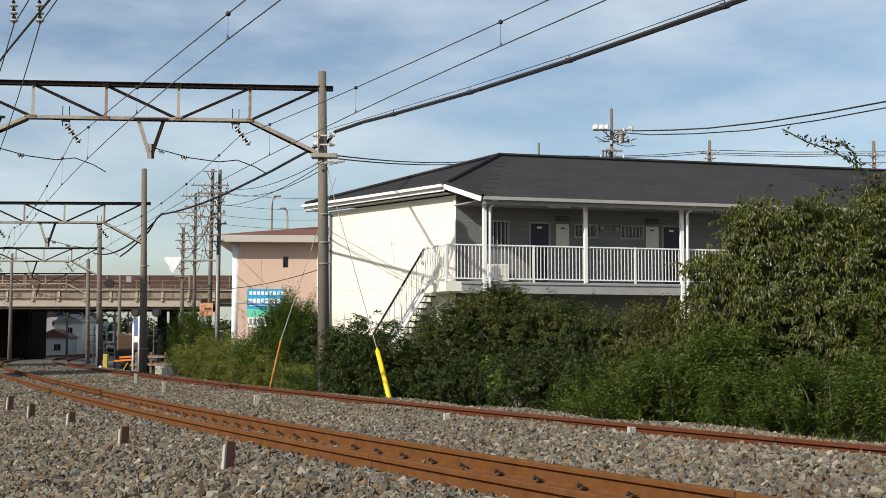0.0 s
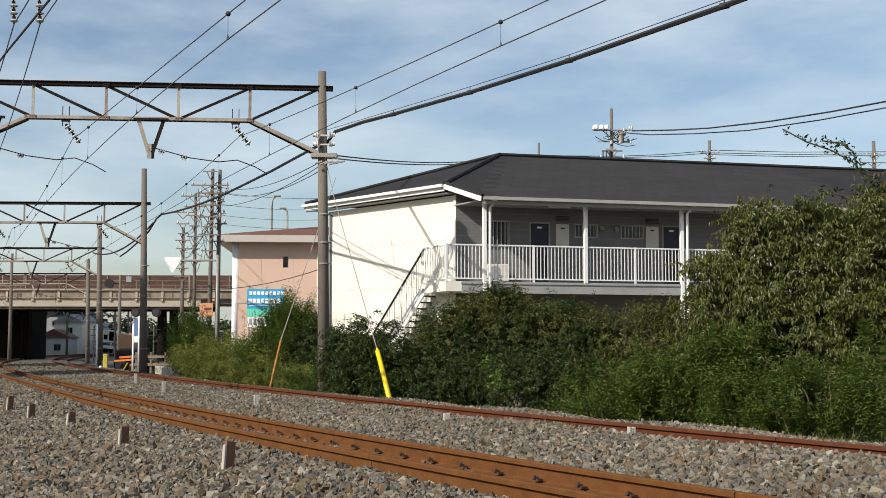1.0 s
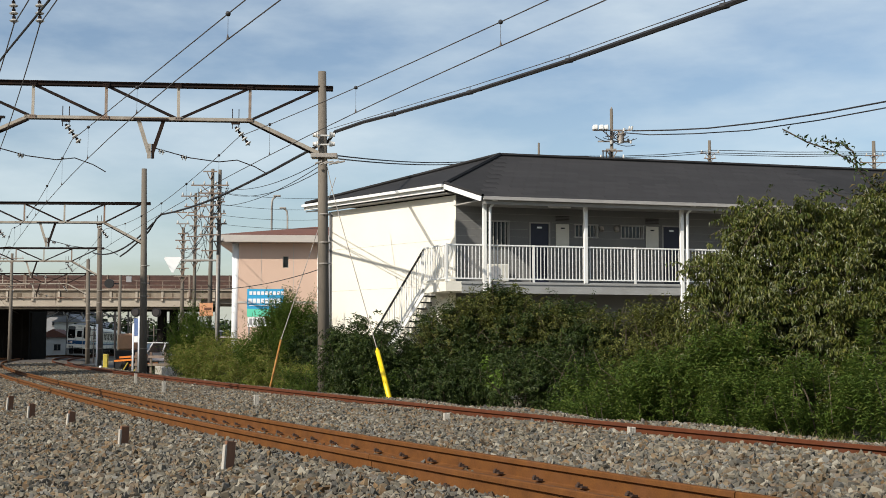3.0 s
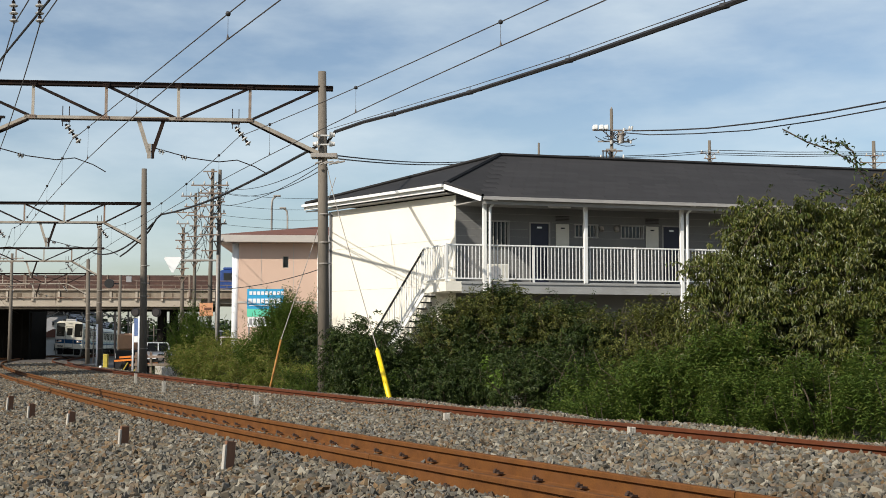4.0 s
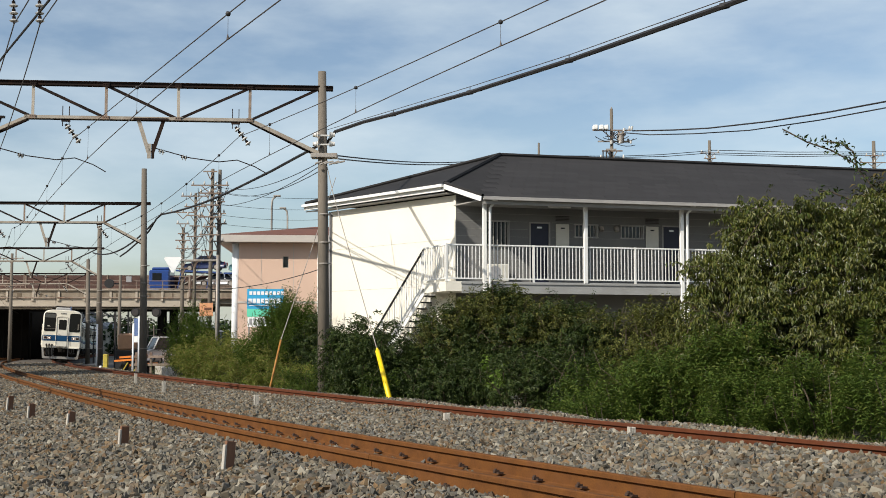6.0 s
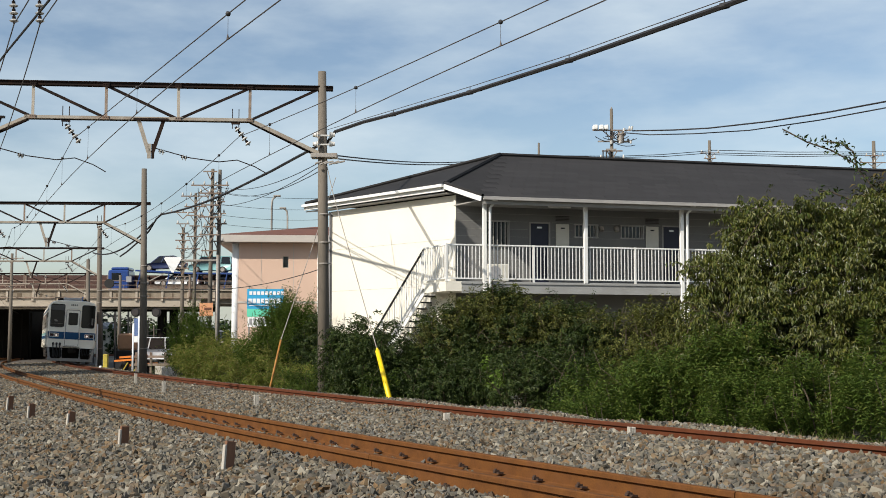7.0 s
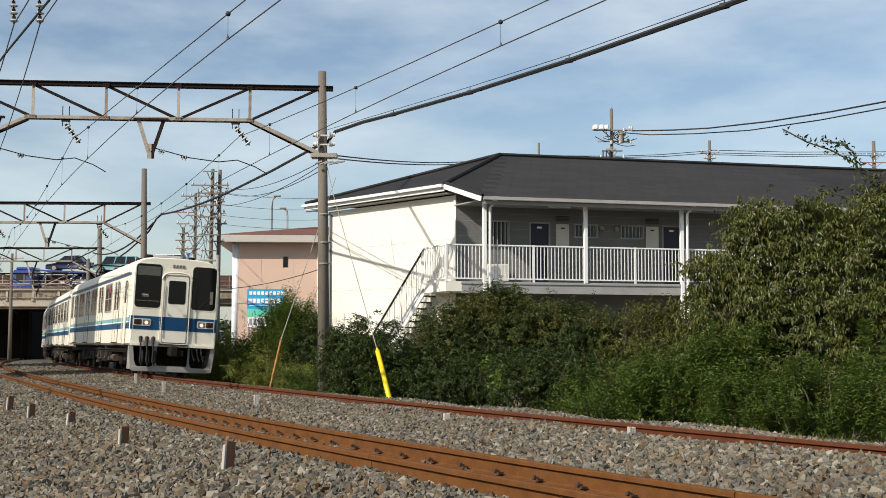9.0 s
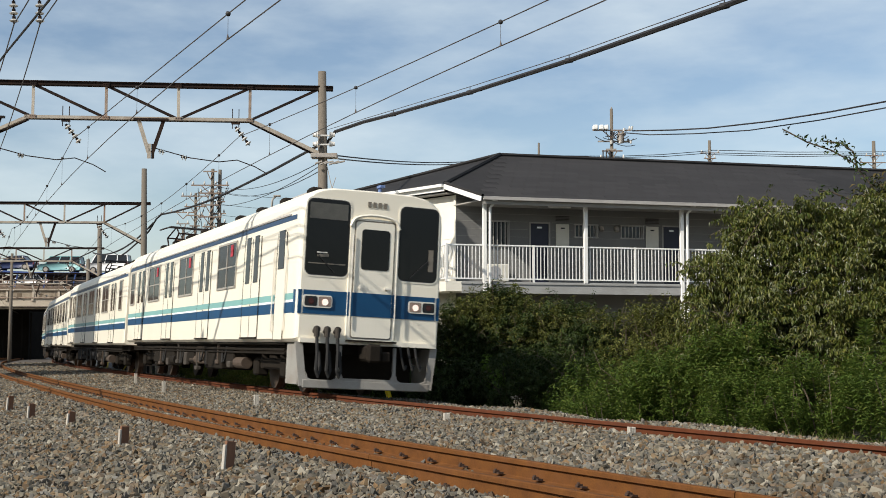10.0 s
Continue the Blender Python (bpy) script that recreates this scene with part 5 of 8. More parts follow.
# ---- the pink building and what stands before it ----
def make_pink():
    b = thing("pink_building", "two-storey salmon pink rendered building with a low brown roof", "building", pose(-13.1, 75.0, -1.0, 0, 0, 4))
    W, D, Hh = 9.2, 9.0, 8.1
    openings = [(3.35, 3.70, 6.55, 7.25), (3.38, 3.75, 3.9, 4.7)]
    holed_wall("front_wall", sorted({0.7, 5.6, *[a for o in openings for a in o[:2]]}), sorted({0.0, Hh, *[a for o in openings for a in o[2:]]}), openings, 0.2, lambda u, n, z: Vector((u, -n, z)), M["pink"], b, "salmon pink rendered wall")
    part("rear_block", boxes(((3.0, 5.0, Hh / 2), (5.3, 9.2, Hh))), M["pink"], b)
    bm = B()
    box(bm, (3.1, -0.012, 5.35 - 0.9), (4.95, 0.02, 0.12))
    part("band_course", bm, M["pink_trim"], b)
    bm = B()
    for x in (2.05, 4.0):
        box(bm, (x, -0.004, Hh / 2), (0.025, 0.01, Hh))
    part("wall_joint", bm, M["pink_trim"], b)
    for a, c, z0, z1 in openings:
        w = part("window", boxes((((a + c) / 2, 0.16, (z0 + z1) / 2), (c - a, 0.03, z1 - z0))), M["dark_glass"], b)
        bm = boxes(((a + 0.02, 0.06, (z0 + z1) / 2), (0.04, 0.06, z1 - z0)), ((c - 0.02, 0.06, (z0 + z1) / 2), (0.04, 0.06, z1 - z0)), (((a + c) / 2, 0.06, z0 + 0.02), (c - a - 0.08, 0.06, 0.04)))
        part("window_frame", bm, M["steel_grey"], w)
    bm = B()
    rod(bm, (0.5, 0.2, 0), (0.5, 0.2, Hh), 0.22, n=20)
    part("corner_column", bm, M["sign_white"], b, "round white corner column", True)
    bm = B()
    rod(bm, (5.72, 0.05, 0), (5.72, 0.05, Hh), 0.1, n=10)
    rod(bm, (5.50, -0.06, 0), (5.50, -0.06, Hh), 0.05, n=8)
    part("downpipe", bm, M["sign_white"], b)
    # balconies beside it
    part("balcony_wall", boxes(((8.0, 2.2, Hh / 2), (4.3, 0.2, Hh))), M["pink_trim"], b)
    for z in (4.35, 7.0):
        part("balcony_slab", boxes(((7.9, 1.0, z - 0.95), (4.2, 2.2, 0.2))), M["sign_white"], b)
        bm = B()
        for k in range(24):
            box(bm, (5.95 + k * 0.17, -0.02, z - 0.3), (0.03, 0.03, 1.05))
        box(bm, (7.9, -0.02, z + 0.24), (4.2, 0.06, 0.05))
        part("balcony_rail", bm, M["steel_grey"], b)
    # roof
    part("eave_board", boxes(((4.3, 4.2, Hh + 0.18), (9.8, 10.0, 0.42))), M["pink_trim"], b)
    vs = [(-0.6, -0.8, Hh + 0.40), (9.3, -0.8, Hh + 0.40), (9.3, 9.2, Hh + 0.40), (-0.6, 9.2, Hh + 0.40), (5.2, 4.0, Hh + 1.35), (7.5, 4.0, Hh + 1.35)]
    part_roof = solid("roof", vs, [(0, 1, 5, 4), (1, 2, 5), (2, 3, 4, 5), (3, 0, 4), (3, 2, 1, 0)], M["roof_brown"], b)
    for x in (3.4, 3.8):
        bm = B()
        rod(bm, (x, 0.0, 5.55 - 0.3), (x, -0.08, 5.5 - 0.3), 0.07, n=10)
        part("vent_hood", bm, M["steel_grey"], b)
    # the blue and green board
    s = thing("advertising_board", "blue and green advertising board on posts before the pink building", "signboard", pose(-9.5, 60.0, ground_z(-9.5, 60)))
    g = -ground_z(-9.5, 60)
    z0, z1 = 2.3, 3.60
    part("board", boxes(((0.9, 0, g + 3.12), (1.78, 0.05, 0.96))), M["sign_blue"], s)
    part("lower_board", boxes(((0.9, 0, g + 2.45), (1.78, 0.05, 0.38))), M["sign_green"], s)
    part("band", boxes(((0.9, -0.03, g + 2.80), (1.6, 0.012, 0.05))), M["sign_white"], s)
    for row, (z, hgt, xs_, w) in enumerate(((3.40, 0.17, np.arange(0.12, 1.7, 0.19), 0.14), (3.02, 0.23, np.arange(0.08, 1.55, 0.20), 0.16))):
        for x in xs_:
            part("letter_bar", boxes(((x + w / 2, -0.032, g + z), (w, 0.012, hgt))), M["sign_white"], s)
    part("white_panel", boxes(((0.62, 0, g + 2.0), (1.15, 0.05, 0.46))), M["sign_white"], s)
    for k in range(5):
        part("letter_bar", boxes(((0.2 + k * 0.2, -0.032, g + 2.02), (0.13, 0.012, 0.30))), M["far_grey"], s)
    for x in (0.1, 1.7):
        part("post", boxes(((x, 0.06, g + 1.7), (0.07, 0.07, 3.8 + g - 0.6))), M["steel_grey"], s)
    # orange box sign by the poles
    s = thing("orange_sign", "small orange board with a dark mark on a post", "sign", pose(-11.0, 58.0, ground_z(-11, 58)))
    g = -ground_z(-11, 58)
    part("board", boxes(((-0.08, 0, g + 2.55), (0.62, 0.08, 0.62))), M["orange"], s)
    part("mark", boxes(((0.0, -0.045, g + 2.58), (0.34, 0.01, 0.12))), M["roof_brown"], s)
    part("post", rod(B(), (0, 0.06, 0), (0, 0.06, g + 2.8), 0.04), M["steel_grey"], s)
    # low block wall below the weeds beside the crossing
    w = thing("retaining_wall", "low weathered concrete block wall", "wall", None, kind="structure")
    for k in range(9):
        a = Vector((-14.9 + k * 0.62, 69.5 - k * 1.35, -1.2))
        ob = part("block", boxes(((0, 0, 0.35), (0.42, 1.44, 0.95), None, 0.03)), M["old_concrete"], w)
        ob.matrix_basis = Matrix.Translation(a) @ Matrix.Rotation(radians(24), 4, "Z")


# ---- plants ----
def leaf_mesh(name, P, N, length, width, material, parent, rng, label="", curl=0.25, droop=0.0, T=None):
    """Leaves as folded, pointed blades at the points P, facing about N and growing along T."""
    n = len(P)
    t = rng.normal(size=(n, 3)) if T is None else T + rng.normal(size=(n, 3)) * 0.22
    if T is None:
        t[:, 2] += 0.25 - droop
    N = N / np.linalg.norm(N, axis=1, keepdims=True)
    if T is None:
        t -= N * (t * N).sum(1, keepdims=True) * 0.8
    t /= np.linalg.norm(t, axis=1, keepdims=True)
    w = np.cross(N, t)
    w /= np.linalg.norm(w, axis=1, keepdims=True) + 1e-9
    nn = np.cross(t, w)
    sc = rng.uniform(0.55, 1.3, (n, 1))
    L, Wd = length * sc, width * sc
    mid = P + t * L * 0.42
    V = np.stack([P, mid + w * Wd * 0.5 + nn * Wd * curl, P + t * L - nn * L * 0.16, mid - w * Wd * 0.5 + nn * Wd * curl], 1).reshape(-1, 3)
    i = np.arange(n)[:, None] * 4
    F = np.concatenate([i + (0, 1, 2), i + (0, 2, 3)], 1).reshape(-1, 3)
    return big_mesh(name, V, F, material, label, "", parent, kind="")


def in_blobs(blobs, n, rng, hollow=0.55):
    """Points in the outer part of ellipsoids (x, y, z, rx, ry, rz), with outward normals."""
    b = np.array(blobs, float)
    vol = (b[:, 3] * b[:, 4] * b[:, 5]) ** 0.67
    idx = rng.choice(len(b), n, p=vol / vol.sum())
    d = rng.normal(size=(n, 3))
    d /= np.linalg.norm(d, axis=1, keepdims=True)
    r = (hollow ** 3 + rng.uniform(0, 1, n) * (1 - hollow ** 3)) ** (1 / 3)
    lump = 1 + 0.16 * np.sin(d[:, 0] * 7 + idx) * np.cos(d[:, 2] * 6 + idx * 2) + 0.10 * np.sin(d[:, 1] * 13 + idx)
    P = b[idx, :3] + d * b[idx, 3:] * (r * lump)[:, None]
    return P, d + rng.normal(size=(n, 3)) * 0.55 + (0, 0, 0.35)


def sprays(blobs, n_shoots, per, reach, rng, hollow=0.6, up=0.6, bend=0.5, droop=0.3):
    """Leaves set in turn along bending shoots; the shoots stand in families, so the crown has lit heads and dark gaps."""
    n_c = max(8, n_shoots // 9)
    C, CN = in_blobs(blobs, n_c, rng, max(hollow, 0.62))
    CN /= np.linalg.norm(CN, axis=1, keepdims=True)
    idx = rng.integers(0, n_c, n_shoots)
    P0 = C[idx] + rng.normal(size=(n_shoots, 3)) * 0.10
    d = CN[idx] * 0.8 + rng.normal(size=(n_shoots, 3)) * 0.42 + (0, 0, up)
    d /= np.linalg.norm(d, axis=1, keepdims=True)
    L = reach * rng.uniform(0.45, 1.25, n_shoots) * rng.choice([1.0, 1.0, 1.0, 1.6], n_shoots)
    f = ((np.arange(per) + 0.5) / per)[None, :] + rng.uniform(-0.5, 0.5, (n_shoots, per)) / per
    Lf = (L[:, None] * f)[..., None]
    Q = P0[:, None] + d[:, None] * Lf - np.array((0, 0, 1.0)) * (Lf * f[..., None] * bend)
    tan = d[:, None] - np.array((0, 0, 1.0)) * (2 * f[..., None] * bend)
    a = (np.arange(per) * 2.4)[None, :] + rng.uniform(0, math.tau, (n_shoots, 1))
    x = np.cross(d, (0.31, 0.77, 0.55))
    x /= np.linalg.norm(x, axis=1, keepdims=True)
    y = np.cross(d, x)
    rad = x[:, None] * np.cos(a)[..., None] + y[:, None] * np.sin(a)[..., None]
    T = tan * 0.45 + rad * 0.75 - np.array((0, 0, droop))
    N = np.array((0, 0, 0.9)) + rad * 0.35 + CN[idx][:, None] * 0.35 + rng.normal(size=Q.shape) * 0.28
    return Q.reshape(-1, 3), N.reshape(-1, 3), T.reshape(-1, 3), (P0, d, L)


def twigs(rows, n, bend, r, rng):
    """Thin woody shoots under the leaves, joined as one."""
    P0, d, L = rows
    bm = B()
    for k in rng.choice(len(P0), min(n, len(P0)), replace=False):
        pts = [P0[k] - d[k] * L[k] * 0.8] + [P0[k] + d[k] * L[k] * f - np.array((0, 0, L[k] * f * f * bend)) for f in (0.0, 0.5, 1.0)]
        tube(bm, pts, r, 4)
    return bm


def bush(name, label, blobs, shoots, per, material, length, width, seed, category="bush", stems=8, reach=0.32, hollow=0.6, up=0.6, bend=0.35, droop=0.2, group="", woody=120):
    rng = np.random.default_rng(seed)
    b = np.array(blobs, float)
    bx, by = b[:, 0].mean(), b[:, 1].mean()
    t = thing(name, label, category, pose(bx, by, ground_z(bx, by) - 0.05), group)
    gz = ground_z(bx, by) - 0.05
    o = np.array((bx, by, gz))
    P, N, T, rows = sprays(blobs, shoots, per, reach, rng, hollow, up, bend, droop)
    keep = P[:, 2] > gz + 0.02
    leaf_mesh("crown", P[keep] - o, N[keep], length, width, material, t, rng, T=T[keep])
    part("twig", twigs((rows[0] - o, rows[1], rows[2]), woody, bend, 0.007, rng), M["bark"], t)
    for k in range(stems):
        e = b[rng.integers(len(b))]
        out = rng.normal(size=3) * (1, 0.4, 0.7) + (0, -0.5, 0.2)
        tip = e[:3] + out / np.linalg.norm(out) * e[3:] * rng.uniform(0.5, 0.95) - o
        foot = np.array((e[0] - bx + rng.normal() * 0.3, e[1] - by + rng.normal() * 0.2, 0.0))
        mid = (foot + tip) / 2 + rng.normal(size=3) * 0.12
        part("stem", tube(B(), [foot, mid, tip], 0.013, 5), M["bark"], t)
    return t


def weeds(name, label, places, material, height, width, seed, blades=5, category="weeds"):
    """Upright blades of grass and weeds, as one object."""
    rng = np.random.default_rng(seed)
    P = np.repeat(np.array(places, float), blades, 0)
    n = len(P)
    P[:, :2] += rng.normal(size=(n, 2)) * 0.08
    lean = rng.normal(size=(n, 3)) * 0.33
    lean[:, 2] = 1
    h = height * rng.uniform(0.45, 1.3, (n, 1))
    a = rng.uniform(0, math.tau, n)
    w = np.stack([np.cos(a), np.sin(a), np.zeros(n)], 1) * width
    bend = rng.normal(size=(n, 3)) * (0.22, 0.22, 0.02) * h
    V = np.stack([P - w, P + w, P + lean * h * 0.55 + w * 0.8, P + lean * h * 0.55 - w * 0.8, P + lean * h + bend], 1).reshape(-1, 3)
    i = np.arange(n)[:, None] * 5
    F = np.concatenate([i + (0, 1, 2), i + (0, 2, 3), i + (3, 2, 4)], 1).reshape(-1, 3)
    return big_mesh(name, V, F, material, label, category)


def make_plants():
    G = "shrubs beside the track"
    dark, hedge, mid = M["leaf_dark"], M["leaf_hedge"], M["leaf_mid"]
    # dark evergreen hedge in front of the house
    bush("bush", "dense dark green shrub beside the track", [(-1.5, 31.2, 0.25, 1.0, 0.9, 1.0), (-0.7, 30.6, -0.1, 0.9, 0.8, 0.7), (-2.2, 32.2, 0.65, 0.75, 0.6, 0.85), (-2.5, 33.0, -0.1, 0.7, 0.5, 0.7)], 3400, 12, dark, 0.085, 0.042, 21, group=G, up=0.3)
    bush("bush", "tall dense dark green shrub hiding the gallery", [(0.6, 30.6, 0.65, 1.15, 1.0, 1.25), (1.35, 30.2, 1.0, 1.0, 0.9, 1.2), (0.3, 29.2, -0.15, 1.1, 0.8, 0.75), (-0.15, 31.5, 0.8, 0.7, 0.6, 0.9)], 4600, 12, dark, 0.078, 0.036, 22, stems=22, group=G, woody=260)
    bush("bush", "wide dark shrub with brown twigs", [(2.4, 29.2, 0.8, 1.15, 1.0, 1.15), (3.2, 28.8, 0.7, 1.0, 0.9, 1.05), (2.0, 27.4, -0.1, 1.1, 0.8, 0.75), (3.0, 26.9, -0.1, 1.0, 0.7, 0.75)], 4600, 12, dark, 0.078, 0.036, 23, stems=34, group=G, woody=320)
    bush("bush", "olive green shrub with thin twigs", [(4.1, 28.4, 0.65, 0.95, 0.8, 1.15), (4.9, 27.6, 0.65, 0.9, 0.8, 1.2), (5.5, 27.2, 0.5, 0.8, 0.7, 1.2), (4.4, 26.4, -0.1, 0.9, 0.7, 0.8)], 3000, 12, hedge, 0.08, 0.032, 24, stems=40, group=G, up=0.9, reach=0.4, woody=300)
    bush("bush", "pale green climbing leaves on a dark shrub", [(1.05, 28.3, 0.35, 0.22, 0.15, 0.32), (1.25, 28.2, 0.1, 0.16, 0.12, 0.2)], 34, 7, M["leaf_light"], 0.12, 0.085, 25, stems=2, group=G, reach=0.2, woody=10)
    bush("bush", "fresh green shrub at the foot of the big tree", [(4.4, 23.2, 0.0, 1.0, 0.8, 0.75), (3.3, 24.2, -0.2, 0.9, 0.7, 0.5), (5.3, 22.3, 0.1, 0.8, 0.7, 0.9)], 2300, 16, mid, 0.085, 0.03, 26, group=G, up=1.5, reach=0.42, bend=0.12, woody=60)
    bush("bush", "fresh green leafy weeds beside the ballast", [(6.2, 20.6, -0.1, 0.8, 0.6, 0.7), (5.2, 21.4, -0.25, 0.7, 0.5, 0.45), (6.9, 19.6, -0.15, 0.7, 0.5, 0.6), (3.0, 23.0, -0.5, 0.8, 0.4, 0.25)], 1700, 16, mid, 0.085, 0.026, 27, group=G, up=1.8, reach=0.42, bend=0.1, woody=60)
    # top of the hedge in lighter leaves: its sunlight is in the colour
    bush("bush", "olive hedge top in leaves lightened for the sun on it", [(0.9, 30.2, 1.5, 0.9, 0.7, 0.5), (1.9, 29.6, 1.35, 0.8, 0.7, 0.45), (0.2, 30.6, 1.05, 0.7, 0.6, 0.5), (2.9, 29.0, 1.3, 0.8, 0.6, 0.4), (1.4, 30.0, 1.75, 0.6, 0.5, 0.4)], 2500, 12, hedge, 0.078, 0.03, 28, stems=26, group=G, up=0.9, reach=0.36, woody=200)
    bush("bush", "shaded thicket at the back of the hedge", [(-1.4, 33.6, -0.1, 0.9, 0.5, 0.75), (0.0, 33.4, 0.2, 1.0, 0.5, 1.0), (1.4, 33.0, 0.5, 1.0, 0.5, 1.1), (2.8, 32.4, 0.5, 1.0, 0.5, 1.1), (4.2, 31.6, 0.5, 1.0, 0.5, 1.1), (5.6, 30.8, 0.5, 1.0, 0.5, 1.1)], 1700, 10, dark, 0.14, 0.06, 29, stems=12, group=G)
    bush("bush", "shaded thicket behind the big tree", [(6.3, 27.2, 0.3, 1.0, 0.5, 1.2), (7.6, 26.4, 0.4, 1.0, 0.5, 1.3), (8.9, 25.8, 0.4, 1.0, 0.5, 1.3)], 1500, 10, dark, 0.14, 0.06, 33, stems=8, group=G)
    # the large tree: trunk, limbs and a crown of shoots with drooping leaves
    rng = np.random.default_rng(31)
    t = thing("tree", "broad leafy tree with drooping olive green leaves", "tree", pose(7.0, 23.6, -0.75))
    o = np.array((7.0, 23.6, -0.75))
    blobs = [(5.95, 23.6, 2.5, 0.65, 0.8, 1.15), (5.75, 23.2, 1.2, 0.7, 0.8, 1.2), (6.8, 23.4, 2.2, 0.85, 0.9, 1.3), (7.7, 23.0, 2.25, 0.9, 0.9, 1.2), (8.6, 22.8, 2.2, 0.9, 0.9, 1.2), (6.5, 22.6, 0.8, 1.1, 0.8, 1.15),
             (7.9, 22.2, 0.8, 1.2, 0.8, 1.2), (9.2, 22.0, 1.0, 1.0, 0.8, 1.3), (5.85, 23.7, 3.35, 0.28, 0.3, 0.40), (7.0, 23.4, 3.1, 0.35, 0.4, 0.5), (5.05, 23.3, 0.3, 0.6, 0.6, 0.9), (8.3, 23.4, 3.1, 0.8, 0.7, 0.6), (4.75, 23.4, 1.75, 0.28, 0.3, 0.22), (4.95, 23.4, 2.35, 0.25, 0.3, 0.25)]
    P, N, T, rows = sprays(blobs, 8400, 13, 0.46, rng, 0.5, 0.75, 0.55, 0.75)
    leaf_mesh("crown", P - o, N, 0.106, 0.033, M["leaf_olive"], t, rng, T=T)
    part("twig", twigs((rows[0] - o, rows[1], rows[2]), 500, 0.55, 0.008, rng), M["bark"], t)
    bm = B()
    tube(bm, [(0, 0, 0), (0.05, 0.05, 1.0), (0.0, 0.0, 2.0)], 0.13, 9)
    for b in blobs:
        tip = np.array(b[:3]) - o
        tube(bm, [(0.0, 0.0, 0.9), tuple(tip * (0.5, 0.5, 0.6) + (0, 0, 0.2)), tuple(tip * (0.9, 0.9, 0.88)), tuple(tip + rng.normal(size=3) * 0.1)], 0.024, 6)
    part("trunk", bm, M["bark"], t)
    # second, darker tree behind with long arching branches
    t = thing("tree", "dark tree with a long arching branch", "tree", pose(10.2, 25.5, -0.8))
    o = np.array((10.2, 25.5, -0.8))
    blobs = [(9.3, 25.4, 3.3, 0.7, 0.7, 0.8), (10.0, 25.2, 3.3, 0.9, 0.8, 1.1), (10.4, 25.0, 2.2, 1.0, 0.9, 1.6), (9.9, 24.6, 0.9, 1.0, 0.8, 1.4), (9.05, 25.4, 3.85, 0.3, 0.3, 0.3), (10.1, 25.5, 4.35, 0.45, 0.5, 0.35), (8.55, 25.4, 3.75, 0.5, 0.3, 0.2)]
    P, N, T, rows = sprays(blobs, 2900, 13, 0.5, rng, 0.5, 0.7, 0.45, 0.5)
    leaf_mesh("crown", P - o, N, 0.13, 0.046, M["leaf_olive_dark"], t, rng, T=T)
    part("twig", twigs((rows[0] - o, rows[1], rows[2]), 200, 0.45, 0.008, rng), M["bark"], t)
    arch = [Vector((9.2, 25.4, 3.6)), Vector((8.85, 25.4, 4.25)), Vector((8.5, 25.4, 4.72)), Vector((8.05, 25.4, 4.98)), Vector((7.55, 25.4, 5.15)), Vector((7.05, 25.4, 5.42))]
    arch2 = [Vector((8.6, 25.4, 4.55)), Vector((8.45, 25.3, 4.95)), Vector((8.2, 25.3, 5.12)), Vector((7.85, 25.3, 5.16))]
    arch3 = [Vector((9.3, 25.4, 3.5)), Vector((8.6, 25.3, 3.85)), Vector((8.0, 25.3, 4.1)), Vector((7.7, 25.2, 4.12))]
    bm = B()
    tube(bm, [(0, 0, 0), (-0.1, 0, 1.8), (-0.5, 0, 3.6), (-0.9, -0.1, 4.4)], 0.12, 9)
    for a in (arch, arch2, arch3):
        tube(bm, [v - Vector(o) for v in a], 0.016, 6)
    part("trunk", bm, M["bark"], t)
    Q = []
    for a in (arch, arch2, arch3):
        for i, (p, q) in enumerate(zip(a, a[1:])):
            for k in range(30 - 4 * i):
                Q.append(np.array(p.lerp(q, rng.uniform())) + rng.normal(size=3) * (0.075 - 0.012 * i))
    Q = np.array(Q)
    leaf_mesh("twig_leaves", Q - o, rng.normal(size=Q.shape) + (0, 0, 0.5), 0.12, 0.05, dark, t, rng, droop=0.4)
    # tall weeds at the foot of the trees
    for k, (x, y, h) in enumerate(((7.25, 21.4, 2.1), (7.6, 21.2, 1.8), (6.95, 21.5, 1.5), (8.1, 20.4, 1.0), (6.1, 21.0, 1.2), (8.4, 21.0, 1.5), (5.6, 21.6, 1.0))):
        r = np.random.default_rng(60 + k)
        gz = ground_z(x, y)
        t = thing("tall_weed", "tall feathery green weed before the tree", "weed", pose(x, y, gz), "tall weeds")
        n = 520
        zz = np.sort(r.uniform(0.1, h, n))
        a = np.arange(n) * 2.4 + r.normal(size=n) * 0.4
        rad = np.full(n, 0.015)
        P = np.stack([np.cos(a) * rad + 0.06 * (zz / h) ** 2, np.sin(a) * rad, zz], 1)
        rd = np.stack([np.cos(a), np.sin(a), np.full(n, 0.55)], 1)
        leaf_mesh("leaves", P, np.stack([-np.cos(a) * 0.4, -np.sin(a) * 0.4, np.full(n, 1.0)], 1), 0.17, 0.02, mid, t, r, T=rd)
        part("stem", tube(B(), [(0, 0, 0), (0.015, 0, h * 0.5), (0.06, 0, h)], 0.010, 5), mid, t)
    # feathery shrubs, vines and grass behind the pole
    bush("bush", "bright green feathery shrub before the pink building", [(-5.25, 42.5, 0.9, 0.75, 0.8, 1.2), (-4.8, 42.0, 0.6, 0.8, 0.7, 1.1), (-6.1, 42.6, 0.2, 0.75, 0.7, 1.0), (-5.5, 42.3, 1.6, 0.35, 0.35, 0.45)], 2300, 16, mid, 0.14, 0.022, 41, group=G, up=2.2, reach=0.7, bend=0.05, droop=-0.3, woody=30)
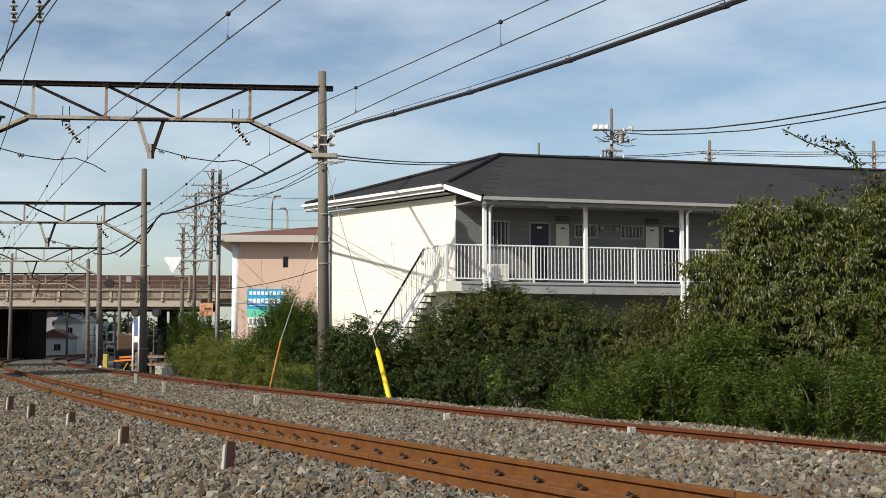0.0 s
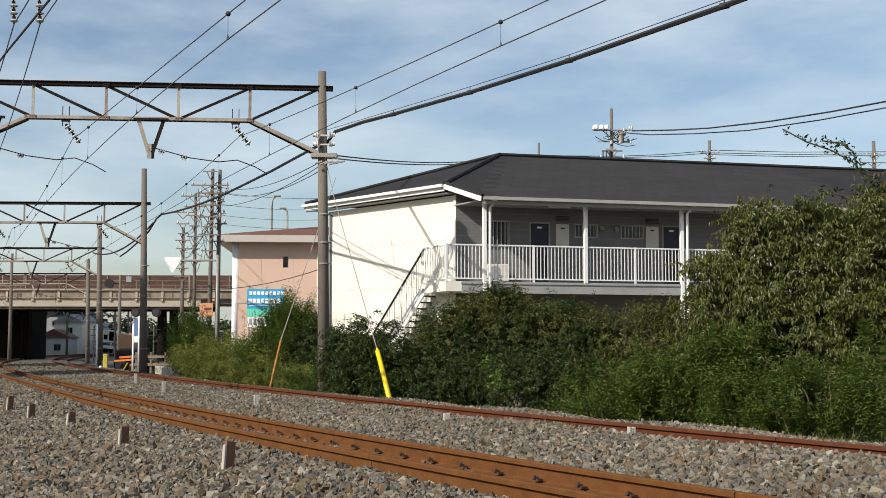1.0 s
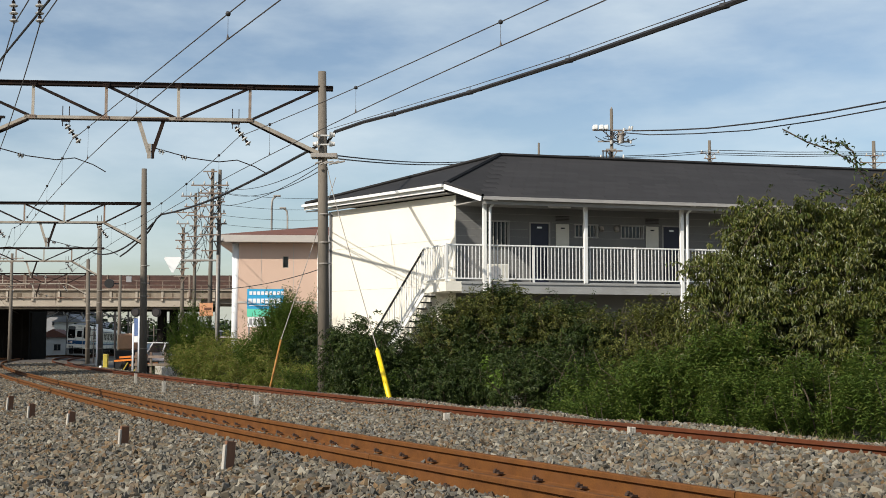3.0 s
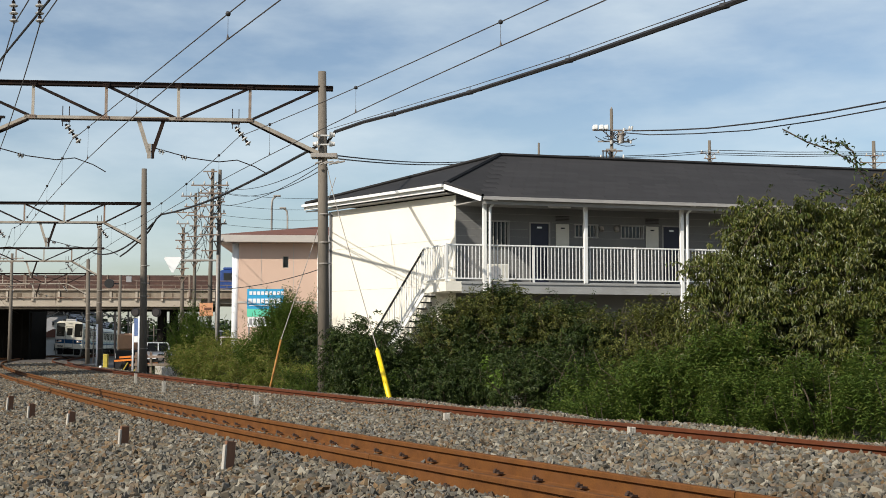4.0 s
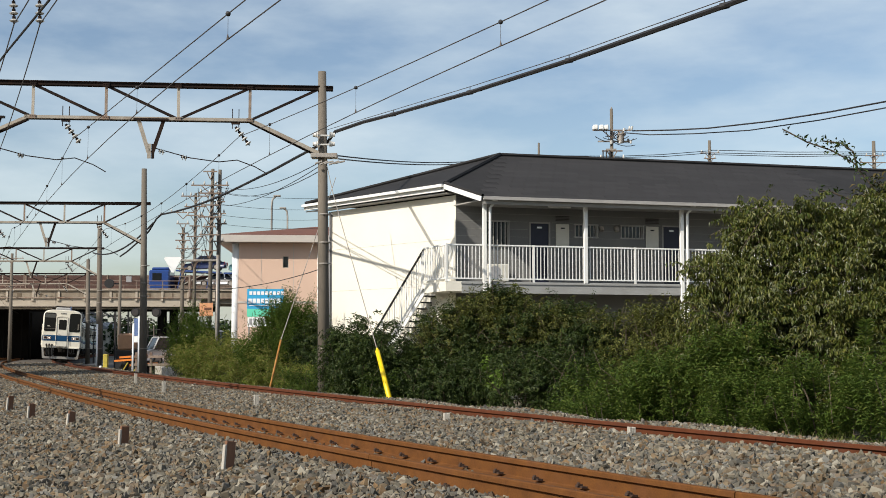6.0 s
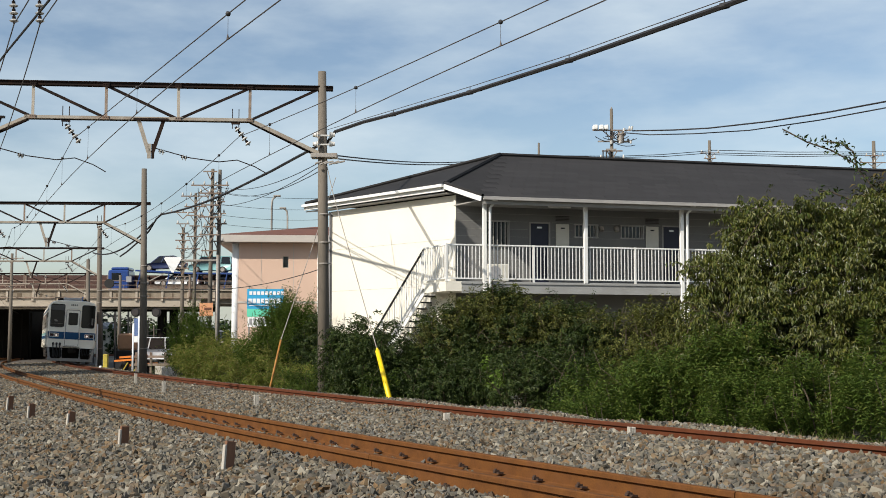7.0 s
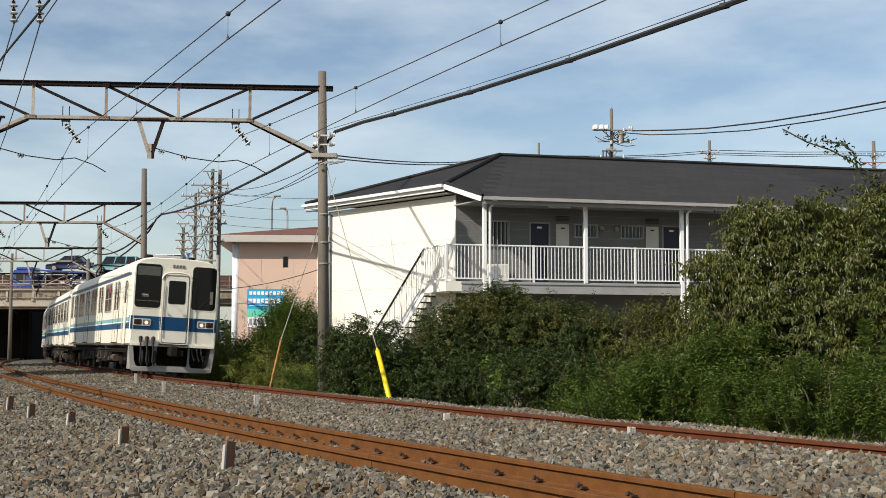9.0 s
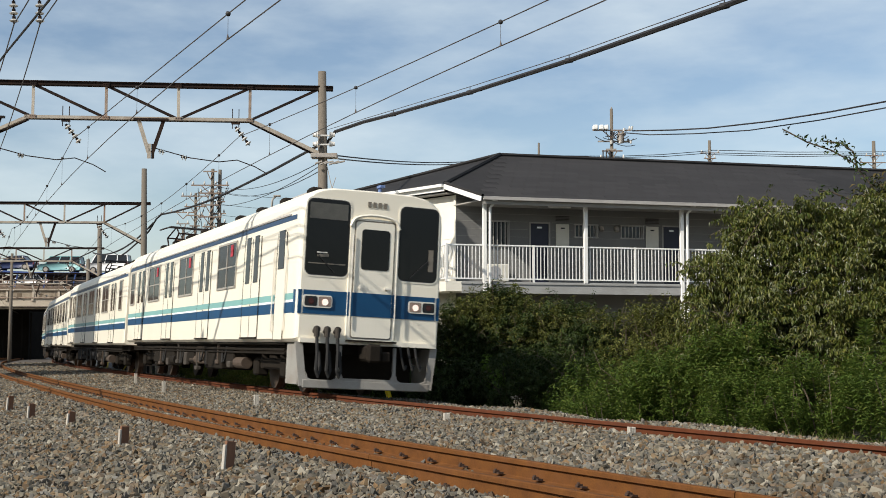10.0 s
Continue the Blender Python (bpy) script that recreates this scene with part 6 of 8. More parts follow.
    bush("bush", "dark leafy shrub behind the catenary pole", [(-4.2, 40.8, 0.5, 0.8, 0.8, 1.3), (-3.8, 39.8, 0.0, 0.8, 0.7, 0.9), (-3.0, 38.6, 0.2, 0.9, 0.8, 1.0), (-2.2, 37.6, 0.2, 0.9, 0.8, 0.85)], 2300, 11, dark, 0.10, 0.05, 42, group=G, up=0.3)
    bush("bush", "upright green shrub beside the crossing", [(-10.5, 51.5, 0.7, 0.40, 0.5, 1.2), (-9.9, 51.2, 0.5, 0.5, 0.5, 0.9), (-10.9, 51.5, 0.3, 0.5, 0.5, 0.8)], 1100, 14, mid, 0.17, 0.026, 43, group=G, up=2.4, reach=0.8, bend=0.04, droop=-0.4, woody=20)
    bush("bush", "tangled olive green undergrowth on the bank", [(-8.6, 47.5, 0.25, 1.2, 0.9, 0.95), (-7.2, 44.6, 0.1, 1.3, 0.9, 0.9), (-9.8, 50.0, 0.2, 1.1, 0.9, 0.9), (-5.9, 41.0, -0.2, 1.2, 0.8, 0.8), (-4.7, 38.2, -0.35, 1.1, 0.7, 0.6), (-10.3, 54.8, -0.05, 0.8, 0.9, 0.7), (-11.5, 58.6, -0.05, 0.8, 0.9, 0.6)], 3600, 12, M["grass_leaf"], 0.13, 0.026, 44, group=G, up=1.3, reach=0.5, bend=0.5, woody=80)
    bush("bush", "low green shrub at the foot of the pole", [(-2.4, 34.6, -0.35, 0.9, 0.6, 0.55), (-3.9, 36.6, -0.4, 0.9, 0.6, 0.5), (-1.2, 30.0, -0.35, 0.9, 0.5, 0.45)], 1100, 10, mid, 0.09, 0.032, 45, group=G, up=1.2, woody=30)
    # grass and weeds along the far shoulder and the bank
    pr = np.random.default_rng(9)
    pts = []
    for s in np.arange(-12, 44, 0.045):
        for _ in range(2):
            p = spot(s + pr.uniform(-0.1, 0.1), (2.75 if s > 3 else 2.75 + 0.16 * (3 - s)) + abs(pr.normal()) * 0.8)
            pts.append((p.x, p.y, ground_z(p.x, p.y) - 0.03))
    weeds("grass_verge", "dry green and straw coloured grass beside the track", pts, M["grass"], 0.30, 0.012, 51, 4, "grass")
    pts = []
    for s in np.arange(14, 40, 0.02):
        p = spot(s, 3.0 + abs(pr.normal()) * 1.0)
        pts.append((p.x, p.y, ground_z(p.x, p.y) - 0.05))
    weeds("bank_grass", "tall green and straw grass on the bank", pts, M["grass"], 0.95, 0.012, 52, 4, "grass")
    # distant woods and hedges
    P = []
    for k in range(90):
        x = pr.uniform(-120, 60)
        P.append((x, pr.uniform(240, 300), pr.uniform(-1, 2.5), 6, 3, pr.uniform(3, 5.5)))
    Q, N = in_blobs(P, 26000, pr, 0.7)
    ob = leaf_mesh("far_trees", Q, N, 1.1, 0.8, M["leaf_dark"], None, pr)
    tagged(ob, "distant dark treeline beyond the bridge", "trees", kind="stuff")
    bush("bush", "dark rounded tree beside the bridge", [(-26.5, 126, 1.8, 1.6, 1.4, 1.8), (-25.6, 127, 0.6, 1.5, 1.3, 1.5)], 900, 8, dark, 0.3, 0.16, 46, reach=0.6, woody=20)


M["leaf_hedge"] = pieces("leaf_hedge", [(0.0484, 0.0626, 0.0128), (0.1099, 0.121, 0.0235), (0.0323, 0.0421, 0.0107), (0.1633, 0.1577, 0.0429), (0.0726, 0.0907, 0.0193)], rough=0.55, translucent=0.13, spec=0.18)
M["leaf_olive_dark"] = pieces("leaf_olive_dark", [(0.030, 0.040, 0.009), (0.060, 0.064, 0.014), (0.020, 0.030, 0.007), (0.115, 0.085, 0.030), (0.045, 0.058, 0.012)], rough=0.45, translucent=0.13, spec=0.35)
M["grass_leaf"] = pieces("grass_leaf", [(0.1478, 0.2002, 0.0313), (0.2262, 0.2262, 0.0522), (0.0958, 0.1392, 0.0209), (0.2958, 0.261, 0.087), (0.1392, 0.2174, 0.0278)], rough=0.6, translucent=0.25, spec=0.15)


# ---- houses beyond the bridge, crossing gear ----
def small_house(x, y, w, d, hgt, rot, wall, roof, windows):
    h = thing("house", "small pale house with a dark roof beyond the bridge", "house", pose(x, y, ground_z(x, y) - 0.2, 0, 0, rot), "houses beyond the bridge")
    part("wall", boxes(((0, d / 2, hgt / 2), (w, d, hgt))), wall, h)
    e = 0.45
    vs = [(-w / 2 - e, -e, hgt - 0.1), (w / 2 + e, -e, hgt - 0.1), (w / 2 + e, d + e, hgt - 0.1), (-w / 2 - e, d + e, hgt - 0.1), (0, -e, hgt + w * 0.26), (0, d + e, hgt + w * 0.26)]
    solid("roof", vs, [(0, 4, 5, 3), (1, 2, 5, 4), (0, 1, 4), (2, 3, 5), (0, 3, 2, 1)], roof, h)
    for wx, wz in windows:
        wd = part("window", boxes(((wx, -0.03, wz), (1.1, 0.06, 1.0))), M["dark_glass"], h)
        part("window_frame", boxes(((wx, -0.05, wz - 0.55), (1.3, 0.14, 0.08)), ((wx, -0.05, wz + 0.55), (1.3, 0.12, 0.08)), ((wx, -0.06, wz), (0.06, 0.06, 1.02))), M["steel_grey"], wd)


def make_beyond():
    small_house(-67.5, 215, 5.2, 8, 3.4, 6, M["far_wall"], M["roof_brown"], [(0.7, 1.6)])
    small_house(-71.0, 235, 5.6, 8, 6.4, -8, M["house_white"], M["far_grey"], [(0.3, 4.7), (-1.2, 1.8)])
    small_house(-68.5, 246, 5.0, 8, 5.2, -4, M["house_white"], M["far_grey"], [(-0.8, 3.4), (1.1, 3.4)])
    small_house(-82.0, 262, 14.0, 9, 8.4, 2, M["far_grey"], M["slate"], [(-4, 6.5), (0, 6.5), (4, 6.5)])
    small_house(-46.0, 230, 8.0, 8, 4.6, 3, M["far_grey"], M["far_grey"], [(-2, 3), (1.5, 3)])
    small_house(-36.0, 250, 8.0, 8, 5.0, -3, M["far_wall"], M["roof_brown"], [(-2, 3.4), (1.5, 3.4)])
    # building on the viewer's side, out of view, whose shade falls across the line
    for x, y, w, d, hgt in ((-30.2, 39.2, 7.4, 3.0, 21.5), (-43.7, 59.3, 11.0, 3.5, 25.0)):
        b = thing("trackside_block", "plain grey block beside the near track", "building", pose(x, y, ground_z(x, y), 0, 0, -45), kind="structure")
        part("wall", boxes(((0, 0, hgt / 2), (w, d, hgt))), M["far_wall"], b)
        part("roof", boxes(((0, 0, hgt + 0.1), (w + 0.4, d + 0.4, 0.24))), M["far_grey"], b)
    # unseen long block, added so the distant train runs in shade
    b = thing("trackside_block", "unseen plain block added to shade the line beyond the bridge", "building", None, kind="structure")
    part("wall", prism(B(), [(-54.4, 138), (-92.5, 250), (-96, 249), (-57.7, 137)], -1.3, 30.0), M["far_wall"], b)
    part("roof", prism(B(), [(-54.2, 137.8), (-92.3, 250.2), (-96.2, 249.2), (-57.9, 136.8)], 30.0, 30.3), M["far_grey"], b)
    # pale control hut behind the bushes
    c = thing("equipment_cabinet", "white equipment cabinet beside the road", "cabinet", pose(-15.6, 78, ground_z(-15.6, 78)))
    part("body", boxes(((0, 0, 1.3), (1.1, 0.8, 2.6), None, 0.03)), M["white_paint"], c)
    part("door", boxes(((0, -0.41, 1.3), (0.9, 0.03, 2.2), None, 0.01)), M["sign_white"], c)
    # road that climbs to the crossing, with its guard fence
    r = solid("road", [(-26, 72, -0.55), (-8, 72, -0.35), (-8, 100, -0.35), (-26, 100, -0.55), (-26, 72, -1.4), (-8, 72, -1.4), (-8, 100, -1.4), (-26, 100, -1.4)],
              [(0, 1, 2, 3), (0, 4, 5, 1), (1, 5, 6, 2), (2, 6, 7, 3), (3, 7, 4, 0)], M["asphalt"])
    tagged(r, "grey asphalt road beside the crossing", "road", kind="structure")
    f = thing("guard_fence", "weathered wooden guard fence beside the road", "fence", pose(-17.6, 71.4, -1.0))
    for k in range(6):
        part("post", boxes(((k * 0.85, k * -0.1, 0.7), (0.14, 0.12, 1.5), None, 0.02)), M["steel_weather"], f)
    for z in (0.75, 1.2):
        part("rail", beam(B(), (-0.3, -0.08, z), (4.6, -0.62, z), 0.06, 0.14), M["steel_weather"], f)
    # crossing gear
    c = thing("crossing_post", "old yellow crossing post", "crossing post", pose(-19.4, 71.5, -1.05))
    part("body", boxes(((0, 0, 0.65), (0.26, 0.26, 1.5), None, 0.03)), M["yellow_old"], c)
    part("cap", boxes(((-0.28, 0, 0.35), (0.16, 0.16, 0.75), None, 0.03)), M["sign_white"], c)
    c = thing("barrier", "black and yellow striped barrier with orange rails", "barrier", pose(-18.8, 71.5, -1.0))
    for k in range(5):
        a = part("stripe_board", beam(B(), (-0.15 + k * 0.33, 0, 0.05), (0.35 + k * 0.33, 0, 0.85), 0.05, 0.17, up=(0, 1, 0)), M["yellow_old"] if k % 2 else M["black"], c)
    for z, x0 in ((0.95, 0.0), (1.15, 0.3), (0.7, 0.9)):
        part("rail", beam(B(), (x0 - 0.1, -0.05, z), (x0 + 1.5, -0.05, z + 0.12), 0.06, 0.11), M["orange_bright"], c)
    part("post", boxes(((0.9, 0, 0.5), (0.1, 0.1, 1.4))), M["black"], c)
    part("backing", boxes(((1.1, 0.25, 0.35), (2.6, 0.06, 1.25))), M["black"], c)
    c = thing("works_hut", "faded orange works machine behind the barrier", "machine", pose(-20.8, 82.0, -1.0))
    part("body", boxes(((0, 0, 2.05), (1.15, 1.0, 1.1), None, 0.12)), M["tan_paint"], c)
    part("base", boxes(((0, 0, 0.75), (1.3, 1.2, 1.5), None, 0.05)), M["black"], c)
    for x, y, z in ((-17.72, 71.0, 2.1), (-17.45, 71.2, 2.5), (-17.05, 71.1, 1.5), (-22.3, 80, 2.2)):
        c = part("white_post", rod(B(), (x, y, -1.1), (x, y, z), 0.055, n=10), M["sign_white"], None, "", True)
        tagged(c, "slim white post beside the crossing", "post", "white posts beside the crossing")
    c = thing("crossing_signal", "crossing signal with round hoods and a blue plate", "signal", pose(-17.4, 72.0, -1.0))
    part("mast", rod(B(), (0, 0, 0), (0, 0, 5.2), 0.07, n=10), M["steel_weather"], c)
    for sx in (-0.45, 0.75):
        bm = B()
        rod(bm, (sx, -0.1, 3.75), (sx, 0.12, 3.75), 0.26, n=16)
        part("lamp_hood", bm, M["black"], c)
        bm = B()
        rod(bm, (sx, -0.13, 3.75), (sx, -0.10, 3.75), 0.19, n=16)
        part("lens", bm, M["steel_dark"], c)
    part("plate", boxes(((-0.35, -0.1, 2.9), (0.32, 0.04, 1.0))), M["plate_blue"], c)
    part("lower_plate", boxes(((-0.35, -0.1, 2.2), (0.42, 0.04, 0.36))), M["sign_white"], c)
    # slim signal and cable posts in the shade under the bridge
    for k, (x, y, z) in enumerate(((-31.5, 112.0, 2.6), (-35.4, 128.0, 3.7), (-28.0, 106.0, 3.6), (-35.1, 135.0, 3.3), (-29.7, 118.0, 4.2), (-25.7, 104.0, 2.9), (-30.9, 130.0, 4.0), (-26.1, 112.0, 2.6))):
        c = thing("line_post", "slim dark line-side post with short arms", "post", pose(x, y, ground_z(x, y) - 0.1), "line-side posts under the bridge")
        top = min(z, 3.7) - ground_z(x, y)
        part("mast", rod(B(), (0, 0, 0), (0, 0, top), 0.07, 0.05, n=8), M["pole"] if k % 2 else M["steel_dark"], c)
        for j in range(3):
            part("arm", boxes(((0.12 * (-1) ** j, 0, top - 0.3 - 0.55 * j), (0.9 - 0.2 * j, 0.06, 0.06))), M["steel_dark"], c)
    # signal discs on the poles by the bridge
    bm = B()
    rod(bm, (-26.9, 99.6, 5.75), (-26.9, 99.8, 5.75), 0.38, n=18)
    rod(bm, (-26.5, 99.8, 5.75), (-26.1, 100, 5.75), 0.05, n=8)
    tagged(part("signal_disc", bm, M["black"]), "round black disc on a pole by the bridge", "signal")
    # rubble heaps by the track
    for x, y in ((-29.9, 97.0), (-23.2, 80.0)):
        bm = B()
        bmesh.ops.create_icosphere(bm, subdivisions=3, radius=1.0, matrix=Matrix.Translation((x, y, -0.95)) @ Matrix.Diagonal((1.3, 1.3, 0.55, 1)))
        for v in bm.verts:
            v.co += Vector((0, 0, noise.noise(v.co * 3) * 0.12))
        tagged(part("stone_heap", bm, M["ballast_bed"]), "low heap of grey ballast stone", "stone heap", "stone heaps", kind="stuff")


M["tan_paint"] = mat("tan_paint", (0.42, 0.24, 0.13), (0.32, 0.18, 0.10), rough=0.6, scale=4)
M["plate_blue"] = mat("plate_blue", (0.05, 0.10, 0.30), (0.20, 0.28, 0.45), rough=0.5, scale=9)


# ---- road vehicles ----
def car_paint(name, colour):
    m = mat(name, colour, tuple(c * 0.92 for c in colour), rough=0.3, bump=0.0, spec=0.5)
    m.node_tree.nodes["Principled BSDF"].inputs["Coat Weight"].default_value = 0.6
    return m


def make_car(name, label, paint, L, Wd, H, bonnet, boot, category="car"):
    """A car whose nose points to -x: x along it, y across, z up from the road."""
    c = thing(name, label, category)
    belt = 0.55 * H + 0.15 * bonnet * 0
    sill = 0.24
    def ring(y, tuck):
        return [(0.05 + tuck, y, sill), (0.0 + tuck, y, 0.55), (0.08 + tuck, y, belt - 0.12), (bonnet, y, belt), (L - boot, y, belt + 0.02), (L - 0.03 - tuck, y, belt - 0.03), (L - tuck, y, 0.5), (L - 0.06 - tuck, y, sill)]
    bm = B()
    ys = [(-Wd / 2 + 0.10, 0.12), (-Wd / 2, 0.02), (Wd / 2, 0.02), (Wd / 2 - 0.10, 0.12)]
    rings = [[bm.verts.new(p) for p in ring(y, t)] for y, t in ys]
    k = len(rings[0])
    for a, b in zip(rings, rings[1:]):
        for i in range(k):
            bm.faces.new((a[i], a[(i + 1) % k], b[(i + 1) % k], b[i]))
    bm.faces.new(rings[0])
    bm.faces.new(rings[-1][::-1])
    bmesh.ops.recalc_face_normals(bm, faces=bm.faces)
    bmesh.ops.bevel(bm, geom=[e for e in bm.edges if e.calc_length() > 0.4], offset=0.03, segments=2, affect="EDGES")
    body = part("body", bm, paint, c, "", True)
    # cabin: glass with a painted roof and pillars
    a0, a1, b0, b1 = bonnet - 0.05, bonnet + (0.75 if boot or bonnet > 0.9 else 0.35), L - boot - (0.55 if boot else 0.15), L - boot - 0.02
    yt, yb = Wd / 2 - 0.20, Wd / 2 - 0.06
    lo = [(a0, -yb), (b1, -yb), (b1, yb), (a0, yb)]
    hi = [(a1, -yt), (b0, -yt), (b0, yt), (a1, yt)]
    vs = [(x, y, belt - 0.02) for x, y in lo] + [(x, y, H - 0.06) for x, y in hi]
    g = solid("glazing", vs, [(0, 1, 5, 4), (1, 2, 6, 5), (2, 3, 7, 6), (3, 0, 4, 7), (4, 5, 6, 7)], M["dark_glass"], c)
    bm = B()
    box(bm, ((a1 + b0) / 2, 0, H - 0.04), (b0 - a1 + 0.10, 2 * yt + 0.06, 0.07), None, 0.03)
    for f in (0.0, 0.36, 0.7, 1.0):
        for sy in (-1, 1):
            xl, xh = a0 + (b1 - a0) * f, a1 + (b0 - a1) * f
            beam(bm, (xl, sy * (yb + 0.012), belt), (xh, sy * (yt + 0.012), H - 0.05), 0.05, 0.08, up=(1, 0, 0))
    part("cabin_frame", bm, paint, c)
    for x in (0.2 * L, 0.8 * L):
        for sy in (-1, 1):
            bm = B()
            rod(bm, (x, sy * (Wd / 2 - 0.19), 0.31), (x, sy * (Wd / 2 + 0.005), 0.31), 0.31, n=20)
            w = part("wheel", bm, M["rubber"], c)
            bm = B()
            rod(bm, (x, sy * (Wd / 2 + 0.0), 0.31), (x, sy * (Wd / 2 + 0.015), 0.31), 0.20, n=16)
            part("rim", bm, M["steel_grey"], w)
    for sy in (-1, 1):
        part("headlight", boxes(((0.06, sy * (Wd / 2 - 0.25), belt - 0.22), (0.12, 0.34, 0.16), None, 0.03)), M["porcelain"], c)
        part("tail_light", boxes(((L - 0.05, sy * (Wd / 2 - 0.12), belt - 0.15), (0.10, 0.16, 0.3), None, 0.02)), M["tail_red"], c)
    part("bumper", boxes(((0.06, 0, 0.36), (0.16, Wd - 0.1, 0.20), None, 0.04)), M["far_grey"], c)
    part("number_plate", boxes(((-0.025, 0, 0.45), (0.02, 0.33, 0.16))), M["sign_white"], c)
    return c


M["tail_red"] = mat("tail_red", (0.35, 0.02, 0.02), rough=0.3, bump=0.0)
M["car_white"] = car_paint("car_white", (0.80, 0.80, 0.80))
M["car_navy"] = car_paint("car_navy", (0.018, 0.028, 0.085))
M["car_teal"] = car_paint("car_teal", (0.20, 0.40, 0.41))
M["car_black"] = car_paint("car_black", (0.02, 0.02, 0.024))
M["truck_blue"] = car_paint("truck_blue", (0.014, 0.05, 0.21))
M["truck_white"] = mat("truck_white", (0.80, 0.80, 0.79), (0.72, 0.72, 0.71), rough=0.45, scale=1.0, bump=0.02)


def make_transporter():
    """A car carrier that drives towards -x; its load is bolted down, so the carried cars are parts of it."""
    t = thing("car_transporter", "blue car transporter loaded with used cars", "truck")
    part("cab", boxes(((1.0, 0, 1.75), (2.0, 2.4, 2.1), None, 0.12)), M["truck_blue"], t, "bright blue truck cab")
    part("cab_roof", boxes(((1.1, 0, 2.92), (1.7, 2.2, 0.3), None, 0.1)), M["truck_blue"], t)
    part("windscreen", boxes(((-0.01, 0, 2.15), (0.05, 2.1, 0.8), None, 0.02)), M["dark_glass"], t)
    for sy in (-1, 1):
        part("side_window", boxes(((0.8, sy * 1.2, 2.15), (0.9, 0.04, 0.7), None, 0.01)), M["dark_glass"], t)
    part("chassis", boxes(((7.5, 0, 0.85), (13.5, 1.2, 0.3))), M["black"], t)
    part("lower_deck", boxes(((8.6, 0, 1.15), (11.6, 2.4, 0.12))), M["steel_weather"], t)
    bm = B()
    for a, b in (((2.6, 2.75), (7.0, 2.55)), ((7.2, 2.5), (14.2, 2.45))):
        beam(bm, (a[0], -1.1, a[1]), (b[0], -1.1, b[1]), 0.12, 0.16)
        beam(bm, (a[0], 1.1, a[1]), (b[0], 1.1, b[1]), 0.12, 0.16)
        beam(bm, (a[0], 0, a[1]), (b[0], 0, b[1]), 2.2, 0.05)
    part("upper_deck", bm, M["truck_blue"], t)
    for x in (2.8, 5.6, 8.4, 11.2, 14.0):
        for sy in (-1, 1):
            part("upright", beam(B(), (x, sy * 1.15, 1.0), (x + 0.3, sy * 1.15, 2.6), 0.12, 0.10, up=(1, 0, 0)), M["truck_blue"], t)
    part("brace", beam(B(), (2.9, -1.18, 1.2), (5.5, -1.18, 2.5), 0.05, 0.10), M["steel_grey"], t)
    for x in (1.2, 4.2, 9.5, 10.8, 12.1):
        for sy in (-1, 1):
            bm = B()
            rod(bm, (x, sy * 0.85, 0.5), (x, sy * 1.2, 0.5), 0.5, n=18)
            part("wheel", bm, M["rubber"], t)
    return t


# ---- the train ----
M["cream"] = mat("cream", (0.80, 0.75, 0.63), (0.76, 0.71, 0.59), rough=0.38, scale=0.7, fine=40, bump=0.02, stain=(0.66, 0.60, 0.48), amount=0.35, streak=5, spec=0.5)
M["cream_front"] = mat("cream_front", (0.80, 0.76, 0.65), (0.76, 0.72, 0.61), rough=0.38, scale=1.2, fine=40, bump=0.02, stain=(0.50, 0.43, 0.33), amount=0.45, streak=4, spec=0.5)
M["train_blue"] = mat("train_blue", (0.008, 0.062, 0.15), (0.008, 0.053, 0.13), rough=0.45, scale=1.5, bump=0.02, stain=(0.015, 0.05, 0.10), amount=0.5, spec=0.25)
M["train_teal"] = mat("train_teal", (0.20, 0.42, 0.40), (0.18, 0.37, 0.36), rough=0.4, scale=1.5, bump=0.02)
M["train_roof"] = mat("train_roof", (0.40, 0.39, 0.37), (0.28, 0.27, 0.26), rough=0.7, scale=1.2, stain=(0.20, 0.17, 0.14), amount=0.5)
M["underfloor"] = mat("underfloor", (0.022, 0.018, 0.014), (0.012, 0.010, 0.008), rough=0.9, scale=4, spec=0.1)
M["skirt"] = mat("skirt", (0.33, 0.32, 0.295), (0.23, 0.22, 0.20), rough=0.5, scale=3, stain=(0.20, 0.16, 0.12), amount=0.5)
# faint glow that stands for the pinkish reflection in the headlights
M["lamp_glint"] = glow("lamp_glint", (1.0, 0.80, 0.70), 0.45)
M["lamp_case"] = mat("lamp_case", (0.78, 0.74, 0.66), rough=0.35, metal=0.2, bump=0.0)
M["red_notice"] = mat("red_notice", (0.45, 0.04, 0.06), rough=0.5, bump=0.0)
M["cab_inside"] = mat("cab_inside", (0.10, 0.10, 0.09), (0.06, 0.06, 0.055), rough=0.8)


def body_section(k=1.0, low=0.95):
    """Half-round roof on upright sides: points (x, z) round the car."""
    pts = [(-1.36 * k, low), (-1.43 * k, low + 0.06), (-1.43 * k, 1.6), (-1.43 * k, 3.30)]
    for a in range(1, 12):
        f = math.pi * a / 12
        x = -1.43 * k * math.copysign(abs(math.cos(f)) ** 0.42, math.cos(f))
        pts.append((x, 3.30 + (0.58 * k) * math.sin(f) ** 0.75))
    pts += [(1.43 * k, 3.30), (1.43 * k, 1.6), (1.43 * k, low + 0.06), (1.36 * k, low)]
    return pts


def band(car, name, sx, z0, z1, y0, y1, material, proud=0.004):
    part(name, boxes(((sx * (1.43 + proud / 2), (y0 + y1) / 2, (z0 + z1) / 2), (proud, y1 - y0, z1 - z0))), material, car)


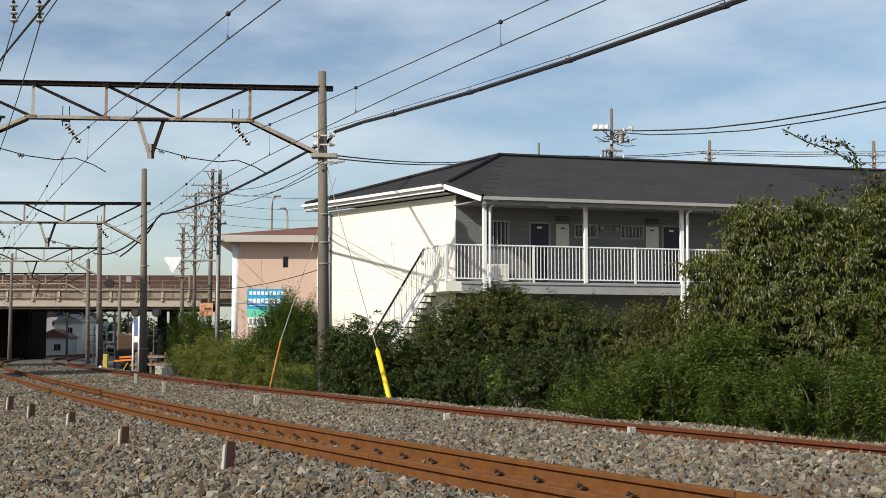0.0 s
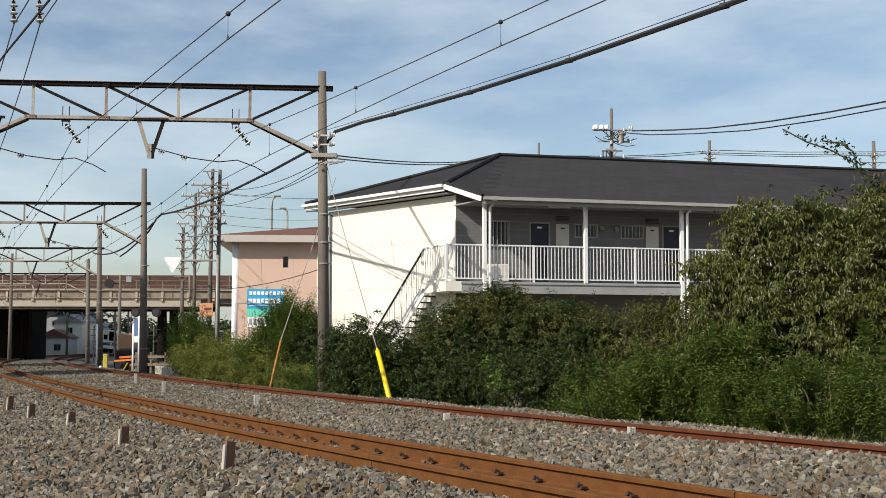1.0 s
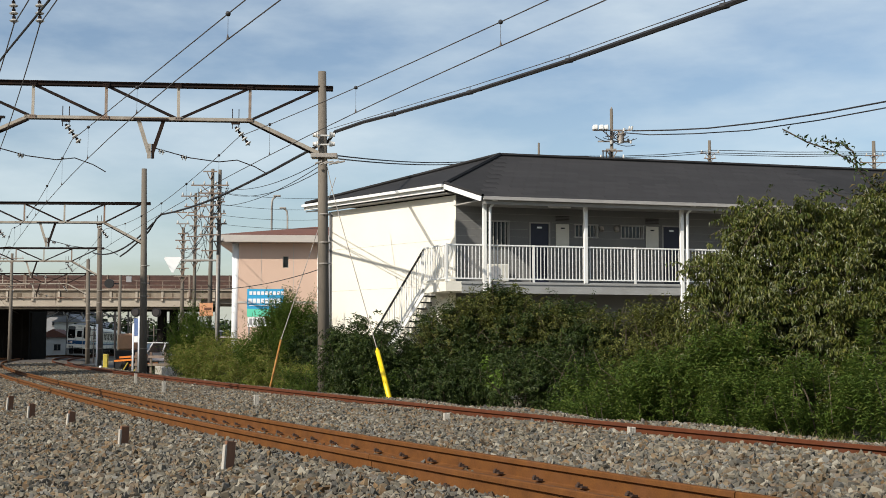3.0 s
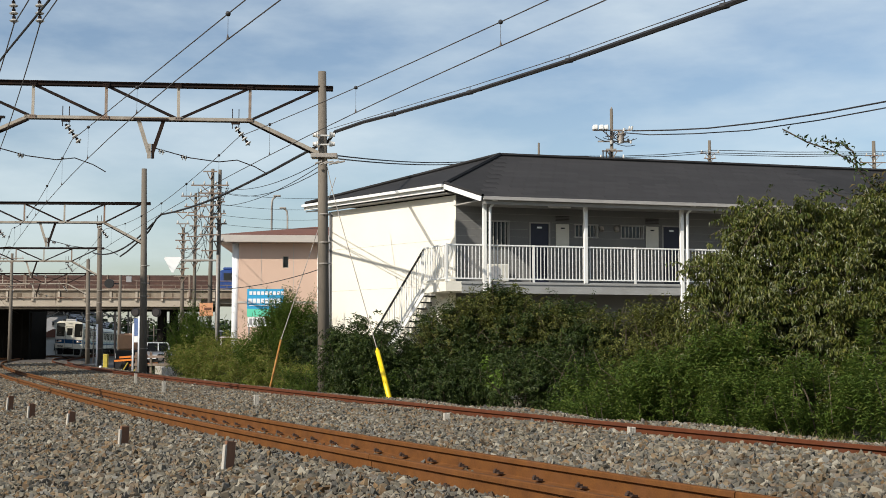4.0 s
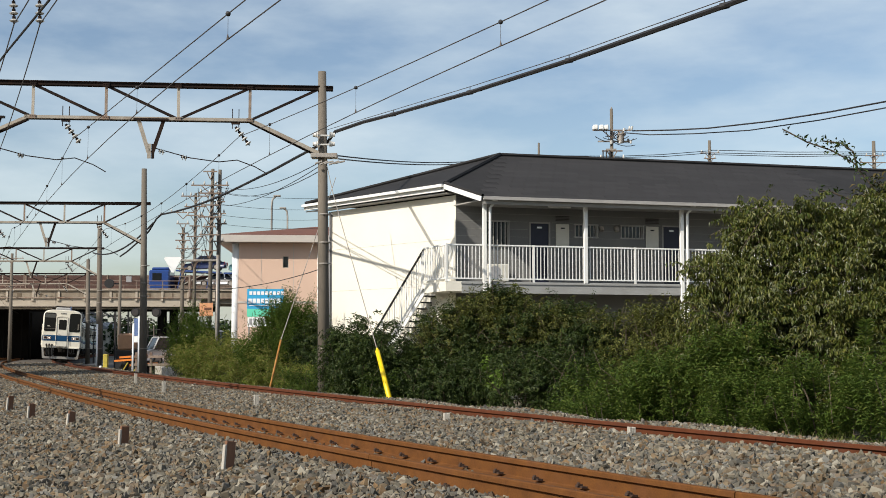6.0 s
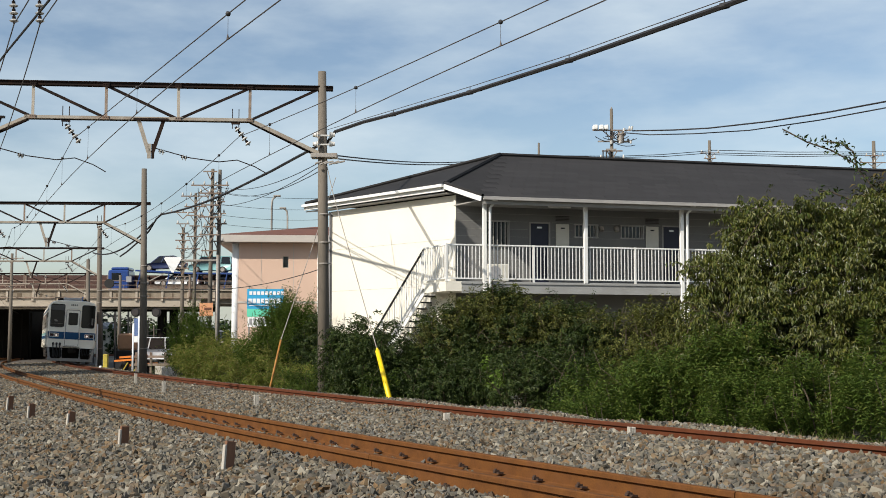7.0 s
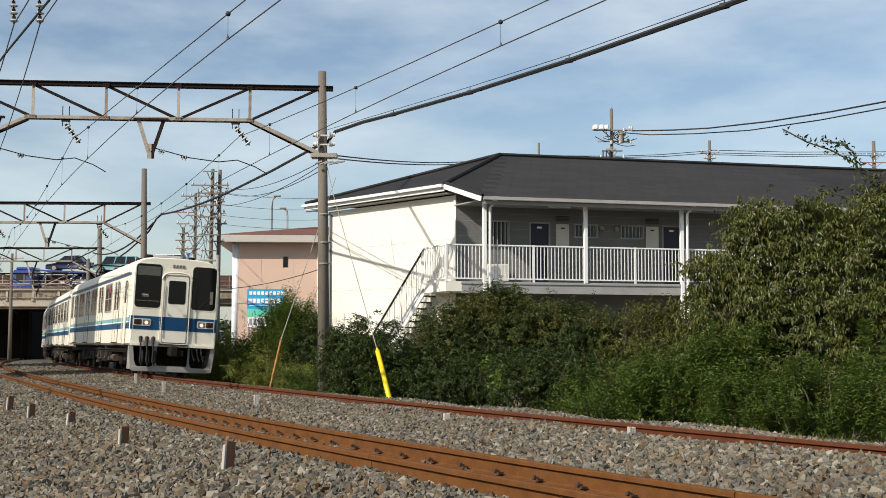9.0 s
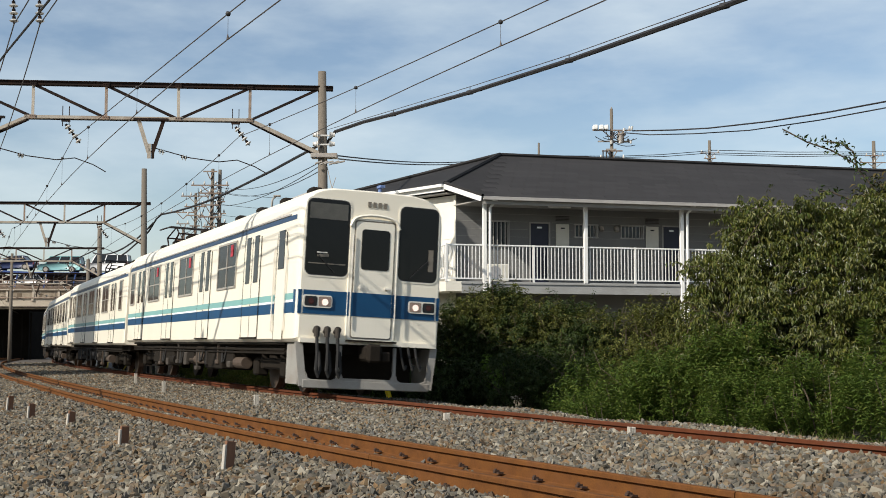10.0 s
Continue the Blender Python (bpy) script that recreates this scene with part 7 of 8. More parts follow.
def make_body(name, label, lead):
    """One car: x across, y from its front end backwards, z from the rails."""
    c = thing(name, label, "train car", None, "cars of the train")
    L = 19.5
    bm = B()
    ys = [0.0, 0.03, 0.10, 0.22, L - 0.12, L] if lead else [0.0, 0.12, L - 0.12, L]
    ks = [0.955, 0.978, 0.993, 1.0, 1.0, 0.98] if lead else [0.98, 1.0, 1.0, 0.98]
    rings = sweep(bm, [Matrix.Translation((0, y, 0)) for y in ys], body_section(), True)
    for r, k in zip(rings, ks):
        for v in r:
            v.co.x *= k
            v.co.z = 2.3 + (v.co.z - 2.3) * (1 - (1 - k) * 0.6)
    bm.faces.new(rings[0])
    bm.faces.new(rings[-1][::-1])
    bmesh.ops.recalc_face_normals(bm, faces=bm.faces)
    body = part("body", bm, M["cream"], c, "cream painted steel body")
    # roof skin and its boxes
    bm = B()
    prof = [(x * 0.93, z + 0.012) for x, z in body_section() if z > 3.42]
    sweep(bm, [Matrix.Translation((0, y, 0)) for y in (0.9 if lead else 0.15, L - 0.15)], prof, False)
    part("roof_skin", bm, M["train_roof"], c)
    for y in ((3.2,) if lead else (3.0, 8.0, 16.0)):
        bm = boxes(((0, y, 3.98), (1.15, 1.8, 0.30), None, 0.08))
        part("roof_unit", bm, M["train_roof"], c)
    for k in range(9):
        for sx in (-0.95, 0.95):
            part("roof_vent", boxes(((sx * 0.75, 1.6 + k * 2.0, 3.92), (0.26, 0.36, 0.26), None, 0.05)), M["underfloor"], c)
    # sides: bands, doors, windows
    for sx in (-1, 1):
        y0 = 0.24 if lead else 0.05
        band(c, "blue_band", sx, 1.49, 1.69, y0, L - 0.05, M["train_blue"])
        band(c, "white_line", sx, 1.69, 1.735, y0, L - 0.05, M["sign_white"])
        band(c, "teal_band", sx, 1.735, 1.86, y0, L - 0.05, M["train_teal"])
        band(c, "roof_band", sx, 3.24, 3.33, 0.26 if lead else 0.05, L - 0.05, M["roof_blue"])
        part("gutter", boxes(((sx * 1.425, L / 2 + 0.2, 3.355), (0.05, L - 0.9, 0.03))), M["train_roof"], c)
        for dc in (3.4, 8.0, 12.6, 17.2):
            d = part("door", boxes(((sx * 1.437, dc, 2.06), (0.012, 1.34, 2.10))), M["cream"], c)
            for leaf in (-0.335, 0.335):
                part("pane", boxes(((sx * 1.447, dc + leaf, 2.66), (0.012, 0.34, 0.98), None, 0.004)), M["train_glass"], d)
            for e in (-0.675, 0.0, 0.675):
                part("seam", boxes(((sx * 1.444, dc + e, 2.06), (0.008, 0.02, 2.10))), M["underfloor"], d)
            part("step", boxes(((sx * 1.45, dc, 1.03), (0.05, 1.3, 0.03))), M["underfloor"], d)
            for zz, m_ in ((1.59, "train_blue"), (1.797, "train_teal")):
                hgt = 0.20 if m_ == "train_blue" else 0.125
                part("door_band", boxes(((sx * 1.4455, dc, zz), (0.006, 1.30, hgt))), M[m_], d)
        for wc, ww in ((5.7, 1.75), (10.3, 1.75), (14.9, 1.75), (18.75, 0.72), *(() if lead else ((1.45, 0.72),))):
            w = part("window", boxes(((sx * 1.437, wc, 2.66), (0.014, ww, 0.98), None, 0.004)), M["train_glass"], c)
            fr = B()
            for yy in ([-ww / 2, ww / 2] + ([0.0] if ww > 1 else [])):
                box(fr, (sx * 1.445, wc + yy, 2.66), (0.02, 0.05, 1.02))
            for zz in (2.16, 3.16):
                box(fr, (sx * 1.445, wc, zz), (0.02, ww + 0.05, 0.045))
            box(fr, (sx * 1.445, wc, 2.62), (0.015, ww, 0.03))
            part("window_frame", fr, M["window_frame"], w)
            if sx < 0 and ww > 1 and lead:
                part("notice", boxes(((sx * 1.452, wc - 0.45, 2.98), (0.006, 0.22, 0.26), None, 0.0)), M["red_notice"], w)
        if lead:
            d = part("cab_door", boxes(((sx * 1.437, 1.15, 2.02), (0.012, 0.62, 2.05))), M["cream"], c)
            part("pane", boxes(((sx * 1.446, 1.15, 2.72), (0.012, 0.42, 0.75), None, 0.004)), M["train_glass"], d)
            for yy in (0.72, 1.58):
                part("grab_rail", rod(B(), (sx * 1.47, yy, 1.15), (sx * 1.47, yy, 2.75), 0.016, n=6), M["lamp_case"], d)
            for e in (-0.32, 0.32):
                part("seam", boxes(((sx * 1.444, 1.15 + e, 2.02), (0.008, 0.018, 2.05))), M["underfloor"], d)
    # underfloor equipment and bogies
    rng = random.Random(8 if lead else 9)
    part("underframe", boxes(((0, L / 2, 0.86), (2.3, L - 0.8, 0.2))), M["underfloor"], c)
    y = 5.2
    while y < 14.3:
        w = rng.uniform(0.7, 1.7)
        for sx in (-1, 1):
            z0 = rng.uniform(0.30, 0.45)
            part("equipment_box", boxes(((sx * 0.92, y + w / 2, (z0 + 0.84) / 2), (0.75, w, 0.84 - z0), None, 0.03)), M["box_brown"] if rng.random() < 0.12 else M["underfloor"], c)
        y += w + rng.uniform(0.15, 0.4)
    # pipes, tanks, cable runs and small gear along both sides
    for sx in (-1, 1):
        for z, r in ((0.80, 0.03), (0.73, 0.022), (0.92, 0.025)):
            part("air_pipe", rod(B(), (sx * 1.31, 1.0, z), (sx * 1.31, L - 1.0, z), r, n=6), M["underfloor"], c)
        for k in range(16):
            y = 4.7 + k * 0.62 + rng.uniform(-0.15, 0.15)
            z = rng.uniform(0.42, 0.72)
            kind_ = k % 4
            bm = B()
            if kind_ == 0:
                rod(bm, (sx * 1.18, y - 0.4, z), (sx * 1.18, y + 0.4, z), rng.uniform(0.10, 0.17), n=12)
                part("air_tank", bm, M["box_brown"] if k % 8 == 0 else M["underfloor"], c)
            elif kind_ == 1:
                box(bm, (sx * 1.30, y, z), (0.10, rng.uniform(0.15, 0.35), rng.uniform(0.12, 0.35)), None, 0.015)
                part("switch_case", bm, M["under_grey"], c)
            elif kind_ == 2:
                tube(bm, [(sx * 1.30, y - 0.2, 0.85), (sx * 1.33, y - 0.1, z - 0.1), (sx * 1.32, y + 0.15, z - 0.14), (sx * 1.28, y + 0.3, 0.82)], 0.024, 6)
                part("cable_loop", bm, M["rubber"], c)
            else:
                box(bm, (sx * 1.29, y, z + 0.05), (0.06, 0.06, 0.5), None, 0.01)
                box(bm, (sx * 1.28, y, z - 0.18), (0.12, 0.26, 0.10), None, 0.015)
                part("hanger_bracket", bm, M["under_grey"] if k % 3 else M["box_brown"], c)
    for by in (2.85, 16.65):
        bo = part("bogie", boxes(((-0.98, by, 0.52), (0.16, 2.9, 0.22), None, 0.04), ((0.98, by, 0.52), (0.16, 2.9, 0.22), None, 0.04), ((0, by, 0.6), (2.1, 0.5, 0.25), None, 0.03)), M["underfloor"], c)
        for sx in (-1, 1):
            for dy in (-1.05, 1.05):
                part("axle_box", boxes(((sx * 1.0, by + dy, 0.43), (0.26, 0.36, 0.34), None, 0.04)), M["underfloor"], bo)
                bm = B()
                rod(bm, (sx * 0.98, by + dy * 0.68, 0.42), (sx * 0.98, by + dy * 0.68, 0.74), 0.10, n=10)
                part("spring", bm, M["underfloor"], bo)
        for dy in (-1.05, 1.05):
            bm = B()
            for sx in (-1, 1):
                rod(bm, (sx * 0.56, 0, 0), (sx * 0.69, 0, 0), 0.43, n=22)
                rod(bm, (sx * 0.52, 0, 0), (sx * 0.56, 0, 0), 0.455, n=22)
            rod(bm, (-0.6, 0, 0), (0.6, 0, 0), 0.08, n=8)
            w = part("wheelset", bm, M["wheel"], bo)
            w.location = (0, by + dy, 0.43)
            if lead:
                WHEELS.append((w, by + dy))
    # gangway at the rear
    part("gangway", boxes(((0, L + 0.2, 2.1), (1.1, 0.42, 2.2), None, 0.05)), M["rubber"], c)
    part("rear_coupler", boxes(((0, L + 0.15, 0.80), (0.25, 0.6, 0.2))), M["underfloor"], c)
    return c


M["under_grey"] = mat("under_grey", (0.075, 0.065, 0.055), (0.04, 0.035, 0.03), rough=0.85, scale=5, spec=0.15)
M["box_brown"] = mat("box_brown", (0.085, 0.06, 0.042), (0.05, 0.036, 0.026), rough=0.8, scale=4)
M["roof_blue"] = mat("roof_blue", (0.03, 0.065, 0.13), (0.025, 0.055, 0.11), rough=0.45, bump=0.02)
M["train_glass"] = glassy("train_glass", (0.020, 0.016, 0.013), 0.10)
M["train_glass"].node_tree.nodes["Principled BSDF"].inputs["Specular IOR Level"].default_value = 0.2
M["train_glass"].node_tree.nodes["Principled BSDF"].inputs["Coat Weight"].default_value = 0.03
M["window_frame"] = mat("window_frame", (0.50, 0.46, 0.40), (0.42, 0.38, 0.33), rough=0.4, metal=0.4, bump=0.0)
M["wheel"] = mat("wheel", (0.10, 0.07, 0.05), (0.06, 0.045, 0.035), rough=0.6, metal=0.5)
M["front_glass"] = glassy("front_glass", (0.004, 0.004, 0.004), 0.06)
M["front_glass"].node_tree.nodes["Principled BSDF"].inputs["Specular IOR Level"].default_value = 0.26
M["front_glass"].node_tree.nodes["Principled BSDF"].inputs["Coat Weight"].default_value = 0.02
WHEELS = []


def rounded_plate(bm, x0, x1, z0, z1, y, thick, r):
    """An upright plate with rounded corners, facing -y."""
    pts = []
    for cx, cz, a0 in ((x1 - r, z0 + r, -90), (x1 - r, z1 - r, 0), (x0 + r, z1 - r, 90), (x0 + r, z0 + r, 180)):
        for k in range(5):
            a = radians(a0 + k * 22.5)
            pts.append((cx + r * math.cos(a), cz + r * math.sin(a)))
    f, b = [bm.verts.new((x, y, z)) for x, z in pts], [bm.verts.new((x, y + thick, z)) for x, z in pts]
    n = len(pts)
    for i in range(n):
        bm.faces.new((f[i], b[i], b[(i + 1) % n], f[(i + 1) % n]))
    bm.faces.new(f)
    bm.faces.new(b[::-1])
    bmesh.ops.recalc_face_normals(bm, faces=bm.faces)
    return bm


def make_front(c):
    """The cab end: two tall windscreens, a gangway door, lamps, jumper cables and a skirt."""
    part("face_band", boxes(((0, -0.004, 1.70), (2.62, 0.012, 0.44))), M["train_blue"], c, "deep blue band across the front")
    for sx in (-1, 1):
        part("corner_band", boxes(((sx * 1.372, 0.07, 1.70), (0.06, 0.16, 0.44)), ((sx * 1.412, 0.19, 1.70), (0.04, 0.14, 0.44))), M["train_blue"], c)
        x0, x1 = (0.54, 1.30) if sx > 0 else (-1.30, -0.50)
        sr = part("windscreen_surround", rounded_plate(B(), x0 - 0.045, x1 + 0.045, 2.17, 3.66, -0.010, 0.02, 0.14), M["cream_front"], c)
        part("windscreen", rounded_plate(B(), x0, x1, 2.22, 3.61, -0.016, 0.02, 0.11), M["front_glass"], c, "tall dark windscreen with rounded corners")
        part("windscreen_seal", rounded_plate(B(), x0 - 0.02, x1 + 0.02, 2.20, 3.63, -0.0135, 0.02, 0.12), M["rubber"], c)
        part("wiper", beam(B(), (sx * 0.75, -0.035, 2.26), (sx * 1.12, -0.035, 2.62), 0.015, 0.015), M["black"], c)
        lc = part("lamp_case", rounded_plate(B(), 0.76 if sx > 0 else -1.32, 1.32 if sx > 0 else -0.76, 1.60, 1.83, -0.035, 0.04, 0.05), M["lamp_case"], c)
        for px, on in ((sx * 0.90, True), (sx * 1.17, False)):
            part("lamp_recess", rounded_plate(B(), px - 0.12, px + 0.12, 1.625, 1.805, -0.040, 0.02, 0.03), M["lamp_dim"] if on else M["black"], lc)
            if on:
                bm = B()
                rod(bm, (px, -0.050, 1.705), (px, -0.042, 1.705), 0.062, 0.05, n=16)
                part("headlight", bm, M["lamp_glint"], lc, "headlight with a pinkish reflection made to glow")
            else:
                bm = B()
                rod(bm, (px, -0.046, 1.715), (px, -0.042, 1.715), 0.055, n=16)
                part("tail_light", bm, M["lens_red"], lc, "dark red tail light lens")
    # gangway door in a raised frame with an arched hood
    part("door_frame", rounded_plate(B(), -0.47, 0.49, 1.03, 3.32, -0.045, 0.06, 0.10), M["cream_front"], c)
    d = part("gangway_door", rounded_plate(B(), -0.37, 0.40, 1.09, 3.26, -0.062, 0.03, 0.05), M["cream_front"], c, "cream gangway door with a small window")
    part("door_seam", rounded_plate(B(), -0.395, 0.425, 1.065, 3.285, -0.050, 0.01, 0.06), M["seam_grey"], d)
    part("pane", rounded_plate(B(), -0.25, 0.31, 2.36, 3.12, -0.070, 0.02, 0.06), M["front_glass"], d)
    part("door_band", boxes(((0.01, -0.066, 1.70), (0.77, 0.008, 0.44)), ((-0.42, -0.049, 1.70), (0.10, 0.008, 0.44)), ((0.445, -0.049, 1.70), (0.09, 0.008, 0.44))), M["train_blue"], d)
    part("door_handle", boxes(((0.29, -0.085, 2.02), (0.10, 0.04, 0.03)), ((-0.24, -0.085, 2.02), (0.05, 0.03, 0.05))), M["lamp_case"], d)
    bm = B()
    tube(bm, [(-0.48, -0.06, 3.16)] + [(-0.44 * math.cos(a) + 0.01, -0.07, 3.26 + 0.13 * math.sin(a)) for a in np.linspace(0.1, math.pi - 0.1, 9)] + [(0.50, -0.06, 3.16)], 0.03, 6)
    part("door_hood", bm, M["cream_front"], c)
    part("grab_rail", rod(B(), (-0.43, -0.10, 1.3), (-0.43, -0.10, 3.0), 0.014, n=6), M["lamp_case"], c)
    part("grab_rail", rod(B(), (0.46, -0.10, 1.3), (0.46, -0.10, 3.0), 0.014, n=6), M["lamp_case"], c)
    for k in range(4):
        part("number_bar", boxes(((-0.11 + k * 0.105, -0.012, 3.60), (0.065, 0.012, 0.10))), M["seam_grey"], c)
    # lower edge: footplate, jumper cables, coupler, skirt
    part("footplate", boxes(((0, -0.02, 0.99), (2.70, 0.10, 0.08))), M["cream_front"], c)
    part("footplate", boxes(((0, -0.10, 1.02), (0.95, 0.28, 0.03))), M["underfloor"], c)
    for k, x in enumerate((-1.06, -0.86, -0.66)):
        bm = B()
        rod(bm, (x, -0.16, 1.20), (x, -0.02, 1.16), 0.07, 0.05, n=10)
        rod(bm, (x, -0.14, 1.24), (x, -0.14, 1.06), 0.06, 0.05, n=10)
        j = part("jumper_plug", bm, M["under_grey"], c)
        bm = B()
        tube(bm, [(x, -0.15, 1.10), (x + 0.02, -0.17, 0.8), (x + 0.01, -0.17, 0.45), (x + 0.06, -0.15, 0.34), (x + 0.11, -0.10, 0.45), (x + 0.10, -0.02, 0.8)], 0.032, 7)
        part("jumper_cable", bm, M["rubber"], j)
    for k, x in enumerate((0.62, 0.78, 0.92)):
        bm = B()
        tube(bm, [(x, -0.06, 0.95), (x + 0.02, -0.10, 0.75), (x + 0.10, -0.08, 0.52), (x + 0.16, 0.0, 0.60)], 0.025, 6)
        part("air_hose", bm, M["rubber"], c)
    bm = boxes(((0, -0.12, 0.80), (0.34, 0.5, 0.30), None, 0.05), ((-0.02, -0.38, 0.80), (0.26, 0.16, 0.34), None, 0.04), ((0.22, -0.3, 0.74), (0.18, 0.2, 0.2), None, 0.03))
    part("coupler", bm, M["underfloor"], c)
    for sx in (-1, 1):
        part("skirt_side", beam(B(), (sx * 1.34, 0.05, 0.96), (sx * 1.24, 0.0, 0.16), 0.14, 0.05, up=(0, 1, 0)), M["skirt"], c)
        part("skirt_post", beam(B(), (sx * 0.54, 0.02, 0.92), (sx * 0.54, 0.0, 0.16), 0.06, 0.05, up=(0, 1, 0)), M["skirt"], c)
        part("skirt_wing", beam(B(), (sx * 1.30, 0.06, 0.55), (sx * 1.28, 0.9, 0.55), 0.05, 0.75), M["skirt"], c)
    part("skirt_bar", boxes(((0, 0.0, 0.20), (2.5, 0.06, 0.16), None, 0.015)), M["skirt"], c, "grey painted lower bar of the skirt")
    part("skirt_bar", boxes(((0, 0.0, 0.29), (1.1, 0.05, 0.06))), M["skirt"], c)
    for x, sg in ((-1.19, 1), (1.19, -1), (-0.57, -1), (0.57, 1), (-0.51, 1), (0.51, -1)):
        bm = B()
        f, k2 = [[bm.verts.new((px, py, pz)) for px, pz in ((x, 0.27), (x + sg * 0.14, 0.27), (x + sg * 0.04, 0.31), (x, 0.42))] for py in (-0.022, 0.024)]
        for i in range(4):
            bm.faces.new((f[i], k2[i], k2[(i + 1) % 4], f[(i + 1) % 4]))
        bm.faces.new(f)
        bm.faces.new(k2[::-1])
        bmesh.ops.recalc_face_normals(bm, faces=bm.faces)
        part("skirt_corner", bm, M["skirt"], c)
    # dark sheet that stands for the shade behind the skirt
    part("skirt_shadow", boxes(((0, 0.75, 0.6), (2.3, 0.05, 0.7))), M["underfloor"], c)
    # aerial on the roof
    part("aerial", rod(B(), (0.55, 1.3, 3.8), (0.55, 1.3, 4.15), 0.05, 0.03, n=8), M["plate_blue"], c)
    part("aerial", boxes(((0.55, 1.25, 4.15), (0.10, 0.22, 0.05))), M["plate_blue"], c)
    # driver's desk behind the glass
    part("sun_visor", boxes(((-0.9, -0.0205, 3.40), (0.74, 0.004, 0.30))), M["cab_inside"], c)
    part("desk_edge", boxes(((-0.9, -0.0205, 2.42), (0.72, 0.004, 0.02)), ((-0.98, -0.0205, 2.57), (0.22, 0.004, 0.05))), M["seam_grey"], c)
    part("timetable_holder", boxes(((-1.0, -0.0205, 2.625), (0.20, 0.004, 0.025))), M["lamp_case"], c)
    part("inner_curtain", boxes(((1.18, -0.0205, 2.62), (0.10, 0.004, 0.42))), M["seam_grey"], c)


M["seam_grey"] = mat("seam_grey", (0.18, 0.16, 0.13), rough=0.7)
M["lens_red"] = mat("lens_red", (0.05, 0.008, 0.008), rough=0.15, bump=0.0)
M["lamp_dim"] = mat("lamp_dim", (0.42, 0.30, 0.25), rough=0.25, metal=0.6, bump=0.0)


def pantograph(c, y, up):
    """A diamond pantograph on four insulators; raised it meets the wire."""
    z0, z2 = 3.98, 4.62 if up else 4.35
    zm = (z0 + z2) / 2 + 0.05
    bm = B()
    for x in (-0.7, 0.7):
        rod(bm, (x, y - 0.6, z0), (x, y + 0.6, z0), 0.03, n=6)
    for yy in (-0.6, 0.6):
        rod(bm, (-0.7, y + yy, z0), (0.7, y + yy, z0), 0.03, n=6)
    p = part("pantograph", bm, M["steel_dark"], c, "dark diamond pantograph")
    for yy in (-1, 1):
        for x in (-0.6, 0.6):
            part("lower_arm", rod(B(), (x, y + yy * 0.25, z0), (x * 0.9, y + yy * 0.95, zm), 0.026, n=6), M["steel_black"], p)
            part("upper_arm", rod(B(), (x * 0.9, y + yy * 0.95, zm), (x * 0.75, y, z2), 0.022, n=6), M["steel_black"], p)
        part("brace", rod(B(), (-0.6, y + yy * 0.25, z0), (0.54, y + yy * 0.95, zm), 0.016, n=5), M["steel_black"], p)
        part("cross_tube", rod(B(), (-0.54, y + yy * 0.95, zm), (0.54, y + yy * 0.95, zm), 0.024, n=6), M["steel_black"], p)
    bm = B()
    for yy in (-0.14, 0.14):
        tube(bm, [(-0.95, y + yy, z2 - 0.12), (-0.65, y + yy, z2), (0.65, y + yy, z2), (0.95, y + yy, z2 - 0.12)], 0.025, 6)
    part("collector", bm, M["steel_dark"], p)
    bm = B()
    for x in (-0.6, 0.6):
        for yy in (-0.5, 0.5):
            rod(bm, (x, y + yy, 3.72), (x, y + yy, z0), 0.06, 0.05, n=8)
    part("insulator", bm, M["porcelain"], p)


def front_s(t):
    """Where the train's front stands along the line at t seconds."""
    r = 10.0 - t
    return 18.958 * r + 0.0735 * r * r


def car_pose(s):
    """A car whose front end is at s: it rides on its two bogies, as a chord of the curve."""
    (x, y, _), (x2, y2, _) = centre(s + 3), centre(s + 17)
    h = math.atan2(-(x2 - x), y2 - y)
    x, y = x + math.sin(h) * 3, y - math.cos(h) * 3
    return Matrix.Translation((x, y, GRADE * s)) @ Matrix.Rotation(h, 4, "Z") @ Matrix.Rotation(CANT, 4, "Y")


TRAIN = []


def make_train():
    lead = make_body("train_car", "cream and blue commuter train car with a driver's cab in front", True)
    make_front(lead)
    pantograph(lead, 17.3, True)
    TRAIN.append((lead, 0.0))
    mid = make_body("train_car", "cream and blue commuter train car behind the first", False)
    pantograph(mid, 13.0, True)
    TRAIN.append((mid, 20.0))
    for k in (2, 3):
        TRAIN.append((copy_thing(mid, Matrix()), 20.0 * k))


# ---- build ----
make_ground()
make_bed()
stone_bases()
make_overhead()
make_utility()
make_pink()
make_bridge()
make_beyond()
make_house()
make_plants()
make_stakes()
make_kerb()
make_train()

transporter = make_transporter()
LOAD = [(make_car("carried_car", "dark blue saloon car on the transporter", M["car_navy"], 4.3, 1.7, 1.45, 1.1, 0.5), 3.0, 2.66, -2.5),
        (make_car("carried_car", "pale turquoise estate car on the transporter", M["car_teal"], 4.2, 1.65, 1.62, 0.85, 0.0), 7.6, 2.56, 0.0),
        (make_car("carried_car", "white van on the transporter", M["car_white"], 4.2, 1.7, 1.85, 0.7, 0.0), 12.2, 2.50, 0.0),
        (make_car("carried_car", "white saloon car on the transporter's lower deck", M["car_white"], 4.3, 1.65, 1.30, 1.1, 0.6), 4.4, 1.22, 0.0),
        (make_car("carried_car", "black saloon car on the transporter's lower deck", M["car_black"], 4.2, 1.65, 1.30, 1.1, 0.6), 9.2, 1.22, 0.0)]
lorry = thing("box_lorry", "white box lorry crossing the bridge", "truck")
part("cab", boxes(((0.9, 0, 1.4), (1.8, 2.1, 1.9), None, 0.15)), M["truck_white"], lorry)
part("windscreen", boxes(((0.0, 0, 1.75), (0.05, 1.9, 0.7), None, 0.02)), M["dark_glass"], lorry)
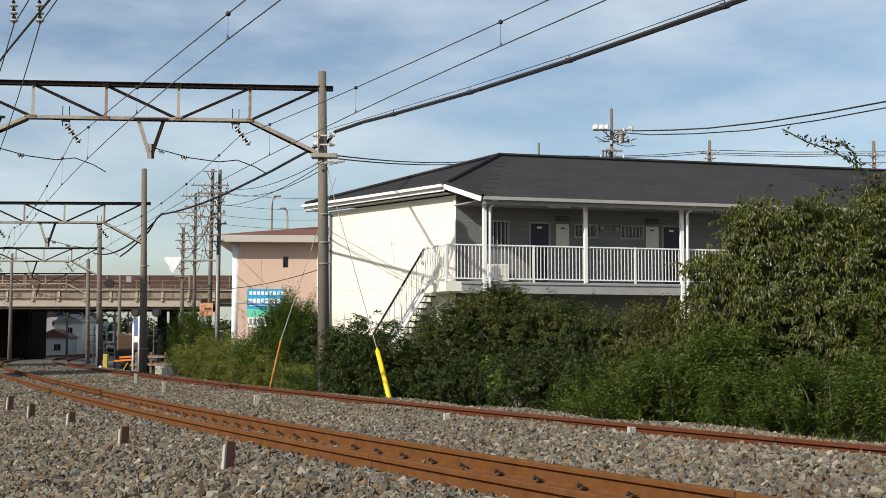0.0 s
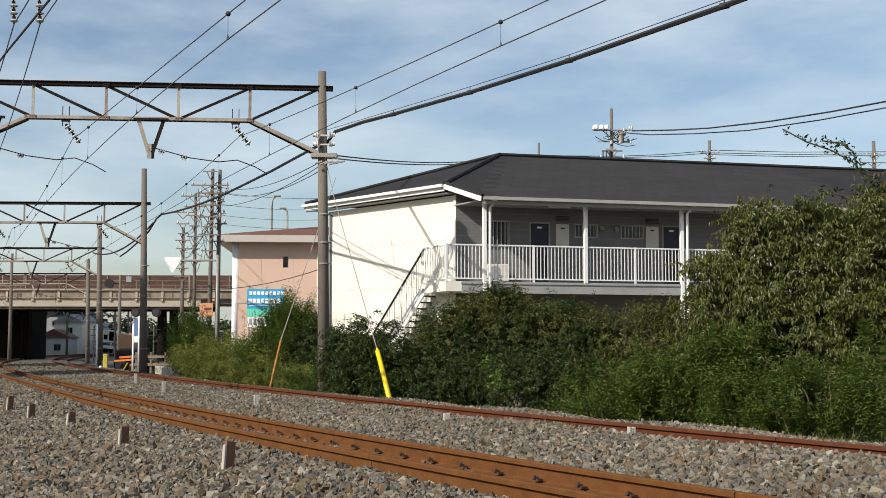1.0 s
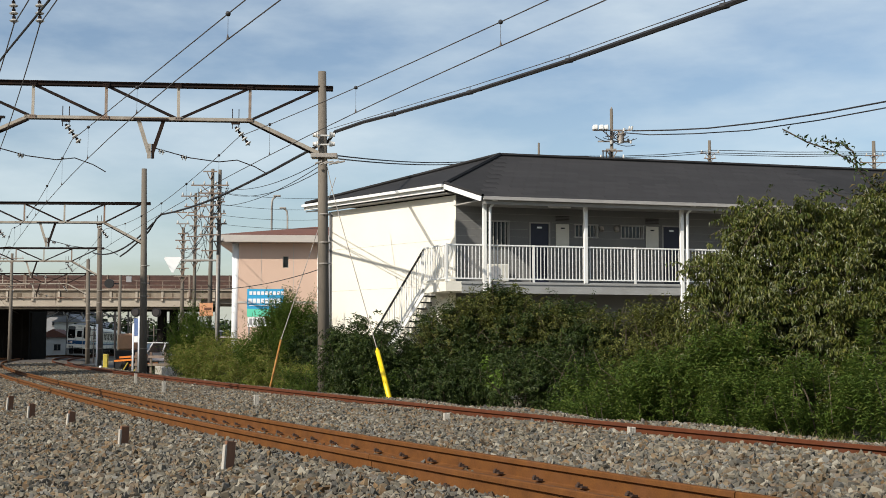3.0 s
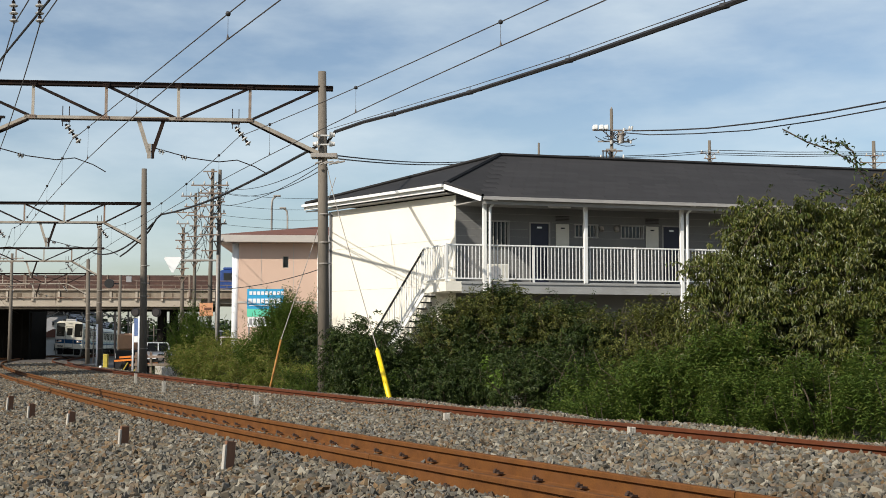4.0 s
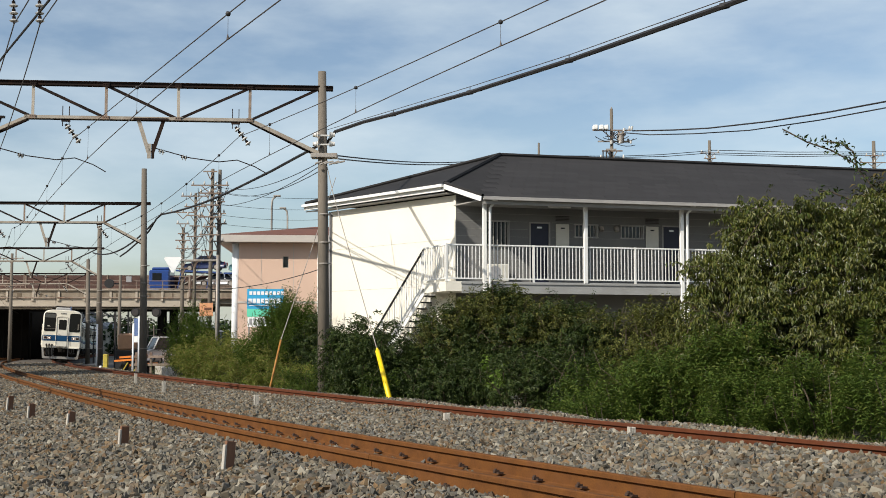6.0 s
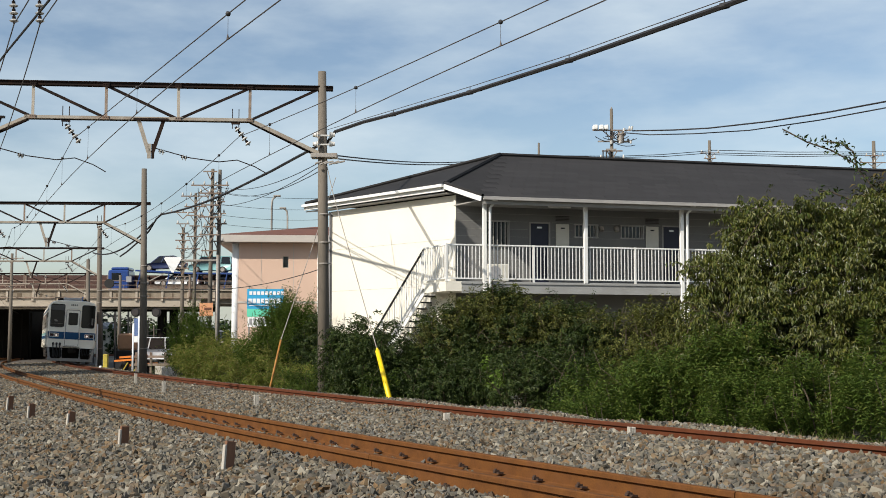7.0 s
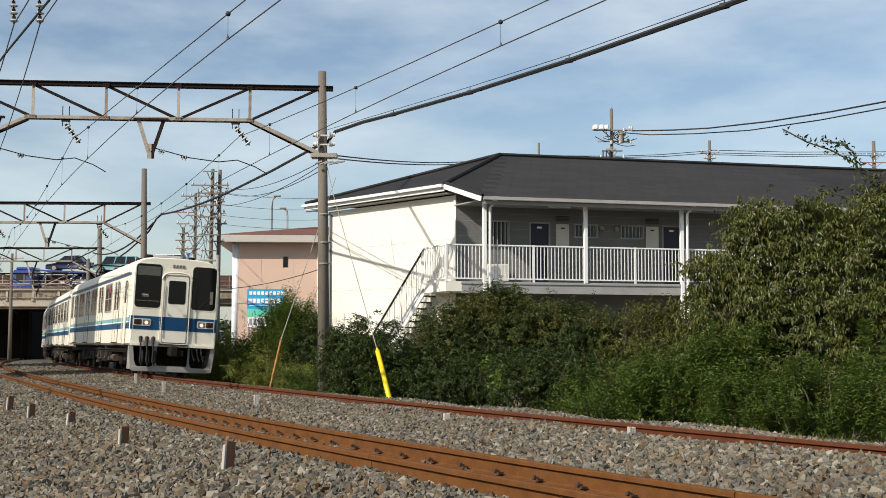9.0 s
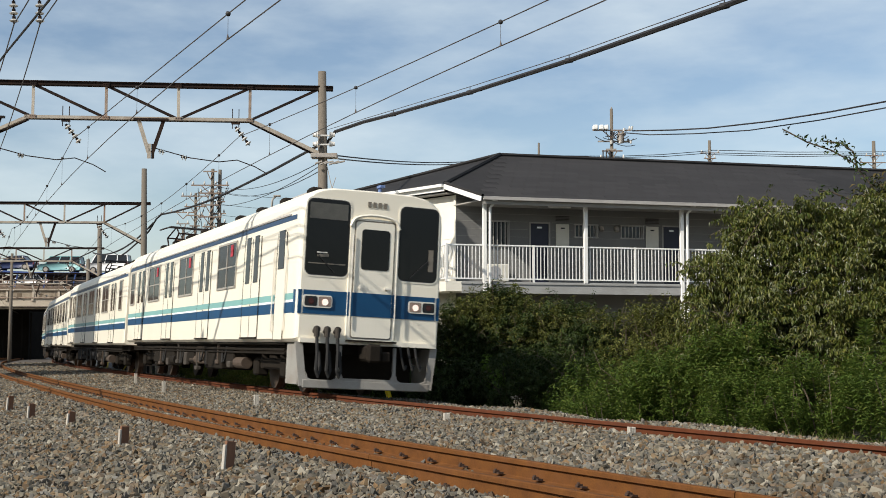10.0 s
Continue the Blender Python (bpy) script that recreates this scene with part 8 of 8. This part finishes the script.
part("box_body", boxes(((5.4, 0, 1.95), (7.0, 2.2, 2.4), None, 0.03)), M["truck_white"], lorry)
part("chassis", boxes(((4.7, 0, 0.6), (8.2, 1.0, 0.25))), M["black"], lorry)
for x in (1.2, 7.2):
    for sy in (-1, 1):
        part("wheel", rod(B(), (x, sy * 0.75, 0.42), (x, sy * 1.05, 0.42), 0.42, n=18), M["rubber"], lorry)
CARS = [make_car("car", "small white hatchback at the road junction", M["car_white"], 3.7, 1.62, 1.48, 0.8, 0.0),
        make_car("car", "white van at the road junction", M["car_white"], 4.3, 1.68, 1.85, 0.6, 0.0, "van"),
        make_car("car", "white estate car at the road junction", M["car_white"], 4.3, 1.68, 1.52, 1.0, 0.0)]
parked = make_car("car", "black car standing in the shade by the road", M["car_black"], 4.4, 1.72, 1.5, 1.1, 0.5)
parked.matrix_basis = pose(-19.3, 95.0, -0.45, 0, 0, -4)

make_track("track_far", lambda s: 0.0, lambda s: -0.030, radians(5.8), M["rust_far"], "railway track with rusty red rails, used by the train", "rusty red rail")
make_track("track_near", lambda s: -gap(s), near_z, radians(2.785), M["rust_near"], "railway track with rusty orange rails nearest the viewer", "rusty orange brown rail")
make_stones()


def motions():
    ts = [k * 0.25 for k in range(41)]
    for car, back_ in TRAIN:
        walk(car, [(t, car_pose(front_s(t) + back_)) for t in ts])
    for w, y in WHEELS:
        walk(w, [(k / 30, Matrix.Translation((0, y, 0.43)) @ Matrix.Rotation((front_s(k / 30)) / 0.43, 4, "X")) for k in range(301)])
    # vehicles on the bridge: x of the front, heading to -x
    tr = [(0.0, -10.0), (2.0, -15.5), (3.8, -20.8), (4.7, -24.0), (5.7, -27.3), (7.0, -32.3), (8.0, -36.5), (9.0, -41.5), (10.0, -46.9)]
    walk(transporter, [(t, pose(x, 120.4, 5.2)) for t, x in tr])
    for car, dx, dz, tip in LOAD:
        walk(car, [(t, pose(x + dx, 120.4, 5.2 + dz, 0, tip, 0)) for t, x in tr])
    walk(lorry, [(t, pose(-38.9 - 18.6 * (t - 5.0), 123.7, 5.2)) for t in (0.0, 2.5, 5.0, 7.5, 10.0)])
    # cars at the junction
    rows = [[(0.0, -13.6, 79.5), (0.4, -16.2, 80.0), (0.9, -17.4, 80.0), (2.0, -17.6, 80.2), (3.2, -21.5, 84.0), (4.5, -24.6, 98.0), (10.0, -21.0, 140.0)],
            [(0.0, -6.0, 78.0), (1.8, -11.5, 79.0), (2.8, -16.8, 79.8), (4.4, -17.6, 80.0), (5.6, -18.6, 80.6), (6.6, -22.0, 85.0), (7.6, -24.4, 98.0), (10.0, -23.0, 118.0)],
            [(0.0, -2.0, 78.0), (5.2, -8.0, 78.4), (6.7, -16.4, 79.8), (7.6, -17.5, 80.0), (10.0, -17.6, 80.1)]]
    for car, rr in zip(CARS, rows):
        walk(car, [(t, pose(x, y, -0.45, 0, 0, 30)) for t, x, y in rr])


motions()
